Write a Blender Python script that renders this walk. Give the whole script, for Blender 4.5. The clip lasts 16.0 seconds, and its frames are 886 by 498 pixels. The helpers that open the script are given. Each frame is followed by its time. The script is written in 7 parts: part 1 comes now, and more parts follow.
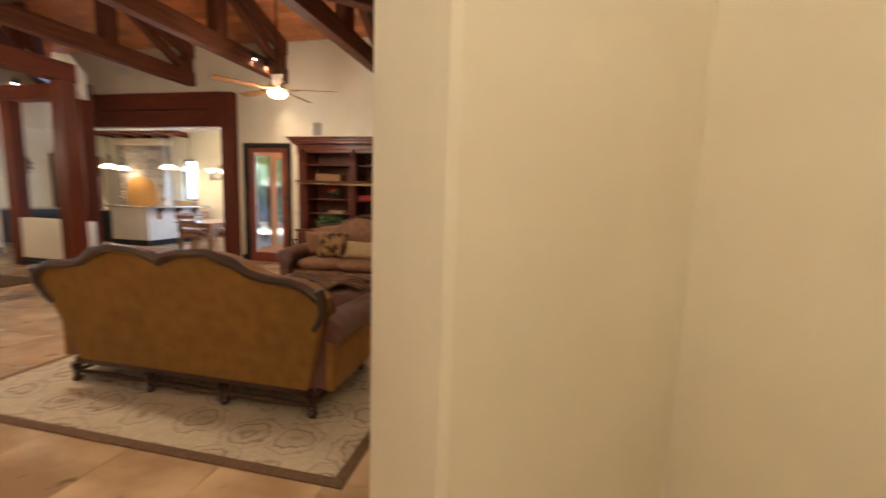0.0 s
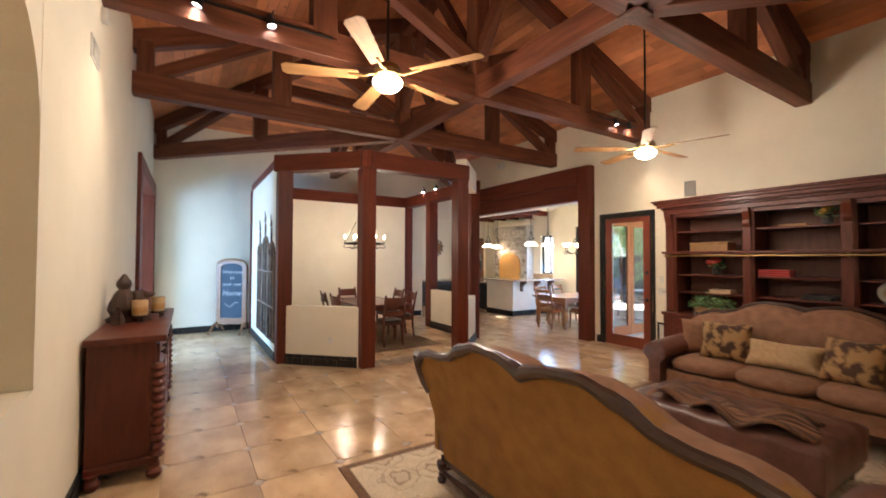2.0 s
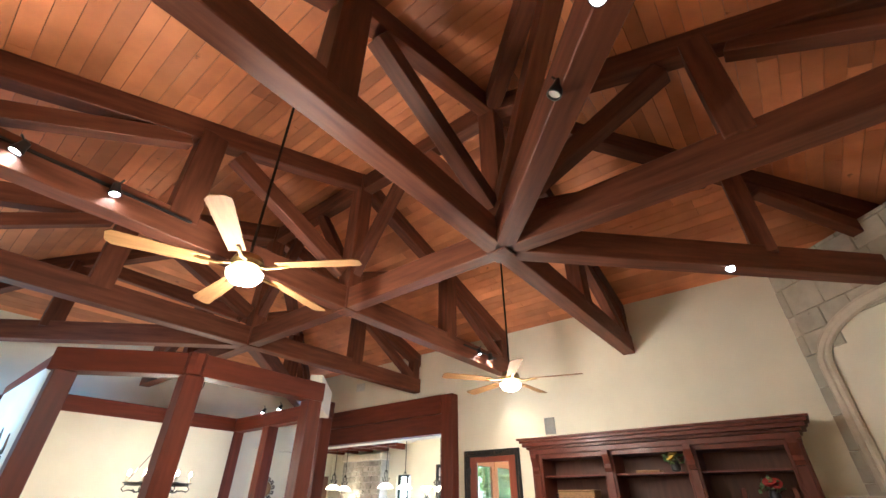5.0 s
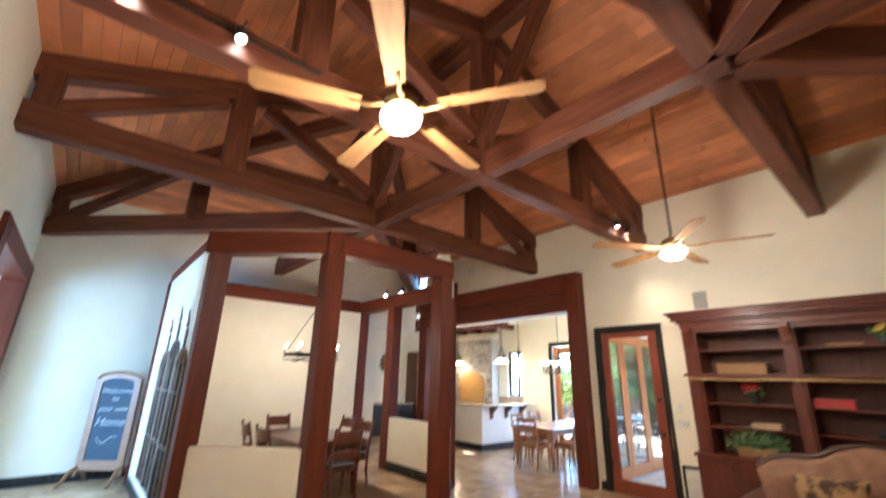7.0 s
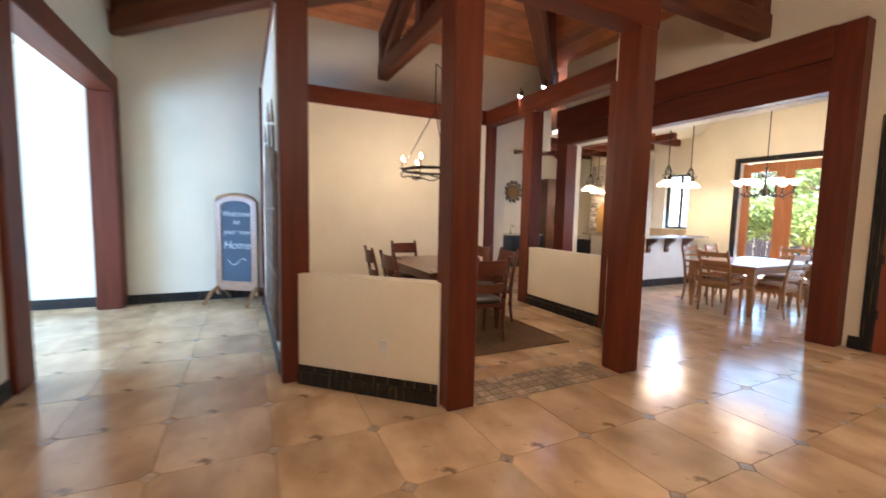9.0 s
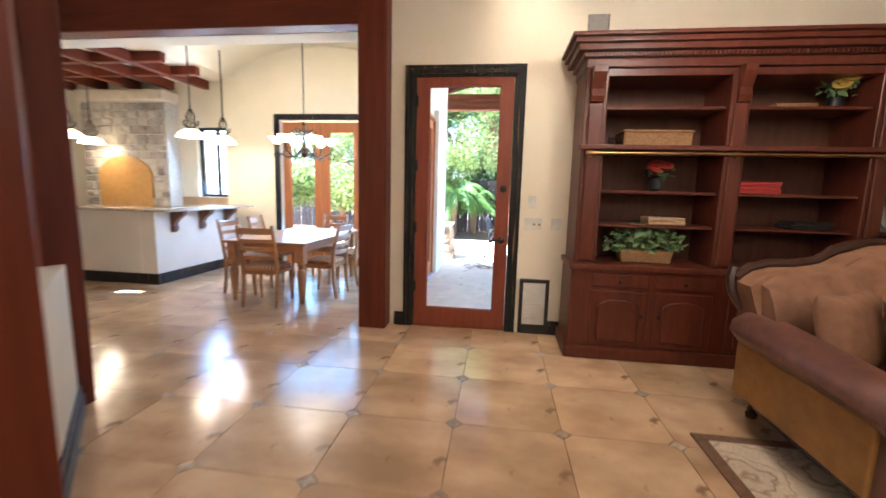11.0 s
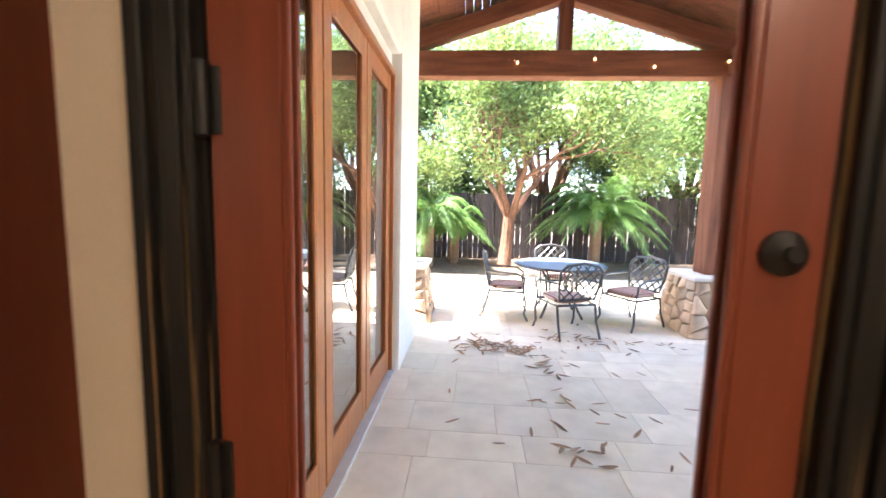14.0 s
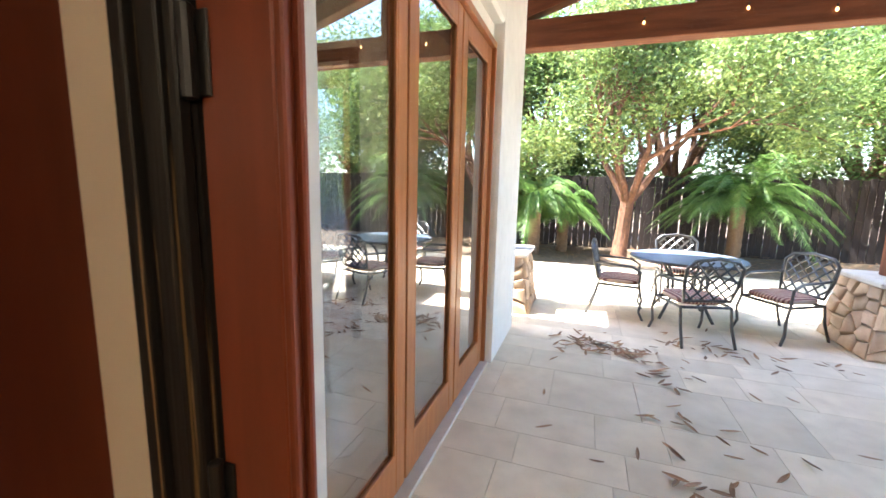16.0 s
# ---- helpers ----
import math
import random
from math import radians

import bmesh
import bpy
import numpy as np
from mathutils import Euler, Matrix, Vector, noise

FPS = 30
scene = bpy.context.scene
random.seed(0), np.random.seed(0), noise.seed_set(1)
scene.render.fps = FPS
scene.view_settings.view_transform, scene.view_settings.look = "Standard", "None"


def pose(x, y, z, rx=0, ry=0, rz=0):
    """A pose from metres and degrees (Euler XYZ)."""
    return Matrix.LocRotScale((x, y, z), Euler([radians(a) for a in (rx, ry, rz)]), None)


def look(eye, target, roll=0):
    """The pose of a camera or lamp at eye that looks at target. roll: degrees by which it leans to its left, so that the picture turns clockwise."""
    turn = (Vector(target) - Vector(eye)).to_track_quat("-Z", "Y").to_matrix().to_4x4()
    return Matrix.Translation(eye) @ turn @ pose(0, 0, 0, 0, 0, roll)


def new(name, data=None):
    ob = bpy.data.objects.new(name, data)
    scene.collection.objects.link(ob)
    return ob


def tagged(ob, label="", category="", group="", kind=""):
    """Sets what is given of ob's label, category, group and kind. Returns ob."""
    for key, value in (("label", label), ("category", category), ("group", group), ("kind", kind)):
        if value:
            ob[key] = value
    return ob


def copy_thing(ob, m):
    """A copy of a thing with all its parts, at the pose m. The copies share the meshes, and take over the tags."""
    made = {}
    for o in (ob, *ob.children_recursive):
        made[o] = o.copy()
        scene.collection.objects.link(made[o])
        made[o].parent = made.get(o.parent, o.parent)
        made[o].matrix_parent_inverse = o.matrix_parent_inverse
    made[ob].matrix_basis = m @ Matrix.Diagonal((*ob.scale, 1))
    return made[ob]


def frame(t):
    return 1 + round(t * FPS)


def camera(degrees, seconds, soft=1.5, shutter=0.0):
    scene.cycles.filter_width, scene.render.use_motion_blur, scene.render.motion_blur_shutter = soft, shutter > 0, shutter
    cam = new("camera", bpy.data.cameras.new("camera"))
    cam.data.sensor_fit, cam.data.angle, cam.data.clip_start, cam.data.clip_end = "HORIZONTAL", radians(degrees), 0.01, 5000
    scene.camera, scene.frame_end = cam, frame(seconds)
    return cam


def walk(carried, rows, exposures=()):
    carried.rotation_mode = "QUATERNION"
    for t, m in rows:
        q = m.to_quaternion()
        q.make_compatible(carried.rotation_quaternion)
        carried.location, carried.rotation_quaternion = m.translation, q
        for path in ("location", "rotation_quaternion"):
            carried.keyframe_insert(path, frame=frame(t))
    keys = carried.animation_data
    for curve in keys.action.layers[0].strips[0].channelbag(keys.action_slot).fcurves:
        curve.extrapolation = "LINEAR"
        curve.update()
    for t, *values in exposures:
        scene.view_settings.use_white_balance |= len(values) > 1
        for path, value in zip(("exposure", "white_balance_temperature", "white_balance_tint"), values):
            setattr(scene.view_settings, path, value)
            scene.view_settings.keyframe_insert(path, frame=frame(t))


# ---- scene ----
cam = camera(94.7, 16.0, shutter=0.5)
PATH = [
    (0, (0.966, 0.123, 1.586), (0.546, 2.062, 1.331), 1.8),
    (0.5, (0.816, 0.309, 1.606), (-0.113, 2.067, 1.391), 0.9),
    (1, (0.421, 0.507, 1.618), (-0.85, 2.045, 1.472), 0.7),
    (1.5, (0.204, 0.752, 1.696), (-1.334, 2.029, 1.623), 0.4),
    (2, (0.077, 0.921, 1.691), (-1.617, 1.983, 1.74), 0.2),
    (2.5, (-0.019, 0.98, 1.722), (-1.67, 2.057, 2.061), 0.3),
    (3, (-0.084, 0.996, 1.738), (-1.52, 2.196, 2.442), 0.7),
    (3.5, (-0.144, 1.023, 1.702), (-1.307, 2.301, 2.709), 0.0),
    (6, (-0.713, 1.286, 1.843), (-1.761, 2.619, 2.903), 0.3),
    (6.5, (-1.01, 1.168, 1.799), (-2.259, 2.437, 2.709), 1.2),
    (7, (-1.423, 1.2, 1.695), (-2.876, 2.435, 2.297), 1.3),
    (7.5, (-1.883, 1.277, 1.573), (-3.506, 2.428, 1.774), 1.5),
    (8, (-2.402, 1.322, 1.486), (-4.139, 2.314, 1.484), 1.4),
    (8.5, (-2.868, 1.57, 1.461), (-4.688, 2.393, 1.358), 1.3),
    (9, (-3.326, 1.887, 1.448), (-5.116, 2.762, 1.275), 1.2),
    (9.5, (-3.791, 2.376, 1.427), (-5.278, 3.695, 1.213), 1.2),
    (10, (-4.006, 2.956, 1.405), (-5.097, 4.607, 1.122), 1.3),
    (10.2, (-4.086, 3.184, 1.388), (-4.95, 4.959, 1.063), 1.5),
    (12.3, (-4.674, 5.607, 1.46), (-4.719, 7.596, 1.26), 1.0),
    (12.5, (-4.713, 5.897, 1.43), (-4.773, 7.889, 1.252), 1.6),
    (13, (-4.762, 6.579, 1.482), (-4.781, 8.573, 1.336), 1.5),
    (13.5, (-4.761, 7.081, 1.516), (-4.858, 9.072, 1.354), 1.3),
    (14, (-4.783, 7.498, 1.511), (-4.921, 9.482, 1.292), 1.4),
    (14.5, (-4.78, 7.715, 1.51), (-5.081, 9.67, 1.216), 1.4),
    (15, (-4.767, 7.749, 1.509), (-5.206, 9.675, 1.193), 1.5),
    (15.5, (-4.739, 7.759, 1.497), (-5.302, 9.652, 1.182), 1.4),
    (16, (-4.723, 7.718, 1.506), (-5.371, 9.585, 1.2), 1.3),
]
walk(cam, [(t, look(eye, target, roll)) for t, eye, target, roll in PATH], [
    (0, 3.47, 5600, 11), (0.5, 3.5, 5050, 8), (2, 3.68, 5300, 12), (3.5, 3.94, 5550, 13), (5.8, 4.27, 4400, 1), (6.5, 4.18, 4600, 3), (7.5, 3.75, 5150, 10), (8.5, 3.6, 5550, 14), (9.5, 3.63, 5550, 15), (10, 3.71, 5100, 9), (12.5, 3.95, 4950, 11), (13, 3.95, 5100, 12), (13.5, 3.75, 5450, 13), (14, 3.64, 5750, 13), (15, 3.43, 5850, 11), (16, 3.24, 5850, 10)])

# ---- world, sun, large lights ----
world = bpy.data.worlds.new("world")
scene.world = world
world.use_nodes = True
_nt = world.node_tree
_sky = _nt.nodes.new("ShaderNodeTexSky")
_sky.sky_type, _sky.sun_disc = "NISHITA", False
_sky.sun_elevation, _sky.sun_rotation = radians(63), radians(-79)
_nt.links.new(_sky.outputs[0], _nt.nodes["Background"].inputs[0])
_nt.nodes["Background"].inputs[1].default_value = 0.15


def lamp(name, kind, m, power, color, **more):
    data = bpy.data.lights.new(name, kind)
    data.energy, data.color = power * (1.0 if kind == "SUN" else 0.86), color
    if kind == "AREA":
        data.shape, data.size, data.size_y = "RECTANGLE", more["size"][0], more["size"][1]
    elif kind == "SUN":
        data.angle = radians(0.5)
    else:
        data.shadow_soft_size = more.get("radius", 0.08)
    if kind == "SPOT":
        data.spot_size, data.spot_blend = radians(more.get("cone", 60)), 0.6
    ob = new(name, data)
    ob.matrix_world = m
    return ob


DAY, WARM = (0.44, 0.69, 1.0), (1.0, 0.755, 0.485)
lamp("sun", "SUN", look((-4, 11.2, 8), (0, 12, 0)), 5.0, (1.0, 0.95, 0.86))
# daylight standing in the openings
lamp("daylight", "AREA", look((-7.55, 11.0, 1.4), (-7.4, 8, 0.6)), 5, DAY, size=(1.4, 2.2))
lamp("daylight", "AREA", look((-5.92, 9.85, 1.4), (-9, 9.85, 0.7)), 2.6, DAY, size=(2.0, 2.2))
lamp("daylight", "AREA", look((-9.72, 11.25, 1.85), (-9.72, 9, 1.0)), 3, DAY, size=(0.7, 1.2))
lamp("daylight", "AREA", look((-8.2, -3.5, 1.7), (-10.6, 1.4, 1.6)), 44, (0.40, 0.66, 1.0), size=(1.9, 2.1))

# ---- materials ----
def mat(name, c1, c2=None, rough=0.5, scale=6.0, stretch=(1, 1, 1), bump=0.0, fine=0.0, metal=0.0, coat=0.0, vary=0.0,
        island=0.0, emit=None, detail=6.0, soft=(0.3, 0.7), spot=None, ior=1.5):
    m = bpy.data.materials.new(name)
    m.use_nodes = True
    nt = m.node_tree
    n, li = nt.nodes, nt.links
    p = n["Principled BSDF"]
    p.inputs["Roughness"].default_value, p.inputs["Metallic"].default_value = rough, metal
    p.inputs["Coat Weight"].default_value, p.inputs["Coat Roughness"].default_value = coat, 0.12
    p.inputs["IOR"].default_value = ior
    c2 = c2 or tuple(v * 0.82 for v in c1)
    tc, mp, nz, ramp = n.new("ShaderNodeTexCoord"), n.new("ShaderNodeMapping"), n.new("ShaderNodeTexNoise"), n.new("ShaderNodeValToRGB")
    mp.inputs["Scale"].default_value = stretch
    nz.inputs["Scale"].default_value, nz.inputs["Detail"].default_value = scale, detail
    li.new(tc.outputs["Object"], mp.inputs[0])
    if vary or island:
        info = n.new("ShaderNodeObjectInfo") if vary else n.new("ShaderNodeNewGeometry")
        rnd = info.outputs["Random"] if vary else info.outputs["Random Per Island"]
        sh = n.new("ShaderNodeVectorMath")
        sh.operation = "MULTIPLY_ADD"
        sh.inputs[1].default_value = (17.3, 9.1, 5.7)
        li.new(rnd, sh.inputs[0])
        li.new(mp.outputs[0], sh.inputs[2])
        li.new(sh.outputs[0], nz.inputs["Vector"])
    else:
        li.new(mp.outputs[0], nz.inputs["Vector"])
    ramp.color_ramp.elements[0].position, ramp.color_ramp.elements[1].position = soft
    ramp.color_ramp.elements[0].color, ramp.color_ramp.elements[1].color = (*c2, 1), (*c1, 1)
    li.new(nz.outputs["Fac"], ramp.inputs[0])
    col = ramp.outputs[0]
    nz2 = n.new("ShaderNodeTexNoise")
    nz2.inputs["Scale"].default_value, nz2.inputs["Detail"].default_value = scale * 0.17, 3.0
    li.new(mp.outputs[0], nz2.inputs["Vector"])
    mr2 = n.new("ShaderNodeMapRange")
    mr2.inputs["To Min"].default_value, mr2.inputs["To Max"].default_value = 0.80, 1.16
    li.new(nz2.outputs["Fac"], mr2.inputs[0])
    hs2 = n.new("ShaderNodeHueSaturation")
    li.new(mr2.outputs[0], hs2.inputs["Value"])
    li.new(col, hs2.inputs["Color"])
    col = hs2.outputs[0]
    if vary or island:
        mr, hs = n.new("ShaderNodeMapRange"), n.new("ShaderNodeHueSaturation")
        amount = vary or island
        mr.inputs["To Min"].default_value, mr.inputs["To Max"].default_value = 1 - amount, 1 + amount
        li.new(rnd, mr.inputs[0])
        li.new(mr.outputs[0], hs.inputs["Value"])
        li.new(col, hs.inputs["Color"])
        col = hs.outputs[0]
    if spot:
        vz, rp, mx = n.new("ShaderNodeTexNoise"), n.new("ShaderNodeValToRGB"), n.new("ShaderNodeMix")
        vz.inputs["Scale"].default_value, vz.inputs["Detail"].default_value = spot[1], 8.0
        li.new(mp.outputs[0] if len(spot) > 3 else tc.outputs["Object"], vz.inputs["Vector"])
        rp.color_ramp.elements[0].position, rp.color_ramp.elements[1].position = spot[2], spot[2] + 0.06
        li.new(vz.outputs["Fac"], rp.inputs[0])
        mx.data_type = "RGBA"
        li.new(rp.outputs[0], mx.inputs[0])
        li.new(col, mx.inputs[6])
        mx.inputs[7].default_value = (*spot[0], 1)
        col = mx.outputs[2]
    li.new(col, p.inputs["Base Color"])
    if bump or fine:
        b = n.new("ShaderNodeBump")
        b.inputs["Strength"].default_value, b.inputs["Distance"].default_value = bump or fine, 0.01
        if fine:
            fz = n.new("ShaderNodeTexNoise")
            fz.inputs["Scale"].default_value, fz.inputs["Detail"].default_value = scale * 8, 4.0
            li.new(mp.outputs[0], fz.inputs["Vector"])
            li.new(fz.outputs["Fac"], b.inputs["Height"])
        else:
            li.new(nz.outputs["Fac"], b.inputs["Height"])
        li.new(b.outputs[0], p.inputs["Normal"])
    rr = n.new("ShaderNodeMapRange")
    rr.inputs["To Min"].default_value, rr.inputs["To Max"].default_value = max(rough * 0.8, 0.02), min(rough * 1.25, 1)
    li.new(nz2.outputs["Fac"], rr.inputs[0])
    li.new(rr.outputs[0], p.inputs["Roughness"])
    if emit:
        p.inputs["Emission Color"].default_value, p.inputs["Emission Strength"].default_value = (*emit[:3], 1), emit[3]
    return m


def glass_mat(name, tint=(1, 1, 1), rough=0.0, gloss=0.045):
    m = bpy.data.materials.new(name)
    m.use_nodes = True
    n, li = m.node_tree.nodes, m.node_tree.links
    n.clear()
    out, tr, gl, mx, fr, pw, ma = (n.new("ShaderNode" + k) for k in ("OutputMaterial", "BsdfTransparent", "BsdfGlossy", "MixShader", "LayerWeight", "Math", "Math"))
    tr.inputs[0].default_value = (*tint, 1)
    gl.inputs["Roughness"].default_value = rough
    fr.inputs[0].default_value = 0.5
    pw.operation, ma.operation = "POWER", "MULTIPLY_ADD"
    pw.inputs[1].default_value, ma.inputs[1].default_value, ma.inputs[2].default_value = 4.0, 0.80, gloss
    li.new(fr.outputs["Facing"], pw.inputs[0])
    li.new(pw.outputs[0], ma.inputs[0])
    li.new(ma.outputs[0], mx.inputs[0])
    li.new(tr.outputs[0], mx.inputs[1])
    li.new(gl.outputs[0], mx.inputs[2])
    li.new(mx.outputs[0], out.inputs[0])
    return m


PLASTER = mat("cream plaster", (0.80, 0.73, 0.575), (0.755, 0.685, 0.53), 0.75, 2.5, fine=0.12, bump=0.12)
PLASTER_OUT = mat("outdoor stucco", (0.80, 0.76, 0.68), (0.74, 0.70, 0.62), 0.9, 9, fine=0.4)
BEAM = mat("dark stained timber", (0.155, 0.052, 0.024), (0.078, 0.025, 0.012), 0.52, 3.0, (0.6, 6, 6), bump=0.2, vary=0.18, ior=1.33)
POST = mat("red brown timber", (0.140, 0.027, 0.009), (0.088, 0.017, 0.006), 0.50, 3.0, (0.5, 5, 5), bump=0.1, vary=0.10, ior=1.36)
PLANKS = mat("pine ceiling boards", (0.68, 0.27, 0.105), (0.46, 0.165, 0.062), 0.45, 2.2, (1, 1, 1), island=0.28, bump=0.15, spot=((0.13, 0.045, 0.02), 5.0, 0.70))
BLACKWOOD = mat("black rubbed wood", (0.020, 0.019, 0.018), (0.008, 0.008, 0.008), 0.46, 2.5, (40, 40, 0.7), bump=0.2, spot=((0.26, 0.165, 0.075), 2.4, 0.61, True), ior=1.36)
TRAV = mat("polished travertine", (0.66, 0.465, 0.270), (0.42, 0.272, 0.145), 0.17, 2.1, (1, 1.5, 1), vary=0.13, detail=11, soft=(0.34, 0.66), bump=0.03, spot=((0.24, 0.155, 0.085), 5.0, 0.645))
TRAV_J = mat("travertine far", (0.66, 0.465, 0.270), (0.42, 0.272, 0.145), 0.17, 2.1, (1, 1.5, 1), island=0.13, detail=11, soft=(0.34, 0.66), bump=0.03, spot=((0.24, 0.155, 0.085), 5.0, 0.645))
INSET = mat("mosaic inset stone", (0.44, 0.32, 0.20), (0.19, 0.145, 0.10), 0.35, 26, vary=0.42)
GROUT = mat("tan grout", (0.42, 0.30, 0.18), None, 0.85, 30)
DOORWOOD = mat("red mahogany door", (0.235, 0.057, 0.026), (0.185, 0.043, 0.019), 0.42, 3.0, (9, 9, 0.8), bump=0.05, coat=0.03, ior=1.4)
ORANGEWOOD = mat("orange fir door", (0.45, 0.165, 0.048), (0.35, 0.12, 0.034), 0.42, 3.0, (9, 9, 0.7), bump=0.05, coat=0.08)
MAHOG = mat("dark mahogany", (0.125, 0.030, 0.015), (0.078, 0.018, 0.009), 0.38, 3.5, (6, 6, 0.9), bump=0.05, coat=0.04, ior=1.38)
MAHOG_IN = mat("mahogany back panel", (0.120, 0.048, 0.028), (0.080, 0.031, 0.018), 0.5, 3.5, (6, 6, 0.9), bump=0.05, ior=1.35)
IRON = mat("dark bronze iron", (0.045, 0.032, 0.024), (0.020, 0.015, 0.012), 0.42, 30, metal=0.7, bump=0.2)
BLACK = mat("black metal", (0.012, 0.012, 0.012), None, 0.4, 20)
BRASS = mat("aged brass", (0.42, 0.28, 0.12), (0.28, 0.18, 0.07), 0.32, 20, metal=1.0)
GLASS = glass_mat("window glass", gloss=0.004)
GLASS_COATED = glass_mat("coated patio glass", (0.66, 0.68, 0.68), gloss=0.40)
WHITE = mat("white plastic", (0.72, 0.70, 0.64), None, 0.4, 8)
MILK = mat("lit milk glass", (0.9, 0.85, 0.75), None, 0.3, 8, emit=(1.0, 0.78, 0.45, 2.0))
BULB = mat("lit bulb", (0.9, 0.85, 0.75), None, 0.3, 8, emit=(1.0, 0.74, 0.40, 7.0))
SPOTLIT = mat("lit spot lens", (0.9, 0.9, 0.85), None, 0.2, 8, emit=(1.0, 0.90, 0.70, 14.0))
STRIPGLOW = mat("string bulb", (0.9, 0.8, 0.6), None, 0.3, 8, emit=(1.0, 0.6, 0.2, 1.2))


# ---- helpers ----
def link(name, bm, m, smooth=False, sharp=35):
    me = bpy.data.meshes.new(name)
    bmesh.ops.recalc_face_normals(bm, faces=bm.faces)
    bm.to_mesh(me)
    bm.free()
    for one in m if isinstance(m, (list, tuple)) else [m]:
        me.materials.append(one)
    if smooth:
        me.shade_smooth()
        me.set_sharp_from_angle(angle=radians(sharp))
    return new(name, me)


def struct(name, bm, m, label="", category="", smooth=False):
    return tagged(link(name, bm, m, smooth), label, category, kind="structure")


def thing(name, label, category, at=None, group="", kind=""):
    ob = new(name)
    ob.empty_display_size = 0.1
    if at is not None:
        ob.matrix_world = at
    return tagged(ob, label, category, group, kind)


def part(name, bm, m, parent, label="", smooth=False, at=None, sharp=35):
    ob = link(name, bm, m, smooth, sharp)
    ob.parent = parent
    if at is not None:
        ob.matrix_basis = at
    return tagged(ob, label) if label else ob


def single(name, bm, m, label, category, at=None, group="", kind="", smooth=False, sharp=35):
    ob = tagged(link(name, bm, m, smooth, sharp), label, category, group, kind)
    if at is not None:
        ob.matrix_world = at
    return ob


def box(x0, x1, y0, y1, z0, z1, bev=0.0, bm=None, seg=1):
    b = bmesh.new()
    v = [b.verts.new((x, y, z)) for x in (x0, x1) for y in (y0, y1) for z in (z0, z1)]
    for q in ((0, 1, 3, 2), (4, 6, 7, 5), (0, 4, 5, 1), (2, 3, 7, 6), (0, 2, 6, 4), (1, 5, 7, 3)):
        b.faces.new([v[i] for i in q])
    if bev:
        bmesh.ops.bevel(b, geom=b.edges[:], offset=bev, segments=seg, affect="EDGES", profile=0.7)
    return join(bm, b)


def join(bm, b, m=None):
    if m is not None:
        bmesh.ops.transform(b, matrix=m, verts=b.verts)
    if bm is None:
        return b
    tmp = bpy.data.meshes.new("tmp")
    b.to_mesh(tmp)
    b.free()
    bm.from_mesh(tmp)
    bpy.data.meshes.remove(tmp)
    return bm


def lathe(profile, n=20, bm=None, m=None, cap=True):
    b = bmesh.new()
    rings = []
    for r, z in profile:
        rings.append([b.verts.new((r * math.cos(2 * math.pi * i / n), r * math.sin(2 * math.pi * i / n), z)) for i in range(n)])
    for a, c in zip(rings, rings[1:]):
        for i in range(n):
            b.faces.new((a[i], a[(i + 1) % n], c[(i + 1) % n], c[i]))
    if cap:
        for ring in (rings[0], rings[-1]):
            b.faces.new(ring)
    return join(bm, b, m)


def tube(points, r, n=8, bm=None, closed=False, taper=None):
    """A round bar along points."""
    b = bmesh.new()
    pts = [Vector(p) for p in points]
    rings = []
    side = None
    for i, p in enumerate(pts):
        before, after = pts[i - 1] if i or closed else p, pts[(i + 1) % len(pts)] if i + 1 < len(pts) or closed else p
        d = (after - before).normalized()
        if side is None:
            side = d.orthogonal().normalized()
        side = (side - d * side.dot(d)).normalized()
        up = d.cross(side)
        rad = r if taper is None else r * taper[i]
        rings.append([b.verts.new(p + rad * (side * math.cos(2 * math.pi * k / n) + up * math.sin(2 * math.pi * k / n))) for k in range(n)])
    pairs = list(zip(rings, rings[1:])) + ([(rings[-1], rings[0])] if closed else [])
    for a, c in pairs:
        for k in range(n):
            b.faces.new((a[k], a[(k + 1) % n], c[(k + 1) % n], c[k]))
    if not closed:
        b.faces.new(rings[0]), b.faces.new(rings[-1])
    return join(bm, b)


def prism(outline, y0, y1, bev=0.0, bm=None, m=None):
    """An outline in x and z, drawn out from y0 to y1."""
    b = bmesh.new()
    lo, hi = [b.verts.new((x, y0, z)) for x, z in outline], [b.verts.new((x, y1, z)) for x, z in outline]
    b.faces.new(lo), b.faces.new(hi[::-1])
    k = len(outline)
    for i in range(k):
        b.faces.new((lo[i], lo[(i + 1) % k], hi[(i + 1) % k], hi[i]))
    bmesh.ops.recalc_face_normals(b, faces=b.faces)
    if bev:
        edges = [e for e in b.edges if len(e.link_faces) == 2 and e.calc_face_angle(0) > 0.6]
        bmesh.ops.bevel(b, geom=edges, offset=bev, segments=1, affect="EDGES")
    return join(bm, b, m)


def along(p0, p1, roll=0):
    """A frame at p0 whose x points to p1, and whose z is as near up as can be."""
    p0, p1 = Vector(p0), Vector(p1)
    d = (p1 - p0).normalized()
    ref = Vector((0, 0, 1)) if abs(d.z) < 0.98 else Vector((0, 1, 0))
    y = ref.cross(d).normalized()
    z = d.cross(y)
    return Matrix.Translation(p0) @ Matrix((d, y, z)).transposed().to_4x4() @ pose(0, 0, 0, roll), (p1 - p0).length


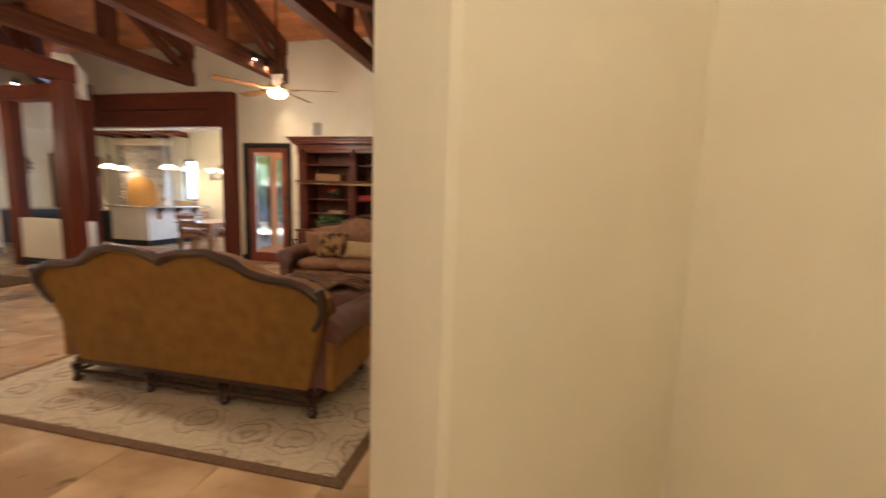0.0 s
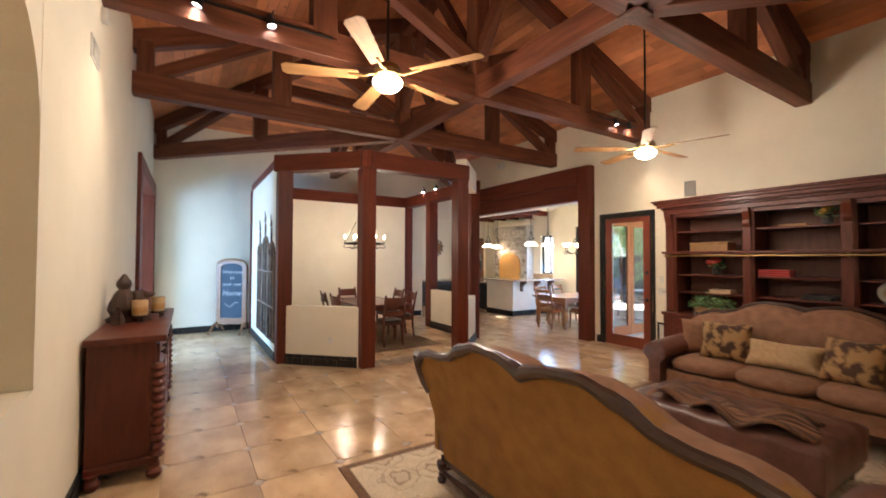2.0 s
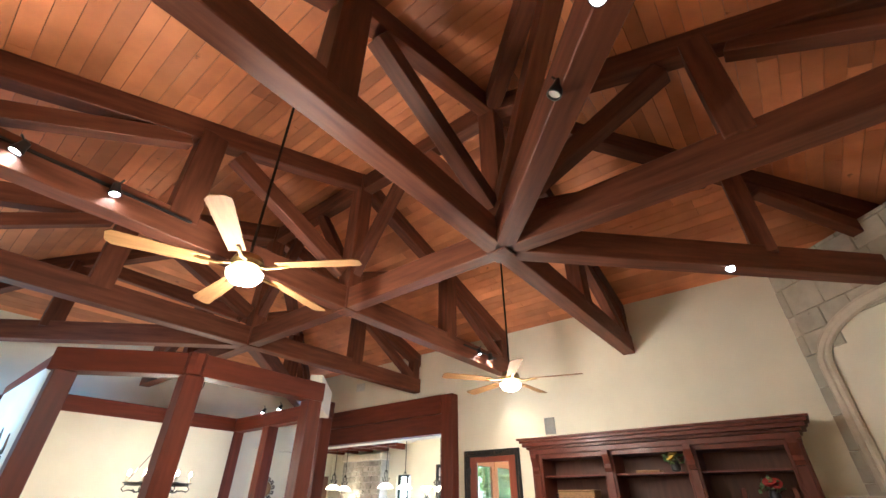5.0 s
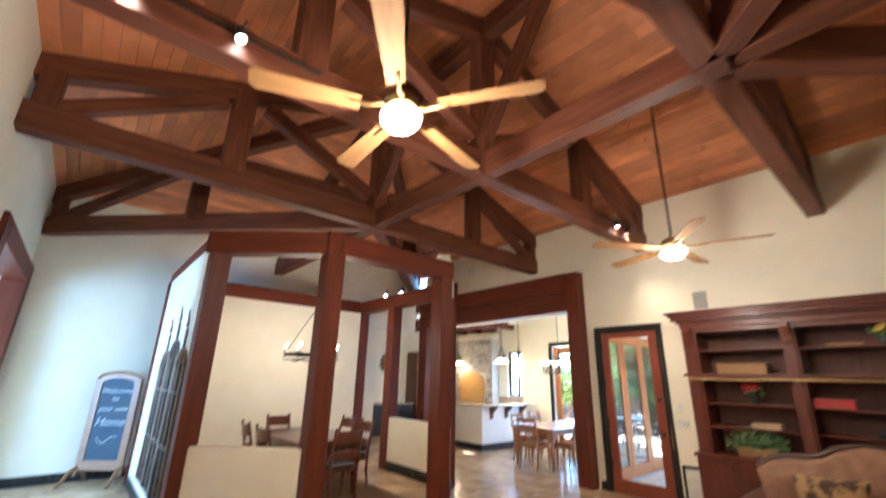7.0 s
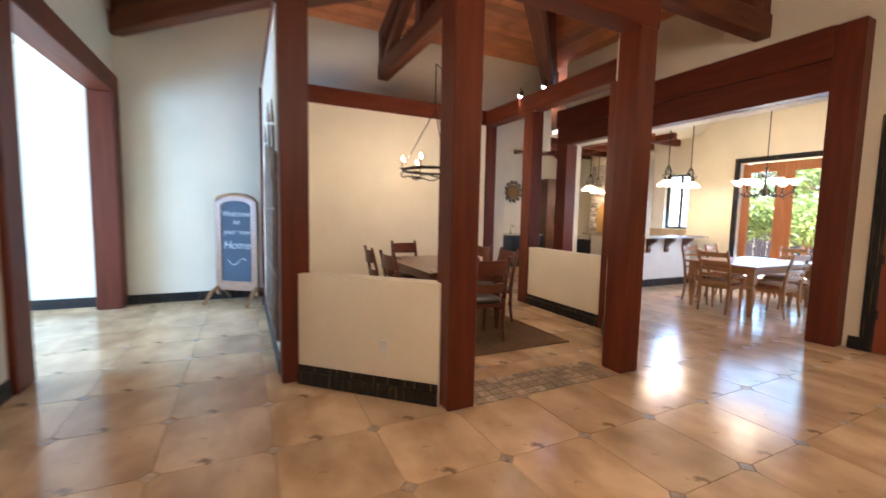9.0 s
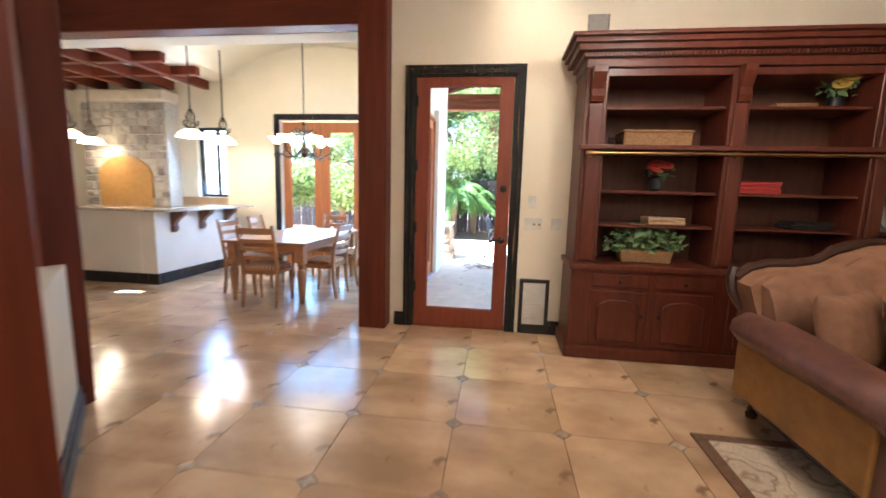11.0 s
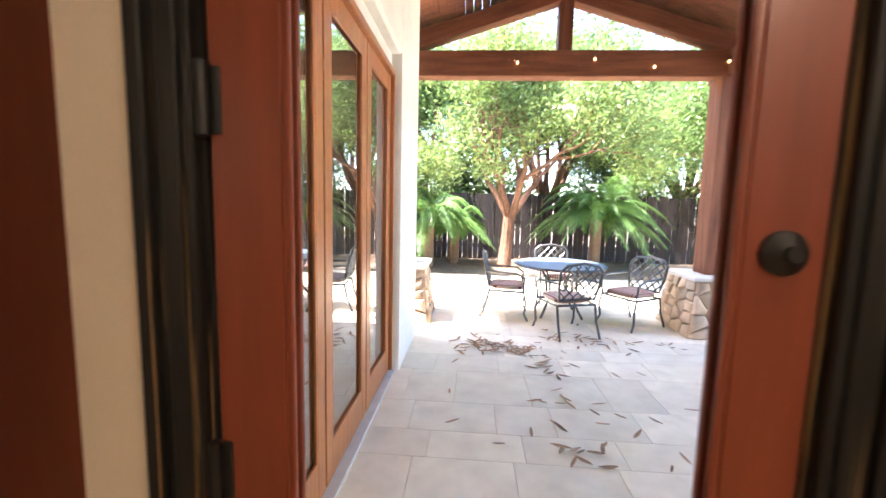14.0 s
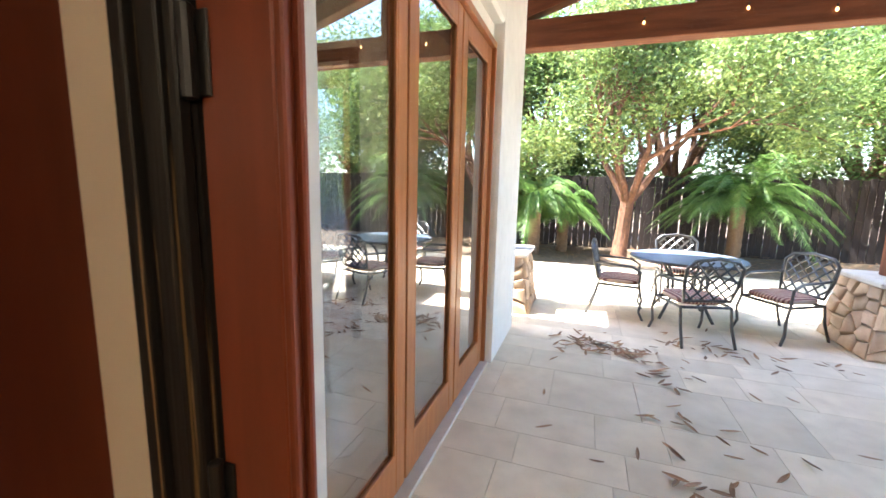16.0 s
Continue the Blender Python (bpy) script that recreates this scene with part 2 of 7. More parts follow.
def timber(name, p0, p1, w, h, m, parent=None, bev=0.008, label="", category="", group=""):
    """A squared timber, w wide and h high, whose lower face's middle runs from p0 to p1 (upright: about its middle)."""
    at, long = along(p0, p1)
    upright = abs(Vector(p1).xy.to_3d().length - Vector(p0).xy.to_3d().length) < 1e-6 and abs(p1[2] - p0[2]) > 0.9 * long
    b = box(0, long, -w / 2, w / 2, -h / 2 if upright else 0, h / 2 if upright else h, bev)
    if parent:
        return part(name, b, m, parent, label, at=at)
    return tagged(single(name, b, m, label, category, at, group), kind="structure")


def wall(name, axis, at0, at1, a0, a1, z0, z1, holes=(), m=None, label=""):
    """A wall along axis from a0 to a1, between at0 and at1 across, with holes (a0, a1, z0, z1) through it."""
    us = sorted({a0, a1, *[h[0] for h in holes], *[h[1] for h in holes]})
    zs = sorted({z0, z1, *[h[2] for h in holes], *[h[3] for h in holes]})
    us, zs = [u for u in us if a0 <= u <= a1], [z for z in zs if z0 <= z <= z1]
    solid = lambda i, k: 0 <= i < len(us) - 1 and 0 <= k < len(zs) - 1 and not any(
        h[0] - 1e-6 <= us[i] and us[i + 1] <= h[1] + 1e-6 and h[2] - 1e-6 <= zs[k] and zs[k + 1] <= h[3] + 1e-6 for h in holes)
    b = bmesh.new()
    p = (lambda u, s, z: (u, s, z)) if axis == "x" else (lambda u, s, z: (s, u, z))
    f = lambda *c: b.faces.new([b.verts.new(p(*v)) for v in c])
    for i in range(len(us) - 1):
        for k in range(len(zs) - 1):
            if not solid(i, k):
                continue
            u0, u1, w0, w1 = us[i], us[i + 1], zs[k], zs[k + 1]
            f((u0, at0, w0), (u1, at0, w0), (u1, at0, w1), (u0, at0, w1))
            f((u0, at1, w0), (u0, at1, w1), (u1, at1, w1), (u1, at1, w0))
            if not solid(i - 1, k): f((u0, at0, w0), (u0, at0, w1), (u0, at1, w1), (u0, at1, w0))
            if not solid(i + 1, k): f((u1, at0, w0), (u1, at1, w0), (u1, at1, w1), (u1, at0, w1))
            if not solid(i, k - 1): f((u0, at0, w0), (u0, at1, w0), (u1, at1, w0), (u1, at0, w0))
            if not solid(i, k + 1): f((u0, at0, w1), (u1, at0, w1), (u1, at1, w1), (u0, at1, w1))
    bmesh.ops.remove_doubles(b, verts=b.verts, dist=1e-5)
    return struct(name, b, m or PLASTER, label or "cream plastered wall", "wall")


def arch(w, h, rise, n=14):
    """The outline of an arched panel: x from 0 to w, up to h at the sides and rise more in the middle."""
    return [(0, 0), (w, 0), (w, h)] + [(w / 2 + w / 2 * math.cos(math.pi * i / n), h + rise * math.sin(math.pi * i / n)) for i in range(1, n)] + [(0, h)]


# ---- the great room ----
W, E, S, N = -10.7, 1.85, 0.28, 8.13
EAVE, SLOPE = 4.67, 0.355
MID = (S + N) / 2
HALF = (N - S) / 2
DOOR = (-5.203, -4.262)

wall("wall_north", "x", N, N + 0.25, -10.26, E + 0.3, 0, 5.0,
     [(-10.0, -5.62, 0, 2.93), (DOOR[0] - 0.03, DOOR[1] + 0.10, 0, 2.52)], label="cream plastered wall with a wide opening and a glazed door")
wall("wall_south", "x", S - 0.25, S, W - 0.6, -0.7, 0, 5.0, [(-10.45, -7.6, 0, 3.02), (-2.75, -1.35, 1.03, 3.0)], label="cream plastered wall with an arched niche and a wide timber-framed opening")
b = box(-2.85, -1.25, S - 0.30, S - 0.252, 0.9, 3.1)
for sx in (-1, 1):
    prism([(-2.05 + sx * 0.7, 3.0), (-2.05, 3.0)] + [(-2.05 + sx * 0.7 * math.sin(math.pi / 2 * i / 8), 2.35 + 0.65 * math.cos(math.pi / 2 * i / 8)) for i in range(1, 9)], S - 0.249, S - 0.002, 0, b)
struct("wall_niche", b, PLASTER, "arched plastered wall niche", "wall")
wall("wall_west", "y", W - 0.25, W, -3.6, N, 0, 5.0, [(6.94, 8.13, 0, 2.9)], label="pale plastered wall above black baseboard")
wall("wall_east", "y", E, E + 0.25, 0.2, N + 0.25, 0, 5.0)


def diagonal_wall():
    """The south-east corner, cut off by a thick wall with an opening."""
    d = Vector((0.95, 0.81, 0)).normalized()
    at = Matrix.Translation((-0.55, 0.68, 0)) @ Matrix((d, Vector((-d.y, d.x, 0)), (0, 0, 1))).transposed().to_4x4()
    b = bmesh.new()
    box(-0.62, 0, -0.58, 0, 0, 5.0, 0.02, b)
    box(1.25, 3.0, -0.58, 0, 0, 5.0, 0.02, b)
    box(0, 1.25, -0.58, 0, 3.3, 5.0, 0, b)
    ob = struct("wall_southeast", b, PLASTER, "cream plastered thick diagonal wall with an opening", "wall")
    ob.matrix_world = at
    b = bmesh.new()
    box(-0.62, 0.012, 0, 0.02, 0, 0.15, 0.004, b)
    box(1.238, 3.0, 0, 0.02, 0, 0.15, 0.004, b)
    o2 = struct("baseboard_southeast", b, BLACKWOOD, "black wooden baseboard", "baseboard")
    o2.matrix_world = at
    b = bmesh.new()
    box(-1.2, -1.0, -3.2, -0.5, 0, 3.3, 0, b)
    box(2.2, 2.4, -3.2, -0.5, 0, 3.3, 0, b)
    box(-1.2, 2.4, -3.4, -3.2, 0, 3.3, 0, b)
    box(-1.2, -0.6, -0.7, -0.5, 0, 3.3, 0, b)
    o3 = struct("wall_hall", b, PLASTER, "cream plastered hall wall", "wall")
    o3.matrix_world = at
    o4 = struct("ceiling_hall", box(-1.2, 2.4, -3.4, -0.55, 3.3, 3.4), PLASTER, "cream plastered hall ceiling", "ceiling")
    o4.matrix_world = at
    return at


HALL = diagonal_wall()
lamp("hall_lamp", "POINT", HALL @ pose(0.3, -1.9, 2.9), 5.6, (1.0, 0.82, 0.59), radius=0.15)


def baseboard(name, x0, y0, x1, y1, h=0.15, t=0.02):
    at, long = along((x0, y0, 0), (x1, y1, 0))
    b = box(0, long, 0, t, 0.002, h * 0.72, 0.003)
    box(0, long, 0, t * 0.6, h * 0.72, h, 0.003, b)
    ob = struct(name, b, BLACKWOOD, "black wooden baseboard", "baseboard")
    ob.matrix_world = at


baseboard("baseboard_north", -5.29, N, -5.41, N)
baseboard("baseboard_north", -3.70, N, -4.10, N)
baseboard("baseboard_north", 0.35, N, -0.30, N)
baseboard("baseboard_south", -7.62, S, -1.0, S)
baseboard("baseboard_west", W + 0.02, S, W + 0.02, 6.9)


def ceiling_boards():
    b = bmesh.new()
    rng = random.Random(5)
    width = 0.14

    def slab(pts):
        lo = [b.verts.new(q) for q in pts]
        hi = [b.verts.new((q[0], q[1], q[2] + 0.03)) for q in pts]
        b.faces.new(lo), b.faces.new(hi[::-1])
        for i in range(4):
            b.faces.new((lo[i], lo[(i + 1) % 4], hi[(i + 1) % 4], hi[i]))

    rows = int(HALF / width) + 1
    for k in range(rows):
        d0, d1 = k * width, min((k + 1) * width - 0.006, HALF)
        z0, z1 = EAVE + SLOPE * d0, EAVE + SLOPE * d1
        for side in range(4):
            lo, hi = ((W + d0, E - d0), (W + d1, E - d1)) if side < 2 else ((S + d0, N - d0), (S + d1, N - d1))
            if lo[1] - lo[0] < 0.05:
                continue
            cuts = [0.0]
            while cuts[-1] < lo[1] - lo[0]:
                cuts.append(cuts[-1] + rng.uniform(1.8, 3.6))
            last = lo[1] - lo[0]
            for a, c in zip(cuts, cuts[1:]):
                c = min(c, last)
                u0, u1 = lo[0] + a, lo[0] + c - 0.003
                v0, v1 = max(u0, hi[0]), min(u1, hi[1])
                if a == 0: v0 = hi[0]
                if c >= last: u1, v1 = lo[1], hi[1]
                if v1 <= v0: continue
                if side == 0: slab([(u0, S + d0, z0), (u1, S + d0, z0), (v1, S + d1, z1), (v0, S + d1, z1)])
                if side == 1: slab([(u0, N - d0, z0), (u1, N - d0, z0), (v1, N - d1, z1), (v0, N - d1, z1)])
                if side == 2: slab([(W + d0, u0, z0), (W + d0, u1, z0), (W + d1, v1, z1), (W + d1, v0, z1)])
                if side == 3: slab([(E - d0, u0, z0), (E - d0, u1, z0), (E - d1, v1, z1), (E - d1, v0, z1)])
    struct("ceiling", b, PLANKS, "hipped ceiling of reddish knotty pine boards", "ceiling")
    # closed deck above the boards
    b = bmesh.new()
    g = 0.06
    z = EAVE + SLOPE * HALF + g
    c = [b.verts.new(q) for q in ((W - .5, S - .5, EAVE - .12), (E + .5, S - .5, EAVE - .12), (E + .5, N + .5, EAVE - .12), (W - .5, N + .5, EAVE - .12), (W + HALF, MID, z), (E - HALF, MID, z))]
    for q in ((0, 1, 5, 4), (1, 2, 5), (2, 3, 4, 5), (3, 0, 4)):
        b.faces.new([c[i] for i in q])
    struct("roof", b, BEAM, "roof deck over the great room", "roof")


ceiling_boards()

CH = 3.83          # underside of the tie beams
BW = 0.19


def half_truss(name, p, q, skew=1.0, king=True):
    """Half a roof truss, from the middle p to the wall q: tie beam, rafter, posts and braces."""
    px, py = p
    qx, qy = q
    t = thing(name, "dark stained timber roof truss with braces", "roof truss", group="roof trusses")
    at = lambda f, z: (px + (qx - px) * f, py + (qy - py) * f, z)
    top = lambda f: EAVE + SLOPE * HALF * (1 - f) - 0.27
    timber("tie_beam", at(0, CH), at(1, CH), BW, 0.29, BEAM, t)
    timber("rafter", at(0, top(0)), at(1, top(1)), BW - 0.02, 0.25, BEAM, t)
    timber("end_post", at(0.965, CH + 0.2), at(0.965, top(0.965) + 0.1), BW - 0.012, 0.19, BEAM, t)
    timber("queen_post", at(0.53, CH + 0.2), at(0.53, top(0.53) + 0.1), BW + 0.01, 0.26, BEAM, t)
    timber("brace", at(0.05, CH + 0.42), at(0.47, top(0.47) - 0.14), BW - 0.04, 0.20, BEAM, t)
    timber("brace", at(0.57, top(0.57) - 0.1), at(0.94, CH + 0.22), BW - 0.05, 0.16, BEAM, t)
    return t


TX = (-6.56, -4.29, -2.02)
for x in TX:
    half_truss("roof_truss", (x, MID), (x, N))
    half_truss("roof_truss", (x, MID), (x, S))
    timber("king_post", (x, MID, CH - 0.012), (x, MID, EAVE + SLOPE * HALF - 0.05), 0.22, 0.22, BEAM, label="dark timber king post of the roof", category="post")
for sx, x, cx in ((-1, TX[0], W), (1, TX[2], E)):
    for sy, cy in ((1, N), (-1, S)):
        half_truss("roof_truss", (x, MID), (cx, cy))
    half_truss("roof_truss", (x, MID), (cx, MID))
for a, b in ((TX[0], TX[1]), (TX[1], TX[2])):
    t = thing("ridge_truss", "dark timber beam between the trusses", "roof truss", group="roof trusses")
    timber("tie_beam", (a, MID, CH + 0.004), (b, MID, CH + 0.004), BW - 0.02, 0.28, BEAM, t)
    timber("ridge_beam", (a, MID, 5.72), (b, MID, 5.72), BW - 0.02, 0.28, BEAM, t)
    timber("brace", (a + 0.1, MID, 4.3), ((a + b) / 2 - 0.1, MID, 5.72), 0.14, 0.15, BEAM, t)
    timber("brace", (b - 0.1, MID, 4.3), ((a + b) / 2 + 0.1, MID, 5.72), 0.14, 0.15, BEAM, t)

# ---- timber frames of the openings ----
PT = "red-brown stained square timber post"
for x0, x1 in ((-5.735, -5.457), (-10.25, -9.95)):
    timber("post", ((x0 + x1) / 2, N - 0.05, 0.012), ((x0 + x1) / 2, N - 0.05, 2.93 if x0 < -9 else 3.66), x1 - x0, 0.28, POST, label=PT + " beside the opening", category="post", group="opening posts")
for z, h, dy in ((2.935, 0.36, 0.0), (3.30, 0.36, 0.03)):
    timber("header_beam", (-10.27, N - 0.06 - dy, z), (-5.725, N - 0.06 - dy, z), 0.26, h, POST, label="red-brown timber header beam over the wide opening", category="beam")
timber("post", (-7.55, S - 0.1, 0.012), (-7.55, S - 0.1, 3.262), 0.30, 0.3, POST, label=PT + " beside the opening", category="post", group="opening posts")
timber("post", (-10.55, S - 0.1, 0.012), (-10.55, S - 0.1, 3.0), 0.29, 0.3, POST, label=PT + " beside the opening", category="post", group="opening posts")
timber("header_beam", (-10.69, S - 0.1, 3.0), (-7.71, S - 0.1, 3.0), 0.30, 0.26, POST, label="red-brown timber header beam over the opening", category="beam")

# ---- dining pavilion ----
A, B, C, EE, D, F = (-6.95, 2.26), (-5.97, 3.30), (-5.98, 5.08), (-7.0, 6.1), (-8.75, 6.12), (-10.1, 6.12)
for x, y in (A, B, C, EE, D, F):
    timber("post", (x, y, 0.012), (x, y, 3.10), 0.225, 0.225, POST, label=PT + " of the dining room frame", category="post", group="dining posts")
for (p, q) in ((A, B), (B, C), (EE, D), (D, F)):
    d = (Vector(q) - Vector(p)).normalized() * 0.13
    s = 0.0 if p in (A, EE) else 0.003
    timber("header_beam", (p[0] - d.x, p[1] - d.y, 3.10 + s), (q[0] + d.x, q[1] + d.y, 3.10 + s), 0.235 - s, 0.27, POST, label="red-brown timber beam on the dining posts", category="beam", group="dining beams")


def low_wall(p, q):
    at, long = along((p[0], p[1], 0), (q[0], q[1], 0))
    b = box(0.1, long - 0.1, -0.085, 0.085, 0, 0.935, 0.018, None, 2)
    ob = struct("low_wall", b, PLASTER, "low cream plastered wall between timber posts", "wall", True)
    ob.matrix_world = at
    for s in (-1, 1):
        b = box(0.105, long - 0.105, 0.087 * s, 0.112 * s, 0.012, 0.12, 0.004)
        box(0.105, long - 0.105, 0.087 * s, 0.1 * s, 0.12, 0.175, 0.004, b)
        o2 = struct("baseboard", b, BLACKWOOD, "black wooden baseboard", "baseboard")
        o2.matrix_world = at


low_wall(A, B)
low_wall(C, EE)
low_wall(EE, D)
wall("wall_dining_south", "x", 2.16, 2.34, -10.0, -7.06, 0, 3.22, m=PLASTER)
timber("header_beam", (-10.12, 2.25, 3.22), (-7.06, 2.25, 3.22), 0.2, 0.15, POST, label="red-brown timber cap along the dining wall", category="beam")
timber("corner_trim", (-10.03, 2.15, 0.012), (-10.03, 2.15, 3.22), 0.06, 0.06, POST, label="red-brown timber corner trim", category="trim")
wall("wall_dining_west", "y", -10.2, -10.0, 2.35, 6.0, 0, 3.10)
timber("header_beam", (-10.1, 2.37, 3.10), (-10.1, 5.99, 3.10), 0.23, 0.27, POST, label="red-brown timber beam along the dining wall", category="beam")
b = box(-10.0, -7.06, 2.138, 2.16, 0.012, 0.15, 0.004)
struct("baseboard_dining", b, BLACKWOOD, "black wooden baseboard", "baseboard")
at, long = along((C[0], C[1], 3.08), (EE[0], EE[1], 3.08))
o = struct("soffit", box(0.1, long - 0.1, -0.1, 0.1, 0, 0.45, 0.01), PLASTER, "pale plastered soffit over the diagonal opening", "wall")
o.matrix_world = at

# ---- kitchen and breakfast room shell ----
wall("wall_breakfast_east", "y", -5.85, -5.50, N + 0.25, 12.1, 0, 3.9, [(8.62, 11.05, 0, 2.62)], m=PLASTER_OUT, label="pale stucco wall with folding glass doors")
wall("wall_breakfast_north", "x", 11.08, 11.33, -9.1, -5.85, 0, 3.9, [(-8.29, -6.81, 0, 2.60)])
wall("wall_kitchen_north", "x", 11.3, 11.55, -13.4, -9.35, 0, 3.9, [(-10.1, -9.38, 1.2, 2.5)])
struct("wall_kitchen_return", box(-9.35, -9.1, 11.08, 11.55, 0, 3.9), PLASTER, "cream plastered wall return", "wall")
struct("ceiling_kitchen", box(-13.3, -9.2, N + 0.25, 11.3, 3.32, 3.42), PLASTER, "cream plastered kitchen ceiling", "ceiling")


def vault():
    """A barrel-vaulted ceiling over the breakfast room."""
    b = bmesh.new()
    n = 16
    x0, x1 = -9.2, -5.85
    rows = []
    for i in range(n + 1):
        f = i / n
        x, z = x0 + (x1 - x0) * f, 3.32 + 0.5 * math.sin(math.pi * f) ** 0.7
        rows.append((b.verts.new((x, N + 0.25, z)), b.verts.new((x, 11.08, z))))
    for a, c in zip(rows, rows[1:]):
        b.faces.new((a[0], a[1], c[1], c[0]))
    ob = struct("ceiling_breakfast", b, PLASTER, "cream plastered vaulted ceiling", "ceiling", True)
    s = ob.modifiers.new("thick", "SOLIDIFY")
    s.thickness, s.offset = 0.06, 1


vault()
struct("ceiling_bar", box(-13.3, W - 0.25, 5.6, N + 0.25, 3.32, 3.42), PLASTER, "cream plastered ceiling", "ceiling")
struct("roof_kitchen", box(-14.6, -5.60, N + 0.2, 12.1, 3.9, 4.0), BEAM, "roof over the kitchen", "roof")
# wet bar room to the west, and the foyer to the south
wall("wall_bar_west", "y", -13.4, -13.2, 5.5, 11.3, 0, 3.9)
wall("wall_bar_south", "x", 5.5, 5.7, -13.4, W - 0.25, 0, 3.2)
wall("wall_foyer_south", "x", -3.85, -3.6, -11.5, -6.0, 0, 3.6, [(-10.4, -8.0, 0.6, 2.8)])
wall("wall_foyer_east", "y", -6.8, -6.6, -3.6, S - 0.25, 0, 3.6)
struct("ceiling_foyer", box(-11.5, -6.0, -3.85, S - 0.25, 3.5, 3.6), PLASTER, "cream plastered foyer ceiling", "ceiling")
baseboard("baseboard_foyer", W + 0.02, -3.6, W + 0.02, S - 0.26)


# ---- great room: materials of the things ----
MUSTARD = mat("mustard woven fabric", (0.31, 0.150, 0.026), (0.225, 0.105, 0.018), 0.85, 9, fine=0.35)
LEATHER = mat("brown leather", (0.165, 0.070, 0.048), (0.095, 0.040, 0.028), 0.30, 14, bump=0.25)
SUEDE = mat("tan brown chenille", (0.285, 0.142, 0.072), (0.20, 0.096, 0.046), 0.85, 12, fine=0.3)
DARKTRIM = mat("carved dark walnut", (0.055, 0.022, 0.012), (0.028, 0.011, 0.007), 0.34, 10, coat=0.2, bump=0.2)
CREAM = mat("cream chenille", (0.54, 0.375, 0.19), (0.43, 0.285, 0.13), 0.9, 25, fine=0.5)
TAPESTRY = mat("dark floral tapestry", (0.36, 0.21, 0.075), (0.060, 0.025, 0.012), 0.85, 9, soft=(0.42, 0.52), fine=0.3)
FUR = mat("striped brown throw", (0.22, 0.105, 0.045), (0.050, 0.020, 0.010), 0.95, 3, (1, 14, 1), soft=(0.40, 0.58), fine=0.6)
BLADE = mat("oak fan blade", (0.27, 0.142, 0.050), (0.20, 0.10, 0.034), 0.65, 4, (1, 12, 12), ior=1.3)
SLATE = mat("chalkboard", (0.040, 0.062, 0.090), (0.028, 0.045, 0.066), 0.7, 3)
OAK = mat("oak frame", (0.30, 0.150, 0.062), (0.20, 0.095, 0.036), 0.4, 4, (1, 9, 9))
CHALK = mat("chalk", (0.45, 0.46, 0.46), None, 0.95, 60)
STONE = mat("pale cut limestone", (0.50, 0.44, 0.34), (0.38, 0.33, 0.25), 0.85, 5, bump=0.4, vary=0.12, spot=((0.28, 0.24, 0.18), 9, 0.66))
CAST = mat("cast stone mantel", (0.64, 0.55, 0.43), (0.53, 0.45, 0.34), 0.7, 7, bump=0.15)
LEAF = mat("house plant leaf", (0.24, 0.36, 0.16), (0.12, 0.21, 0.08), 0.5, 8, island=0.3)
REDFLOWER = mat("red silk petals", (0.45, 0.045, 0.03), (0.28, 0.02, 0.015), 0.7, 15)
YELLOW = mat("yellow petals", (0.55, 0.36, 0.05), None, 0.7, 15)
WICKER = mat("woven wicker", (0.36, 0.20, 0.08), (0.19, 0.10, 0.035), 0.7, 40, (1, 1, 3), bump=0.6)
RED = mat("red lacquer", (0.42, 0.035, 0.03), None, 0.35, 10)
PAPER = mat("book paper", (0.55, 0.40, 0.24), (0.45, 0.30, 0.17), 0.7, 30)
CERAMIC = mat("white ceramic", (0.66, 0.62, 0.55), None, 0.3, 10)
AMBER = mat("amber candle", (0.45, 0.25, 0.07), None, 0.4, 12)
FIGURE = mat("carved dark figure", (0.065, 0.028, 0.016), (0.030, 0.013, 0.008), 0.45, 20, bump=0.4)


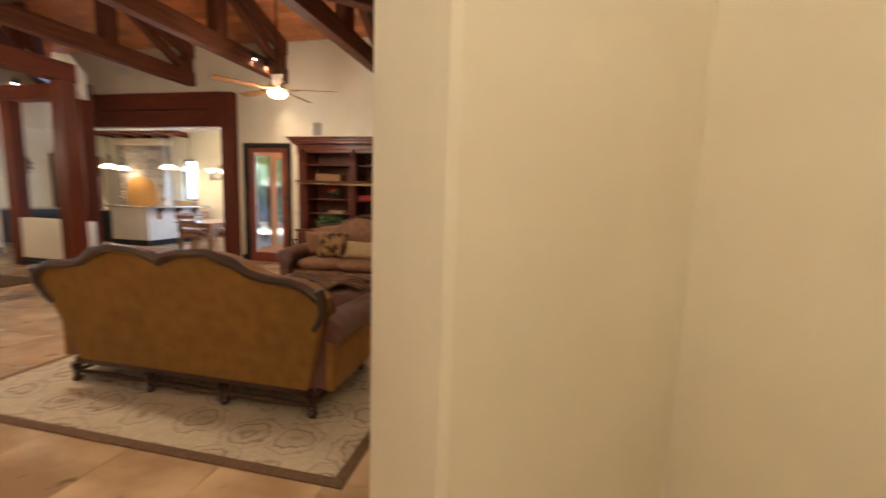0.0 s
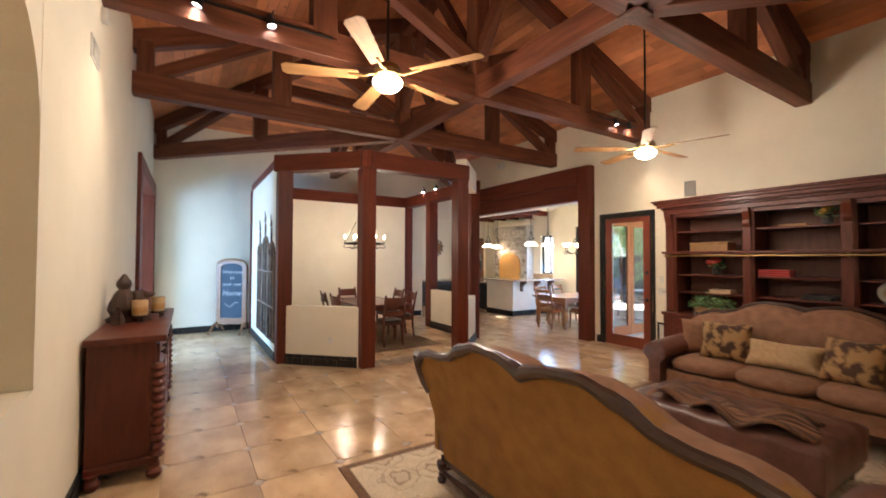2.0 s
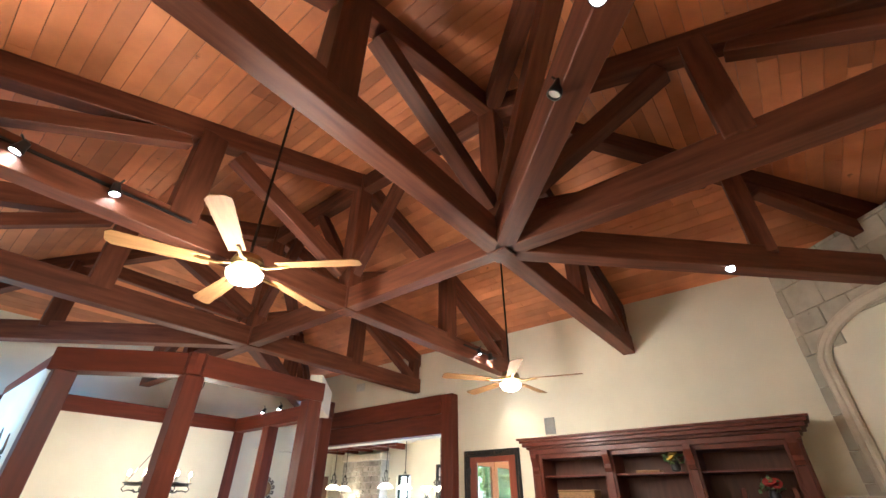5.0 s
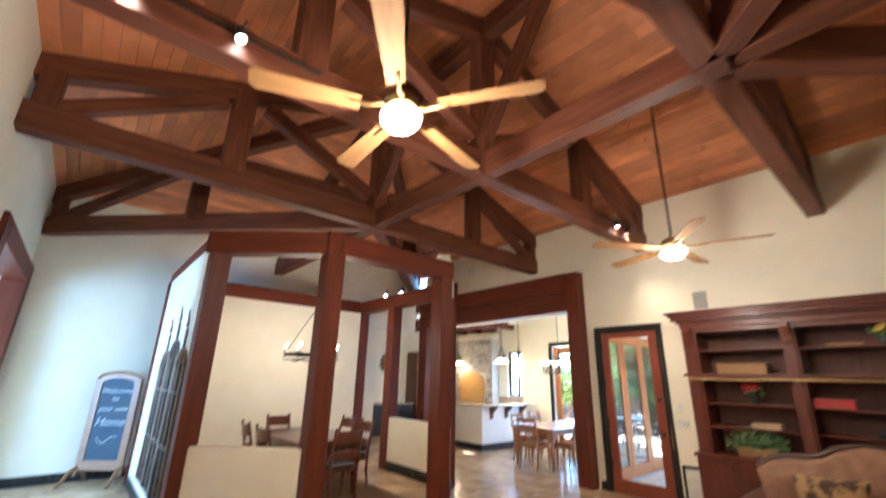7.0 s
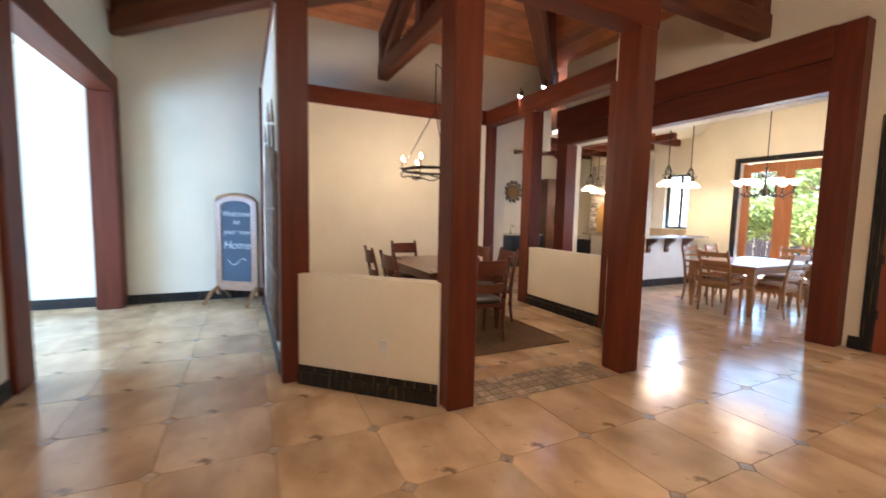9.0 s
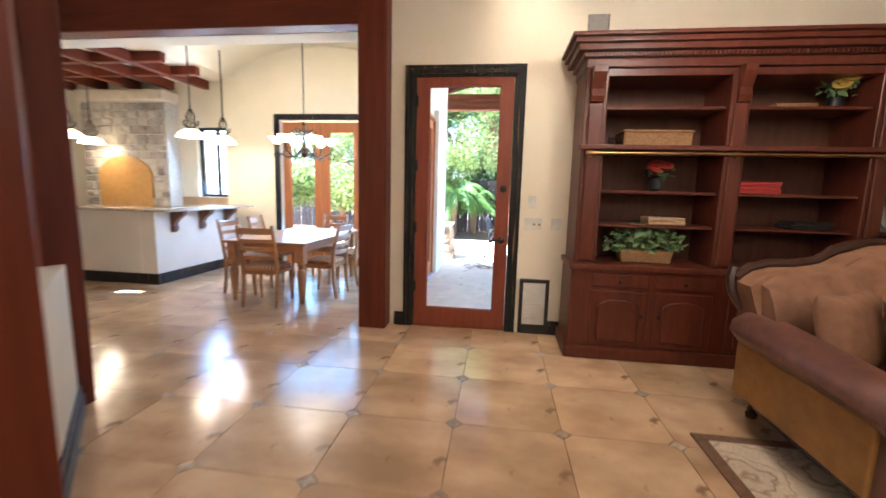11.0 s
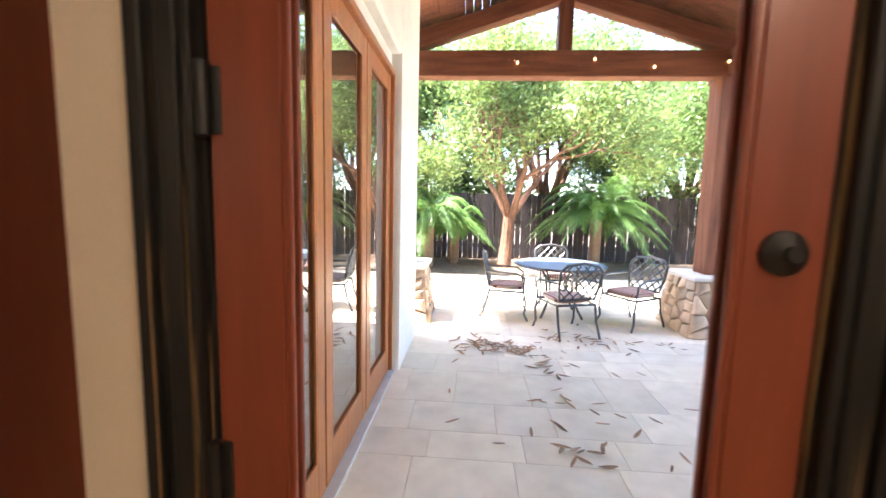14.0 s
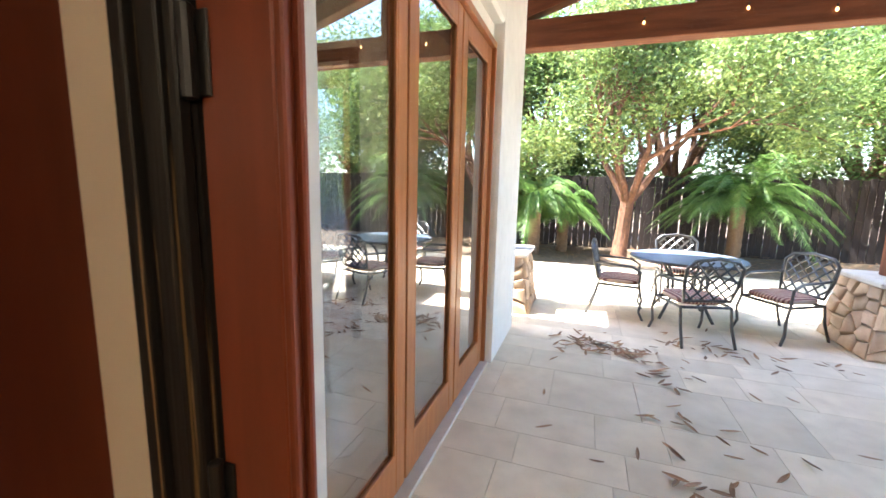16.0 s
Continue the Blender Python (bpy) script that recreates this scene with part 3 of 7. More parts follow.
def rug_mat(name, field, motif, border):
    m = mat(name, field, tuple(v * 0.8 for v in field), 0.95, 60, fine=0.5)
    n, li = m.node_tree.nodes, m.node_tree.links
    p = n["Principled BSDF"]
    old = p.inputs["Base Color"].links[0].from_socket
    tc, vo, rp, mx = n.new("ShaderNodeTexCoord"), n.new("ShaderNodeTexVoronoi"), n.new("ShaderNodeValToRGB"), n.new("ShaderNodeMix")
    vo.inputs["Scale"].default_value = 2.6
    vo.inputs["Randomness"].default_value = 0.35
    li.new(tc.outputs["Object"], vo.inputs["Vector"])
    e = rp.color_ramp.elements
    e[0].position, e[1].position = 0.0, 1.0
    e[0].color = e[1].color = (0, 0, 0, 1)
    for pos, v in ((0.10, 0.75), (0.16, 0.15), (0.27, 0.15), (0.29, 0.9), (0.33, 0.05), (0.42, 0.05), (0.45, 0.55), (0.48, 0.0)):
        k = e.new(pos)
        k.color = (v, v, v, 1)
    li.new(vo.outputs["Distance"], rp.inputs[0])
    nz, mul = n.new("ShaderNodeTexNoise"), n.new("ShaderNodeMath")
    nz.inputs["Scale"].default_value = 9
    mul.operation = "MULTIPLY"
    li.new(tc.outputs["Object"], nz.inputs["Vector"])
    li.new(rp.outputs[0], mul.inputs[0])
    mul.inputs[1].default_value = 0.95
    vw = n.new("ShaderNodeVectorMath")
    vw.operation = "MULTIPLY_ADD"
    vw.inputs[1].default_value = (0.16, 0.16, 0)
    li.new(nz.outputs["Color"], vw.inputs[0])
    li.new(tc.outputs["Object"], vw.inputs[2])
    li.new(vw.outputs[0], vo.inputs["Vector"])
    mx.data_type = "RGBA"
    li.new(mul.outputs[0], mx.inputs[0])
    li.new(old, mx.inputs[6])
    mx.inputs[7].default_value = (*motif, 1)
    li.new(mx.outputs[2], p.inputs["Base Color"])
    return m


RUGFIELD = rug_mat("cream floral rug", (0.68, 0.56, 0.39), (0.20, 0.125, 0.065), None)
RUGBORDER = mat("brown rug border", (0.20, 0.11, 0.055), (0.13, 0.07, 0.035), 0.95, 40, fine=0.5)
DINRUG = rug_mat("brown dining rug", (0.21, 0.13, 0.065), (0.10, 0.06, 0.03), None)


def rug(name, x0, x1, y0, y1, field, label):
    r = thing(name, label, "rug", pose((x0 + x1) / 2, (y0 + y1) / 2, 0.0105))
    w, d = (x1 - x0) / 2, (y1 - y0) / 2
    part("field", box(-w + 0.07, w - 0.07, -d + 0.07, d - 0.07, 0, 0.013, 0.003), field, r)
    b = box(-w, w, -d, -d + 0.07, 0, 0.012, 0.003)
    box(-w, w, d - 0.07, d, 0, 0.012, 0.003, b)
    box(-w, -w + 0.07, -d + 0.07, d - 0.07, 0, 0.012, 0.003, b)
    box(w - 0.07, w, -d + 0.07, d - 0.07, 0, 0.012, 0.003, b)
    part("border", b, RUGBORDER, r, "brown rug border")
    return r


rug("rug", -3.17, 0.05, 1.97, 6.5, RUGFIELD, "cream floral area rug with a brown border")


def bulge(w, d, h, n=8, p=2.6):
    """A soft cushion lying flat: w by d, h thick."""
    b = bmesh.new()
    bmesh.ops.create_uvsphere(b, u_segments=24, v_segments=12, radius=1)
    for v in b.verts:
        s = lambda a, k: math.copysign(abs(a) ** k, a)
        v.co = (s(v.co.x, 0.5) * w / 2, s(v.co.y, 0.5) * d / 2, s(v.co.z, 0.8) * h / 2)
    return b


def camel(x, w):
    """The height of the humped sofa back at x from its middle."""
    f = min(abs(x) / (w / 2), 1.0)
    keys = ((0, 1.072), (0.05, 1.098), (0.16, 1.132), (0.33, 1.142), (0.47, 1.095), (0.61, 1.010), (0.72, 0.988), (0.82, 0.985), (0.92, 0.955), (1.0, 0.885))
    for (fa, za), (fb, zb) in zip(keys, keys[1:]):
        if f <= fb:
            u = (f - fa) / (fb - fa)
            return za + (zb - za) * (3 * u * u - 2 * u ** 3) * 0.6 + (zb - za) * u * 0.4
    return keys[-1][1]


def sofa(name, label, at, skin, back_skin):
    """A camelback sofa, its front towards +y; the middle of its back's foot is the origin."""
    s = thing(name, label, "sofa", at)
    w = 2.34
    n = 48
    xs = [-w / 2 + w * i / n for i in range(n + 1)]
    flare = lambda x, z: x * (0.86 + 0.14 * min(1, max(0, (z - 0.2) / 0.65)))
    b = bmesh.new()
    levels = 9
    grid = {}
    for i, x in enumerate(xs):
        for k in range(levels):
            z = 0.19 + (camel(x, w) - 0.02 - 0.19) * k / (levels - 1)
            lean = -0.15 * max(0.0, (z - 0.2) / 0.8) ** 1.2
            for side, y in ((0, lean), (1, lean + 0.17)):
                grid[i, k, side] = b.verts.new((flare(x, z), y, z))
    for i in range(n):
        for k in range(levels - 1):
            b.faces.new([grid[q] for q in ((i, k, 0), (i + 1, k, 0), (i + 1, k + 1, 0), (i, k + 1, 0))])
            b.faces.new([grid[q] for q in ((i, k, 1), (i, k + 1, 1), (i + 1, k + 1, 1), (i + 1, k, 1))])
        for k in (0, levels - 1):
            b.faces.new([grid[q] for q in ((i, k, 0), (i, k, 1), (i + 1, k, 1), (i + 1, k, 0))])
    for i in (0, n):
        for k in range(levels - 1):
            b.faces.new([grid[q] for q in ((i, k, 0), (i, k + 1, 0), (i, k + 1, 1), (i, k, 1))])
    part("backrest", b, back_skin, s, "mustard woven back panel" if back_skin is MUSTARD else "", smooth=True)
    # padded inside of the back
    b = bmesh.new()
    rows = []
    for i in range(n + 1):
        x = xs[i] * 0.95
        top = camel(xs[i], w) + 0.012
        ring = []
        for k in range(9):
            a = k / 8
            z = 0.42 + (top - 0.42) * min(1, a * 1.25) - (0.03 if a > 0.8 else 0) * (a - 0.8) * 5
            y = 0.10 + 0.13 * math.sin(min(a * 1.1, 1) * math.pi) + (0.06 - 0.17 * max(0, a - 0.8) * 5)
            ring.append(b.verts.new((x, y - 0.13 * max(0.0, (z - 0.2) / 0.8) ** 1.2, z)))
        rows.append(ring)
    for p, q in zip(rows, rows[1:]):
        for k in range(8):
            b.faces.new((p[k], q[k], q[k + 1], p[k + 1]))
    b.faces.new(rows[0]), b.faces.new(rows[-1])
    part("back_pad", b, skin, s, smooth=True)
    # carved rail along the top and down the ends
    pts, tap = [], []
    for i, x in enumerate(xs):
        z = camel(x, w) + 0.002
        pts.append((flare(x, z) * 1.003, -0.005 - 0.15 * ((z - 0.2) / 0.8) ** 1.2, z))
        tap.append(1.0 + 0.5 * math.exp(-(x / 0.09) ** 2) + 0.35 * math.exp(-((abs(x) - 0.55) / 0.06) ** 2) + 0.3 * math.exp(-((abs(x) - w / 2) / 0.04) ** 2))
    rail = tube(pts, 0.030, 8, None, False, tap)
    part("top_rail", rail, DARKTRIM, s, "carved dark walnut top rail", smooth=True)
    for sx in (-1, 1):
        e = [(sx * flare(w / 2, z), -0.005 - 0.15 * max(0.0, (z - 0.2) / 0.8) ** 1.2, z) for z in (0.95, 0.88, 0.80, 0.73, 0.66)]
        e = [(x + sx * o, y, z) for (x, y, z), o in zip(e, (0.0, 0.022, 0.028, 0.015, -0.02))]
        part("end_scroll", tube(e, 0.028, 8, None, False, (1.25, 1.1, 1, 0.9, 0.6)), DARKTRIM, s, "carved dark walnut scroll", smooth=True)
        # rolled arm: a scroll drawn from back to front
        prof = [(0.0, 0.20), (0.0, 0.50), (-0.05, 0.58), (-0.03, 0.66), (0.04, 0.705), (0.12, 0.70), (0.175, 0.655), (0.185, 0.59), (0.15, 0.535), (0.13, 0.5), (0.13, 0.20)]
        b = bmesh.new()
        ring = []
        for y, sc in ((0.03, 1.0), (0.3, 1.0), (0.6, 0.98), (0.94, 0.95), (1.03, 0.92), (1.055, 0.82)):
            ring.append([b.verts.new((sx * (1.06 + (px * 1.3 - 0.05) * (1 if y < 0.9 else sc)), y, 0.20 + (pz - 0.20) * sc)) for px, pz in prof])
        for p, q in zip(ring, ring[1:]):
            for k in range(len(prof)):
                b.faces.new((p[k], p[(k + 1) % len(prof)], q[(k + 1) % len(prof)], q[k]))
        b.faces.new(ring[0]), b.faces.new(ring[-1])
        bmesh.ops.subdivide_edges(b, edges=b.edges[:], cuts=1, use_grid_fill=True, smooth=0.6)
        part("arm", b, LEATHER, s, "rolled brown leather arm", smooth=True, sharp=60)
        part("side_panel", prism([(1.13, 0.19), (1.188, 0.19), (1.192, 0.50), (1.17, 0.54), (1.13, 0.54)] if sx > 0 else [(-1.13, 0.19), (-1.13, 0.54), (-1.17, 0.54), (-1.192, 0.50), (-1.188, 0.19)], 0.02, 0.98, 0.008), MUSTARD, s, "mustard woven side panel")
    part("seat_base", box(-1.03, 1.03, 0.10, 0.93, 0.19, 0.36, 0.02, None, 2), skin, s, smooth=True)
    for sx in (-1, 0, 1):
        part("seat_cushion", bulge(0.70, 0.80, 0.17), skin, s, smooth=True, at=pose(sx * 0.665, 0.56, 0.435))
    frame_b = box(-1.03, 1.03, 0.0, 0.05, 0.145, 0.20, 0.006)
    box(-1.03, 1.03, 0.89, 0.94, 0.145, 0.20, 0.006, frame_b)
    for sx in (-1, 1):
        box(sx * 1.03 - 0.03, sx * 1.03 + 0.03, 0.0, 0.94, 0.145, 0.20, 0.006, frame_b)
    part("seat_frame", frame_b, DARKTRIM, s)
    prof = [(0.012, 0.0), (0.030, 0.005), (0.036, 0.03), (0.022, 0.05), (0.030, 0.065), (0.018, 0.08), (0.034, 0.105), (0.040, 0.13), (0.040, 0.155)]
    legs = [(-1.04, 0.0), (-0.33, 0.0), (0.33, 0.0), (1.04, 0.0), (-1.04, 0.84), (1.04, 0.84), (-0.33, 0.84), (0.33, 0.84)]
    for x, y in legs:
        part("leg", lathe(prof, 12), DARKTRIM, s, "turned dark walnut leg", smooth=True, at=pose(x, y, 0))
    for (xa, ya), (xb, yb) in ((legs[0], legs[1]), (legs[1], legs[2]), (legs[2], legs[3]), (legs[0], legs[4]), (legs[3], legs[5])):
        part("stretcher", tube([(xa, ya, 0.085), ((xa + xb) / 2, (ya + yb) / 2, 0.085), (xb, yb, 0.085)], 0.017, 8, None, False, (0.8, 1.5, 0.8)), DARKTRIM, s, smooth=True)
    return s


sofa("sofa", "camelback sofa with mustard woven back and carved walnut rail", pose(-1.50, 2.56, 0.0245), SUEDE, MUSTARD)
sofa("sofa", "camelback sofa with tan chenille seat and leather arms", pose(-1.66, 6.74, 0.0245, 0, 0, 180), SUEDE, SUEDE)


def pillow(label, at, w, h, m, t=0.17):
    b = bmesh.new()
    n = 12
    side = {}
    for s in (-1, 1):
        for i in range(n + 1):
            for k in range(n + 1):
                u, v = i / n * 2 - 1, k / n * 2 - 1
                edge = (1 - u ** 4) * (1 - v ** 4)
                pinch = 1 - 0.10 * (1 - abs(u)) * abs(v) ** 3 - 0.0
                pin2 = 1 - 0.10 * (1 - abs(v)) * abs(u) ** 3
                side[s, i, k] = b.verts.new((u * w / 2 * pin2, s * t / 2 * max(edge, 0) ** 0.55, v * h / 2 * pinch))
        for i in range(n):
            for k in range(n):
                q = [side[s, i, k], side[s, i + 1, k], side[s, i + 1, k + 1], side[s, i, k + 1]]
                b.faces.new(q if s < 0 else q[::-1])
    bmesh.ops.remove_doubles(b, verts=b.verts, dist=1e-4)
    return single("throw_pillow", b, m, label, "pillow", at, "sofa pillows", smooth=True, sharp=80)


for label, x, y, z, rx, rz, w, h, m in (
        ("brown chenille pillow in the sofa corner", -2.52, 6.36, 0.74, -14, 28, 0.46, 0.42, SUEDE),
        ("dark floral tapestry pillow on the sofa", -2.22, 6.25, 0.745, -18, 10, 0.50, 0.44, TAPESTRY),
        ("long cream chenille lumbar pillow on the sofa", -1.68, 6.24, 0.68, -22, 0, 0.66, 0.30, CREAM),
        ("dark floral tapestry pillow leaning on the sofa", -1.14, 6.22, 0.735, -20, -12, 0.48, 0.44, TAPESTRY),
        ("brown chenille pillow against the sofa arm", -0.82, 6.32, 0.74, -16, -30, 0.46, 0.44, SUEDE)):
    pillow(label, pose(x, y, z, rx, 0, rz), w, h, m)


def ottoman():
    o = thing("ottoman", "large tufted brown leather ottoman table", "ottoman", pose(-1.58, 4.86, 0.0245))
    n, w, d = 26, 1.45, 0.92
    b = bmesh.new()
    g = {}
    for i in range(n + 1):
        for k in range(n + 1):
            u, v = i / n * 2 - 1, k / n * 2 - 1
            round_ = (1 - abs(u) ** 8) * (1 - abs(v) ** 8)
            tuft = 0.022 * abs(math.sin(u * math.pi * 2.5)) * abs(math.sin(v * math.pi * 1.5))
            g[i, k] = b.verts.new((u * w / 2, v * d / 2, 0.37 + 0.075 * max(round_, 0) ** 0.4 + tuft))
    for i in range(n):
        for k in range(n):
            b.faces.new((g[i, k], g[i + 1, k], g[i + 1, k + 1], g[i, k + 1]))
    edge = [g[i, 0] for i in range(n + 1)] + [g[n, k] for k in range(1, n + 1)] + [g[i, n] for i in range(n - 1, -1, -1)] + [g[0, k] for k in range(n - 1, 0, -1)]
    low = [b.verts.new((v.co.x * 0.99, v.co.y * 0.99, 0.15)) for v in edge]
    for i in range(len(edge)):
        b.faces.new((edge[i], edge[(i + 1) % len(edge)], low[(i + 1) % len(edge)], low[i]))
    b.faces.new(low)
    part("cushion", b, LEATHER, o, smooth=True, sharp=60)
    part("plinth", box(-w / 2 + 0.02, w / 2 - 0.02, -d / 2 + 0.02, d / 2 - 0.02, 0.10, 0.15, 0.008), DARKTRIM, o)
    for x in (-1, 1):
        for y in (-1, 1):
            part("leg", lathe([(0.02, 0), (0.045, 0.01), (0.05, 0.05), (0.03, 0.08), (0.04, 0.10)], 12), DARKTRIM, o, smooth=True, at=pose(x * 0.62, y * 0.36, 0))
    return o


ottoman()


def throw():
    b = bmesh.new()
    n, k = 30, 14
    g = {}
    for i in range(n + 1):
        for j in range(k + 1):
            u, v = i / n, j / k
            x, y = -0.72 + 1.1 * u, -0.40 + 0.42 * v
            z = 0.50 + 0.045 * math.sin(u * 17 + v * 3) * math.sin(v * 5 + 1) + 0.05 * noise.noise((x * 3, y * 3, 0))
            g[i, j] = b.verts.new((x + 0.05 * math.sin(v * 6), y + 0.06 * math.sin(u * 7), z))
    for i in range(n):
        for j in range(k):
            b.faces.new((g[i, j], g[i + 1, j], g[i + 1, j + 1], g[i, j + 1]))
    ob = single("throw_blanket", b, FUR, "crumpled striped brown throw on the ottoman", "blanket", pose(-1.35, 4.82, 0.012), smooth=True)
    so = ob.modifiers.new("thick", "SOLIDIFY")
    so.thickness, so.offset = 0.02, 0


throw()


# ---- bookcase ----
def bookcase():
    x0, x1, yf, yb = -3.69, -0.33, 7.62, N - 0.004
    c = thing("bookcase", "dark mahogany three-bay library bookcase with open shelves", "bookcase", pose(0, 0, 0.0105))
    bays = [-3.61, -2.52, -1.48, -0.41]
    part("back_panel", box(x0 + 0.03, x1 - 0.03, yb - 0.03, yb, 0.05, 2.5), MAHOG_IN, c)
    # base with doors
    part("base", box(x0 - 0.03, x1 + 0.03, yf - 0.02, yb - 0.03, 0.0, 0.78, 0.006), MAHOG, c)
    part("base_moulding", box(x0 - 0.06, x1 + 0.06, yf - 0.055, yb - 0.03, 0.0, 0.11, 0.02, None, 2), MAHOG, c)
    part("counter", box(x0 - 0.05, x1 + 0.05, yf - 0.05, yb - 0.03, 0.78, 0.83, 0.012, None, 2), MAHOG, c)
    for a, e in zip(bays, bays[1:]):
        for k in range(2):
            p, q = a + 0.06 + (e - a - 0.06) / 2 * k, a + 0.0 + (e - a - 0.06) / 2 * (k + 1)
            d = part("drawer", box(p, q, yf - 0.035, yf - 0.02, 0.635, 0.75, 0.006), MAHOG, c)
            part("knob", lathe([(0.008, 0), (0.006, 0.012), (0.016, 0.02), (0.012, 0.03), (0.003, 0.033)], 10), IRON, d, "dark metal knob", True, pose((p + q) / 2, yf - 0.035, 0.69, 90))
            d = part("door", box(p, q, yf - 0.035, yf - 0.02, 0.13, 0.605, 0.006), MAHOG, c)
            out = arch(q - p - 0.12, 0.30, 0.07, 10)
            part("raised_panel", prism([(x + p + 0.06, z + 0.17) for x, z in out], yf - 0.052, yf - 0.034, 0.012), MAHOG, d)
            part("knob", lathe([(0.008, 0), (0.006, 0.012), (0.016, 0.02), (0.012, 0.03), (0.003, 0.033)], 10), IRON, d, "dark metal knob", True, pose(q - 0.04 if k == 0 else p + 0.04, yf - 0.035, 0.40, 90))
    # uprights with carved brackets
    for i, x in enumerate(bays):
        w = 0.09 if i in (0, 3) else 0.075
        part("upright", box(x - w, x + w, yf + 0.03, yb - 0.03, 0.83, 2.42, 0.008), MAHOG, c)
        part("pilaster", box(x - w * 0.65, x + w * 0.65, yf + 0.005, yf + 0.03, 0.85, 2.15, 0.008), MAHOG, c)
        corb = [(0, 0), (0.02, 0.0), (0.045, 0.05), (0.03, 0.10), (0.06, 0.16), (0.085, 0.22), (0.085, 0.27), (0, 0.27)]
        part("corbel", prism(corb, -w * 0.6, w * 0.6, 0.004), MAHOG, c, "carved mahogany corbel", at=Matrix.Translation((x, yf + 0.012, 2.15)) @ pose(0, 0, 0, 0, 0, -90))
    # cornice in steps
    for k, (d, z0, z1) in enumerate(((0.02, 2.42, 2.49), (0.05, 2.49, 2.53), (0.10, 2.53, 2.58), (0.13, 2.58, 2.62), (0.16, 2.62, 2.65))):
        part("cornice", box(x0 - d, x1 + d, yf - d + 0.02, yb - 0.003 * k, z0, z1 - 0.001, 0.012, None, 2), MAHOG, c)
    rope = bmesh.new()
    k = 0
    while x0 + 0.03 * k < x1:
        xa = x0 + 0.03 * k
        prism([(xa, 2.495), (xa + 0.016, 2.495), (xa + 0.026, 2.522), (xa + 0.010, 2.522)], yf - 0.045, yf - 0.028, 0, rope)
        k += 1
    part("rope_moulding", rope, MAHOG, c, "carved rope moulding under the cornice")
    part("frieze", box(x0, x1, yf + 0.035, yb - 0.03, 2.36, 2.42, 0.004), MAHOG, c)
    # shelves
    for i, (a, e) in enumerate(zip(bays, bays[1:])):
        for z in (1.14, 1.425, 1.775, 2.11):
            deep = yf + (0.02 if z == 1.775 else 0.09)
            part("shelf", box(a + 0.07, e - 0.07, deep, yb - 0.03, z, z + 0.025, 0.004), MAHOG, c)
    part("middle_moulding", box(x0 - 0.04, x1 + 0.04, yf - 0.035, yf + 0.035, 1.775, 1.815, 0.01, None, 2), MAHOG, c)
    part("ladder_rail", tube([(x0 + 0.02, yf - 0.06, 1.745), (x1 - 0.02, yf - 0.06, 1.745)], 0.016, 10), BRASS, c, "brass ladder rail", True)
    for x in (x0 + 0.05, -2.52, -1.48, x1 - 0.05):
        part("rail_bracket", lathe([(0.03, 0), (0.03, 0.015), (0.012, 0.02), (0.012, 0.06)], 10), BRASS, c, "brass rail bracket", True, pose(x, yf + 0.0, 1.745, 90))
    return c


bookcase()


def ladder():
    l = thing("library_ladder", "mahogany library ladder leaning on the bookcase", "ladder")
    xa, xb = -1.02, -0.55
    y0, y1 = 7.28, 7.53
    for x in (xa, xb):
        timber("rail", (x, y0, 0.012), (x, y1, 1.95), 0.05, 0.03, MAHOG, l, 0.004)
    for k in range(6):
        z = 0.28 + k * 0.27
        y = y0 + (y1 - y0) * z / 1.8
        part("rung", box(xa + 0.02, xb - 0.02, y - 0.03, y + 0.04, z, z + 0.025, 0.004), MAHOG, l)


ladder()


def leaves(count, spread, size, rng, h=0.5):
    b = bmesh.new()
    for _ in range(count):
        a, r = rng.uniform(0, 6.28), rng.random() ** 0.6
        c = Vector((math.cos(a) * r * spread[0], math.sin(a) * r * spread[1], spread[2] * (rng.random() * (1.15 - r * h))))
        m = Matrix.Translation(c) @ pose(0, 0, 0, rng.uniform(-60, 60), rng.uniform(-60, 60), rng.uniform(0, 360))
        s = size * rng.uniform(0.7, 1.3)
        v = [b.verts.new(m @ Vector(q)) for q in ((0, -s, 0), (s * 0.5, -s * 0.3, s * 0.12), (s * 0.45, s * 0.4, s * 0.1), (0, s, -s * 0.1), (-s * 0.45, s * 0.4, s * 0.1), (-s * 0.5, -s * 0.3, s * 0.12), (0, 0, -s * 0.03))]
        for i in range(6):
            b.faces.new((v[i], v[(i + 1) % 6], v[6]))
    return b


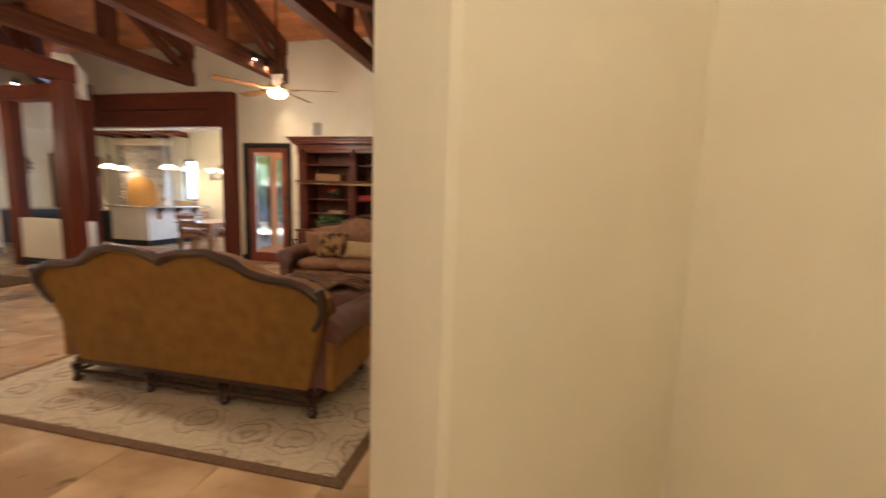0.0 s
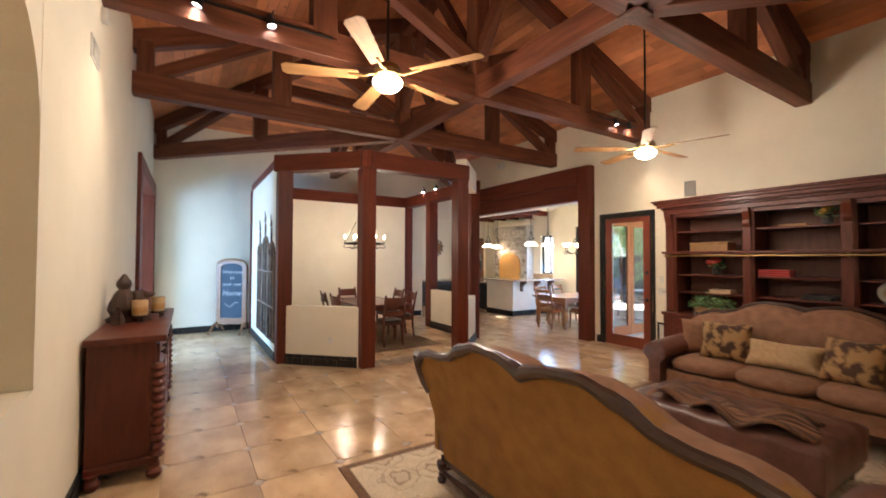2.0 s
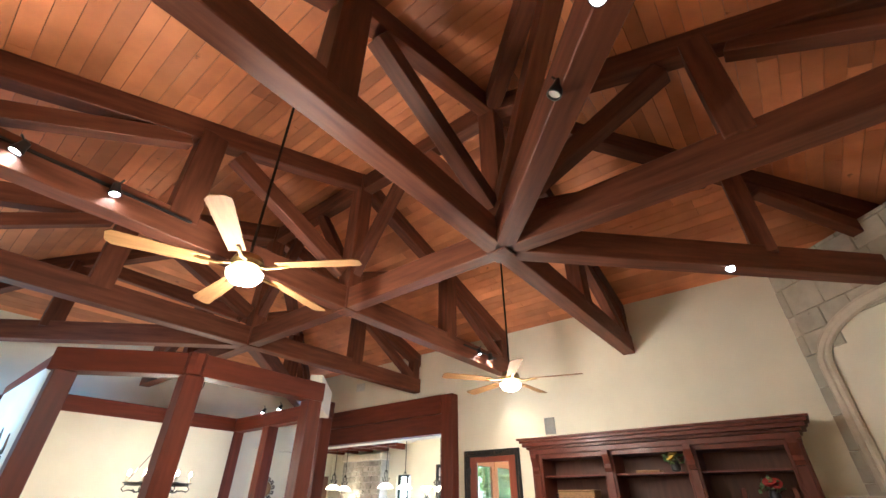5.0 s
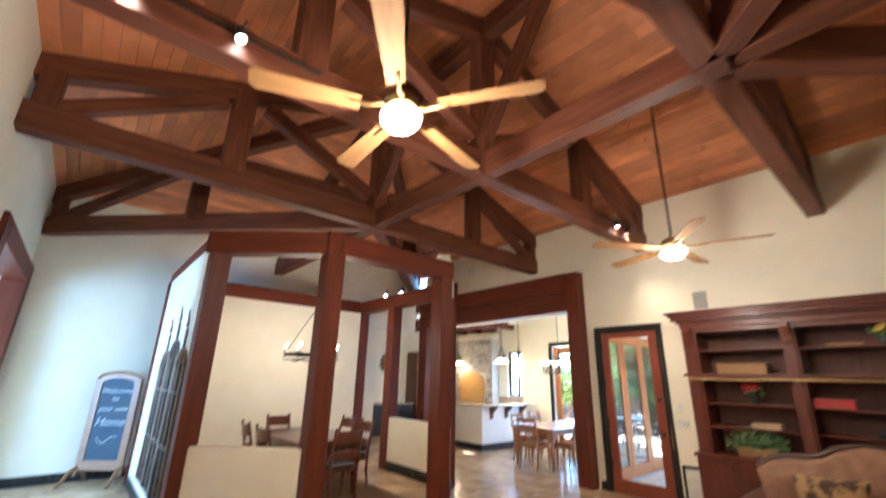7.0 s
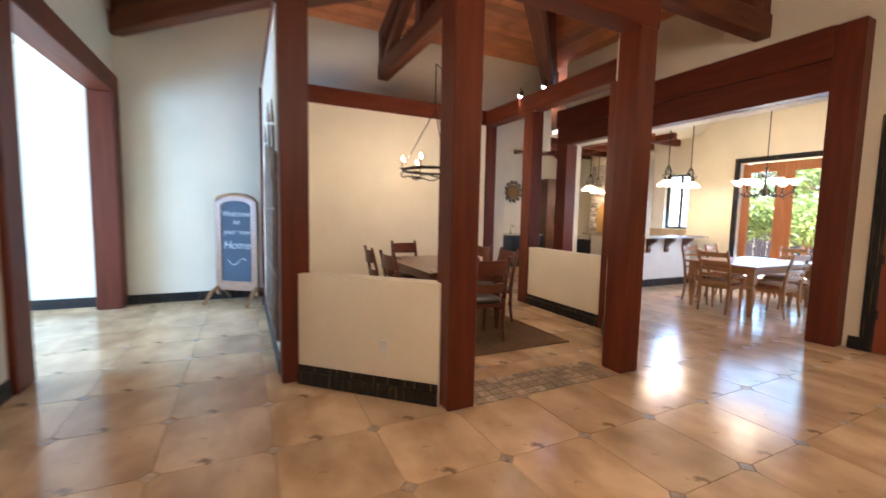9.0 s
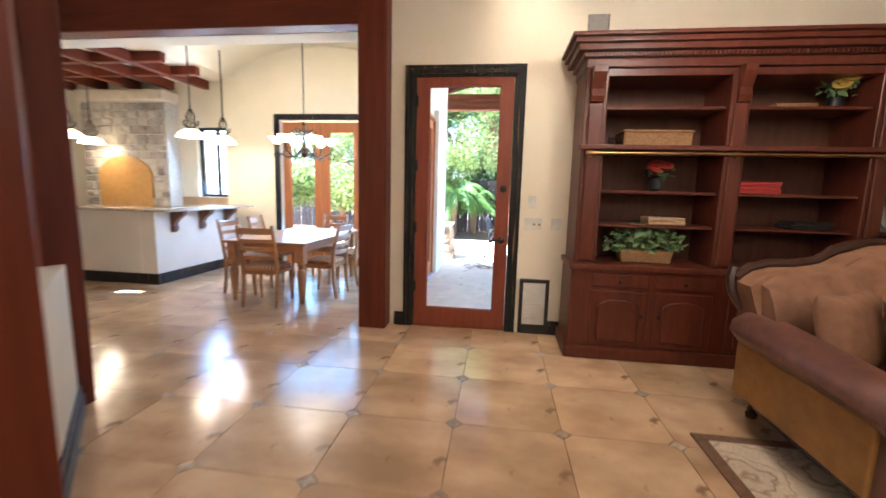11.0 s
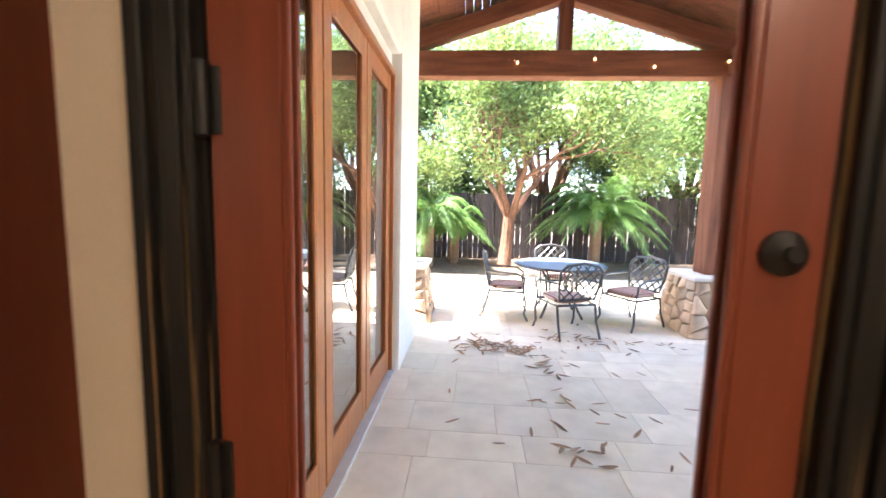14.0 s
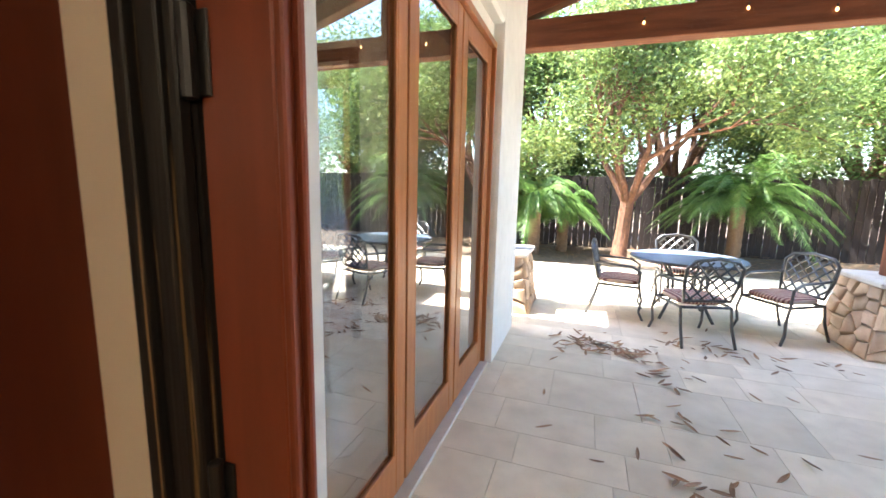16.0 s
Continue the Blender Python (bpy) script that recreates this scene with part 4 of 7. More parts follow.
def shelf_things():
    y = 7.85
    rng = random.Random(11)
    p = thing("potted_plant", "bushy green plant in a grey trough on the shelf", "plant", pose(-3.08, 7.82, 0.842))
    part("planter", prism([(-0.20, 0), (0.20, 0), (0.225, 0.11), (-0.225, 0.11)], -0.08, 0.08, 0.01), WICKER, p)
    part("foliage", leaves(420, (0.33, 0.13, 0.24), 0.032, rng), LEAF, p, at=pose(0, 0, 0.09))

    def flowers(x, z, petals, count, label):
        f = thing("flower_vase", label, "flowers", pose(x, y, z))
        part("vase", lathe([(0.03, 0), (0.055, 0.02), (0.06, 0.07), (0.04, 0.11), (0.05, 0.13)], 14), BLACK, f, smooth=True)
        part("greenery", leaves(50, (0.13, 0.09, 0.16), 0.035, rng), LEAF, f, at=pose(0, 0, 0.10))
        for k in range(count):
            part("bloom", lathe([(0.01, 0), (0.05, 0.02), (0.065, 0.045), (0.035, 0.05), (0.02, 0.035), (0.005, 0.04)], 12), petals, f, smooth=True, at=pose(rng.uniform(-.08, .08), rng.uniform(-.09, 0), 0.15 + rng.uniform(0, .07), rng.uniform(10, 60), 0, rng.uniform(-40, 40)))

    flowers(-3.02, 1.463, REDFLOWER, 3, "red silk flowers in a dark vase on the shelf")
    flowers(-1.72, 2.148, YELLOW, 3, "yellow and red flowers in a dark vase")
    flowers(-0.76, 1.813, REDFLOWER, 3, "red flowers in a dark bowl on the shelf")
    b = box(-0.27, 0.27, -0.13, 0.13, 0, 0.14, 0.012)
    bk = thing("basket", "low rectangular wicker basket on the shelf", "basket", pose(-3.08, y, 1.813))
    part("body", b, WICKER, bk)
    part("rim", box(-0.28, 0.28, -0.14, 0.14, 0.125, 0.15, 0.01), WICKER, bk)
    part("handle", tube([(-0.27, 0, 0.08), (-0.36, 0, 0.10), (-0.36, 0, 0.03), (-0.27, 0, 0.02)], 0.009, 6), IRON, bk)

    def books(x, z, n, m, label, w=0.24):
        t = thing("book_stack", label, "books", pose(x, y, z))
        for k in range(n):
            o = rng.uniform(-0.02, 0.02)
            part("book", box(-w / 2 + o, w / 2 + o, -0.10, 0.10, k * 0.032, k * 0.032 + 0.030, 0.004), m, t)

    books(-2.93, 1.178, 2, PAPER, "two stacked tan books on the shelf", 0.30)
    books(-2.28, 1.463, 3, RED, "red lacquered boxes stacked on the shelf", 0.38)
    books(-1.82, 1.178, 2, BLACK, "two stacked dark books on the shelf", 0.30)
    books(-0.62, 0.842, 3, CERAMIC, "white books stacked on the counter", 0.36)
    books(-2.05, 2.148, 1, WICKER, "flat wicker tray on the shelf", 0.3)
    c = thing("shelf_clock", "small round white clock on the shelf", "clock", pose(-1.17, y, 1.178))
    part("case", lathe([(0.12, -0.03), (0.125, 0.0), (0.12, 0.03)], 24), CERAMIC, c, smooth=True, at=pose(0, 0, 0.135, 90))
    part("face", lathe([(0.07, 0.03), (0.068, 0.036)], 24), PAPER, c, at=pose(0, 0, 0.135, 90))
    part("foot", box(-0.06, 0.06, -0.03, 0.03, 0, 0.03, 0.005), CERAMIC, c)
    v = single("vase", lathe([(0.03, 0), (0.05, 0.04), (0.035, 0.13), (0.02, 0.17), (0.03, 0.19)], 14), CERAMIC, "small white vase on the counter", "vase", pose(-0.38, 7.8, 0.842), smooth=True)


shelf_things()


# ---- ceiling fans ----
def fan(x, y, z, turn, rod, power=12.5):
    f = thing("ceiling_fan", "five-blade oak ceiling fan with a lit bowl light", "ceiling fan", pose(x, y, z), group="ceiling fans")
    part("downrod", tube([(0, 0, 0.22), (0, 0, rod)], 0.013, 8), IRON, f)
    part("canopy", lathe([(0.0, 0), (0.04, 0.0), (0.075, 0.05), (0.075, 0.07)], 16), IRON, f, smooth=True, at=pose(0, 0, rod - 0.05))
    part("motor", lathe([(0.02, 0.24), (0.05, 0.22), (0.11, 0.19), (0.13, 0.14), (0.12, 0.10), (0.08, 0.07), (0.06, 0.06)], 20), BRASS, f, "aged brass motor housing", True)
    part("light_bowl", lathe([(0.0, -0.045), (0.05, -0.04), (0.10, -0.02), (0.135, 0.02), (0.14, 0.055), (0.0, 0.056)], 24, cap=False), MILK, f, "lit frosted glass bowl", True)
    part("finial", lathe([(0.004, -0.07), (0.012, -0.06), (0.01, -0.045)], 8), BRASS, f, smooth=True)
    for k in range(5):
        m = pose(0, 0, 0, 0, 0, turn + 72 * k)
        iron = part("blade_arm", tube([(0.10, 0, 0.12), (0.16, 0.02, 0.10), (0.22, 0, 0.09), (0.36, 0, 0.10)], 0.014, 6), BRASS, f, "scrolled brass blade arm", True, at=m)
        b = prism([(0.27, -0.060), (0.90, -0.082), (0.94, -0.05), (0.94, 0.05), (0.90, 0.082), (0.27, 0.060)], -0.004, 0.004, 0.002)
        bmesh.ops.transform(b, matrix=pose(0, 0, 0.105, 90), verts=b.verts)
        bmesh.ops.transform(b, matrix=pose(0, 0, 0, 11, 0, 0), verts=b.verts)
        part("blade", b, BLADE, f, "oak fan blade", at=m)
    lamp("fan_lamp", "POINT", pose(x, y, z - 0.36), power, WARM, radius=0.12)
    return f


fan(-3.39, 2.48, 3.29, 33.5, EAVE + SLOPE * (2.48 - S) - 3.29, 16.0)
fan(-3.13, 6.17, 3.10, 18, EAVE + SLOPE * (N - 6.17) - 3.10, 7.0)


# ---- track spots on the tie beams ----
def spot(x, y, z, aim, power, lit=True):
    d = (Vector(aim) - Vector((x, y, z))).normalized()
    s = thing("track_spot", "small black track spotlight on the tie beam" + (", lit" if lit else ""), "spotlight", look((x, y, z), aim), group="track spots")
    part("head", lathe([(0.016, 0.07), (0.03, 0.06), (0.034, 0.02), (0.045, -0.03), (0.045, -0.05), (0.038, -0.05), (0.034, -0.035)], 14, cap=False), BLACK, s, smooth=True)
    part("lens", lathe([(0.0, -0.036), (0.036, -0.036), (0.036, -0.03)], 14, cap=False), SPOTLIT if lit else WHITE, s, "lit lens" if lit else "")
    part("stem", tube([(0, 0, 0.05), (0, 0.06, 0.10)], 0.008, 6), BLACK, s)
    if lit:
        lamp("spot_lamp", "SPOT", look(Vector((x, y, z)) + d * 0.06, aim), power * 0.14, (1.0, 0.70, 0.40), cone=75, radius=0.03)


for x, y, z, aim, p in ((-4.15, 1.58, 4.10, (-3.4, 2.2, 0), 18), (-4.15, 0.97, 4.10, (-4.2, 0.3, 1.0), 45), (-4.15, 7.0, 4.10, (-3.6, 7.4, 0.5), 34), (-4.15, 7.36, 4.10, (-4.35, 8.1, 1.3), 50),
                        (-0.32, 5.86, 3.95, (-1.0, 3.2, 0), 34), (-0.42, 2.44, 3.92, (-0.25, 1.1, 0.3), 40), (-9.0, 6.03, 3.42, (-8.6, 4.4, 0), 50), (-8.4, 6.03, 3.42, (-8.2, 4.5, 0), 50)):
    spot(x, y, z - 0.10 if z > 3.7 else z, aim, p)
spot(-0.80, 2.82, 3.85, (-2.2, 2.6, 1.0), 0, False)
for x, ya, yb in ((-4.29, 0.6, 2.2), (-4.29, 6.6, 7.6)):
    t = thing("light_track", "black track along the side of the tie beam", "light track", group="light tracks")
    part("rail", box(x + 0.096, x + 0.12, ya, yb, 4.02, 4.04), BLACK, t)


# ---- dresser ----
def dresser():
    x0, x1, y1, h = -5.74, -3.76, 0.76, 1.10
    d = thing("dresser", "dark mahogany dresser with rope-twist corner columns", "dresser")
    y0 = S + 0.03
    part("carcass", box(x0 + 0.05, x1 - 0.05, y0, y1 - 0.03, 0.13, h - 0.05, 0.006), MAHOG, d)
    part("top", box(x0 - 0.02, x1 + 0.02, y0 - 0.01, y1 + 0.04, h - 0.05, h, 0.014, None, 2), MAHOG, d)
    part("apron", box(x0 + 0.02, x1 - 0.02, y0, y1, 0.11, 0.17, 0.01), MAHOG, d)
    for x in (x0 + 0.03, x1 - 0.03):
        prof = []
        for k in range(60):
            z = 0.17 + (h - 0.22 - 0.17) * k / 59
            prof.append((0.04 + 0.010 * math.sin(k * 1.25), z))
        part("column", lathe(prof, 14), MAHOG, d, "rope-twist mahogany column", True, at=pose(x, y1 - 0.01, 0))
        for y in (y0 + 0.05, y1 - 0.03):
            part("foot", lathe([(0.03, 0.011), (0.05, 0.03), (0.055, 0.06), (0.035, 0.09), (0.045, 0.12)], 14), MAHOG, d, "turned bun foot", True, at=pose(x, y, 0))
    n = 3
    for i in range(n):
        a = x0 + 0.11 + (x1 - x0 - 0.22) / n * i
        e = a + (x1 - x0 - 0.22) / n - 0.02
        dr = part("drawer", box(a, e, y1 - 0.035, y1 - 0.01, h - 0.27, h - 0.09, 0.008), MAHOG, d)
        for u in (0.25, 0.75):
            part("knob", lathe([(0.012, 0), (0.010, 0.014), (0.026, 0.024), (0.028, 0.032), (0.014, 0.042), (0.004, 0.044)], 12), FIGURE, dr, "turned dark wooden knob", True, pose(a + (e - a) * u, y1 - 0.01, h - 0.18, -90))
        door = part("door", box(a, e, y1 - 0.035, y1 - 0.01, 0.19, h - 0.29, 0.008), MAHOG, d)
        part("raised_panel", box(a + 0.08, e - 0.08, y1 - 0.02, y1 + 0.006, 0.27, h - 0.37, 0.018), MAHOG, door)
        part("knob", lathe([(0.008, 0), (0.006, 0.012), (0.016, 0.02), (0.003, 0.033)], 10), BRASS, door, "brass knob", True, pose(a + 0.04, y1 - 0.01, 0.5, -90))


dresser()
def figurine():
    """A carved seated figure with a crest and a lower figure leaning at its side."""
    rng = random.Random(3)
    body = [(0.125, 0), (0.13, 0.03), (0.10, 0.06), (0.125, 0.11), (0.115, 0.17), (0.09, 0.23), (0.065, 0.27), (0.045, 0.30), (0.062, 0.335), (0.058, 0.37), (0.030, 0.41), (0.008, 0.44)]
    b = lathe(body, 18)
    lathe([(0.07, 0), (0.075, 0.05), (0.05, 0.10), (0.062, 0.15), (0.045, 0.20), (0.05, 0.235), (0.03, 0.27), (0.006, 0.285)], 14, b, pose(0.02, 0.15, 0, 8, 0, 0))
    lathe([(0.05, 0), (0.055, 0.04), (0.035, 0.09), (0.04, 0.13), (0.008, 0.16)], 12, b, pose(0.20, -0.02, 0, 0, 6, 0))
    tube([(0, 0.05, 0.24), (0, 0.14, 0.26), (0.01, 0.19, 0.23), (0.0, 0.23, 0.25)], 0.035, 8, b, False, (1.1, 0.9, 0.8, 0.5))
    for q in b.verts:
        if q.co.z > 0.01:
            q.co.x, q.co.y = q.co.x * rng.uniform(0.85, 1.1), q.co.y * rng.uniform(0.86, 1.06)
    return b


single("figurine", figurine(), FIGURE, "carved dark seated figurine on the dresser", "figurine", pose(-4.72, 0.43, 1.101), smooth=True, sharp=40)
for x, r in ((-4.62, 0.062), (-4.92, 0.06)):
    j = thing("candle_jar", "cream and amber candle jar on a dark footed stand", "candle", pose(x, 0.56 + (-4.62 - x) * 0.4, 1.101), group="candle jars")
    part("jar", lathe([(r * 0.85, 0.055), (r, 0.075), (r * 1.02, 0.185), (r * 0.96, 0.20)], 18), CREAM, j, smooth=True)
    part("candle", lathe([(r * 0.99, 0.085), (r * 1.015, 0.09), (r * 1.025, 0.135), (r * 0.99, 0.14)], 18), AMBER, j, "amber wax band", True)
    part("stand", lathe([(r * 0.8, 0.042), (r * 1.05, 0.048), (r * 1.08, 0.06), (r * 0.9, 0.062)], 18), IRON, j, smooth=True)
    for k in range(3):
        a = 2.0944 * k + 0.4
        part("foot", tube([(r * 0.9 * math.cos(a), r * 0.9 * math.sin(a), 0.05), (r * 1.1 * math.cos(a), r * 1.1 * math.sin(a), 0.02), (r * 1.0 * math.cos(a), r * math.sin(a), 0.006)], 0.010, 6), IRON, j, smooth=True)
cd = thing("card_holder", "small white card stand on the dresser", "card", pose(-4.80, 0.55, 1.101, 0, 0, -70))
part("card", box(-0.06, 0.06, -0.004, 0.004, 0.004, 0.11, 0.001), CERAMIC, cd, at=pose(0, 0, 0, -8))
part("foot", box(-0.05, 0.05, -0.02, 0.03, 0, 0.006), CERAMIC, cd)


# ---- chalkboard easel ----
def text_mesh(body, size, m, parent, at, name="lettering", shear=0.25):
    cu = bpy.data.curves.new("text", "FONT")
    cu.body, cu.size, cu.align_x, cu.shear, cu.extrude, cu.resolution_u = body, size, "CENTER", shear, 0.0012, 3
    tmp = new("text", cu)
    me = bpy.data.meshes.new_from_object(tmp.evaluated_get(bpy.context.evaluated_depsgraph_get()))
    bpy.data.objects.remove(tmp)
    me.materials.append(m)
    ob = new(name, me)
    ob.parent, ob.matrix_basis = parent, at
    return ob


def easel():
    e = thing("chalkboard_easel", "arched chalkboard in an oak easel with chalk lettering", "chalkboard", pose(-10.26, 1.79, 0.0105, 0, 0, 56))
    w, h = 0.60, 1.30
    tilt = pose(0, 0, 0.28, 0, 0, 0)
    out = [(x - w / 2, z) for x, z in arch(w, h - 0.04, 0.10)]
    inn = [(x * 0.82, 0.06 + z * 0.90) for x, z in out]
    b = bmesh.new()
    lo, hi = [[b.verts.new((x, y, z)) for x, z in out] for y in (-0.03, 0.02)]
    li, hi2 = [[b.verts.new((x, y, z)) for x, z in inn] for y in (-0.03, 0.02)]
    k = len(out)
    for i in range(k):
        j = (i + 1) % k
        b.faces.new((lo[i], lo[j], li[j], li[i])), b.faces.new((hi[i], hi2[i], hi2[j], hi[j]))
        b.faces.new((lo[i], hi[i], hi[j], lo[j])), b.faces.new((li[i], li[j], hi2[j], hi2[i]))
    part("frame", b, OAK, e, at=tilt)
    part("top_moulding", tube([(x * 1.04, -0.02, z + 0.015) for x, z in out[2:]], 0.026, 8), OAK, e, smooth=True, at=tilt)
    part("board", prism(inn, -0.012, 0.004), SLATE, e, "dark slate chalkboard", at=tilt)
    for body, z, s in (("Welcome", 1.05, 0.118), ("to", 0.93, 0.12), ("your new", 0.78, 0.112), ("Home", 0.56, 0.175)):
        text_mesh(body, s, CHALK, e, tilt @ pose(0, -0.0145, z, 90))
    swirl = [(-0.15 + 0.3 * i / 20, -0.0145, 0.36 + 0.05 * math.sin(i / 20 * 6.28 + 2.6)) for i in range(21)]
    part("flourish", tube(swirl, 0.006, 6), CHALK, e, at=tilt)
    part("cross_rail", box(-w / 2, w / 2, -0.03, 0.03, 0.20, 0.29, 0.006), OAK, e)
    for sx in (-1, 1):
        part("side_post", box(sx * (w / 2 + 0.02) - 0.025, sx * (w / 2 + 0.02) + 0.025, -0.03, 0.03, 0.12, 1.56, 0.008), OAK, e)
        for sy in (-1, 1):
            leg = [(sx * (w / 2 + 0.02), sy * 0.02, 0.24), (sx * (w / 2 + 0.03), sy * 0.14, 0.19), (sx * (w / 2 + 0.04), sy * 0.24, 0.08), (sx * (w / 2 + 0.05), sy * 0.31, 0.03)]
            part("leg", tube(leg, 0.032, 8, None, False, (1.0, 0.9, 0.7, 0.9)), OAK, e, "curved oak leg", True)


easel()


# ---- arched iron panels on the dining wall ----
def iron_panel(x0, w, top):
    p = thing("wall_panel", "tall arched rusty iron and mirror wall panel", "wall decor", pose(x0, 2.144, 0.0), group="arched wall panels")
    out = arch(w, top - 0.55 - 0.30, 0.22)
    ring = [(x, 0, z + 0.30) for x, z in out]
    part("frame", tube(ring, 0.022, 8, None, True), PANELWOOD, p, smooth=True)
    part("mirror", prism([(x * 0.94 + w * 0.03, z * 0.985 + 0.305) for x, z in out], 0.006, 0.014), MIRROR, p, "dull mirror glass")
    for z in (0.85, 1.45):
        part("cross_bar", box(0.01, w - 0.01, -0.016, 0.01, z, z + 0.025, 0.004), PANELWOOD, p)
    part("middle_bar", box(w / 2 - 0.011, w / 2 + 0.011, -0.018, 0.01, 0.33, top - 0.08, 0.005), PANELWOOD, p)
    fin = [(w / 2, -0.01, top - 0.06), (w / 2 + 0.03, -0.01, top + 0.02), (w / 2 - 0.02, -0.01, top + 0.08), (w / 2 - 0.05, -0.01, top + 0.15)]
    part("finial", tube(fin, 0.012, 7, None, False, (1.5, 1.1, 0.9, 0.5)), PANELWOOD, p, smooth=True)


PANELWOOD = mat("weathered carved wood", (0.24, 0.16, 0.10), (0.12, 0.08, 0.05), 0.6, 12, bump=0.3)
MIRROR = mat("clouded mirror", (0.55, 0.56, 0.52), (0.38, 0.39, 0.36), 0.16, 3, metal=0.92)
for x0, top in ((-8.95, 2.30), (-8.32, 2.42), (-7.69, 2.30)):
    iron_panel(x0, 0.56, top)


# ---- the glazed door and what is round it ----
def panel_door(name, label, at, w, h, m, stile=0.145, top=0.13, foot=0.20, deep=0.045, pane=None):
    d = tagged(new(name), label, "door", kind="structure")
    d.matrix_world = at
    for a, c in ((0, stile), (w - stile, w)):
        part("stile", box(a, c, -deep / 2, deep / 2, 0, h, 0.003), m, d)
    part("top_rail", box(stile, w - stile, -deep / 2 + 0.001, deep / 2 - 0.001, h - top, h, 0.003), m, d)
    part("bottom_rail", box(stile, w - stile, -deep / 2 + 0.001, deep / 2 - 0.001, 0, foot, 0.003), m, d)
    b = bmesh.new()
    for s in (-1, 1):
        y = s * deep * 0.36
        box(stile, stile + 0.014, y - 0.006, y + 0.006, foot, h - top, 0.003, b)
        box(w - stile - 0.014, w - stile, y - 0.006, y + 0.006, foot, h - top, 0.003, b)
        box(stile, w - stile, y - 0.006, y + 0.006, foot, foot + 0.014, 0.003, b)
        box(stile, w - stile, y - 0.006, y + 0.006, h - top - 0.014, h - top, 0.003, b)
    part("glazing_bead", b, m, d)
    p = part("pane", box(stile, w - stile, -0.004, 0.004, foot, h - top), pane or GLASS, d, "clear glass pane")
    p.visible_shadow = False
    return d


DW, DH = DOOR[1] - DOOR[0], 2.49
door = panel_door("door_1", "closed mahogany door with one tall glass pane", pose(DOOR[0], N + 0.0255, 0.014), DW, DH, DOORWOOD, 0.118, 0.075, 0.19)
for z, r in ((1.437, 0.034), (0.93, 0.034)):
    part("rosette" if z < 1.2 else "deadbolt", lathe([(r, 0), (r, 0.008), (r * 0.7, 0.014), (0.012, 0.02), (0.012, 0.045 if z < 1.2 else 0.028)], 16), BLACK, door, "black metal door hardware", True, at=pose(DW - 0.062, -0.0225, z, 90))
part("door_handle", tube([(DW - 0.062, -0.065, 0.93), (DW - 0.10, -0.068, 0.935), (DW - 0.15, -0.066, 0.93), (DW - 0.185, -0.06, 0.915)], 0.011, 8), BLACK, door, "black lever handle", True)
for z in (0.42, 1.03, 1.65, 2.27):
    b = tube([(-0.004, -0.034, z - 0.058), (-0.004, -0.034, z - 0.055), (-0.004, -0.034, z + 0.055), (-0.004, -0.034, z + 0.058)], 0.011, 10, None, False, (0.6, 1, 1, 0.6))
    box(-0.004, 0.022, -0.0265, -0.0225, z - 0.052, z + 0.052, 0.001, b)
    part("hinge", b, BLACK, door, "black metal hinge", True)


def casing(name, x0, x1, h, y, w=0.095):
    b = bmesh.new()
    for k, (o, t) in enumerate(((0, 0.02), (0.018, 0.028), (0.05, 0.020), (0.068, 0.034))):
        nxt = (0.018, 0.05, 0.068, w)[k]
        box(x0 - nxt, x0 - o, y - t, y, 0.012, h + nxt, 0.003, b)
        box(x1 + o, x1 + nxt, y - t, y, 0.012, h + nxt, 0.003, b)
        box(x0 - o, x1 + o, y - t, y, h + o, h + nxt, 0.003, b)
    struct(name, b, BLACKWOOD, "black rubbed wood door casing", "trim")


casing("trim_door", DOOR[0] - 0.012, DOOR[1] + 0.012, 2.515, N)
for y0, y1, xr, m, nm in ((N + 0.001, N + 0.05, 0.004, BLACKWOOD, "black wood door jamb"), (N + 0.051, N + 0.256, 0.074, CERAMIC, "pale outer door jamb")):
    b = box(DOOR[0] - 0.028, DOOR[0] - 0.004, y0, y1, 0.012, 2.52)
    box(DOOR[1] + xr, DOOR[1] + xr + 0.024, y0, y1, 0.012, 2.52, 0, b)
    box(DOOR[0] - 0.004, DOOR[1] + xr, y0, y1, 2.506, 2.52, 0, b)
    struct("trim_jamb", b, m, nm, "trim")
struct("threshold", box(DOOR[0] - 0.004, DOOR[1] + 0.004, N - 0.02, N + 0.25, 0.0, 0.013, 0.003), BRASS, "bronze door threshold", "threshold")


def plate(name, label, x, z, w, h, y=N, rows=1):
    p = thing(name, label, "switch", pose(x, y, z))
    part("cover", box(-w / 2, w / 2, -0.007, 0, -h / 2, h / 2, 0.003), WHITE, p)
    n = max(1, round(w / 0.06))
    for i in range(n):
        cx = -w / 2 + w * (i + 0.5) / n
        part("rocker", box(cx - 0.016, cx + 0.016, -0.011, -0.006, -h * 0.29, h * 0.29, 0.003), WHITE, p)
    return p


plate("light_switch", "white light switch beside the door", -4.04, 1.336, 0.078, 0.122)
pl = thing("audio_plate", "white double outlet plate beside the door", "outlet", pose(-4.02, N, 1.122))
part("cover", box(-0.085, 0.085, -0.007, 0, -0.06, 0.06, 0.003), WHITE, pl)
for x in (0.01, 0.058):
    part("dial", lathe([(0.013, 0), (0.012, 0.008), (0.005, 0.012)], 14), AMBER, pl, smooth=True, at=pose(x, -0.007, -0.005, 90))
plate("light_switch", "white blank plate on the wall", -3.80, 1.124, 0.10, 0.115)
pd = thing("pet_door", "white pet door flap in a black frame", "pet door", pose(-3.975, N, 0.016))
b = box(-0.145, 0.145, -0.03, 0, 0.52, 0.555, 0.004)
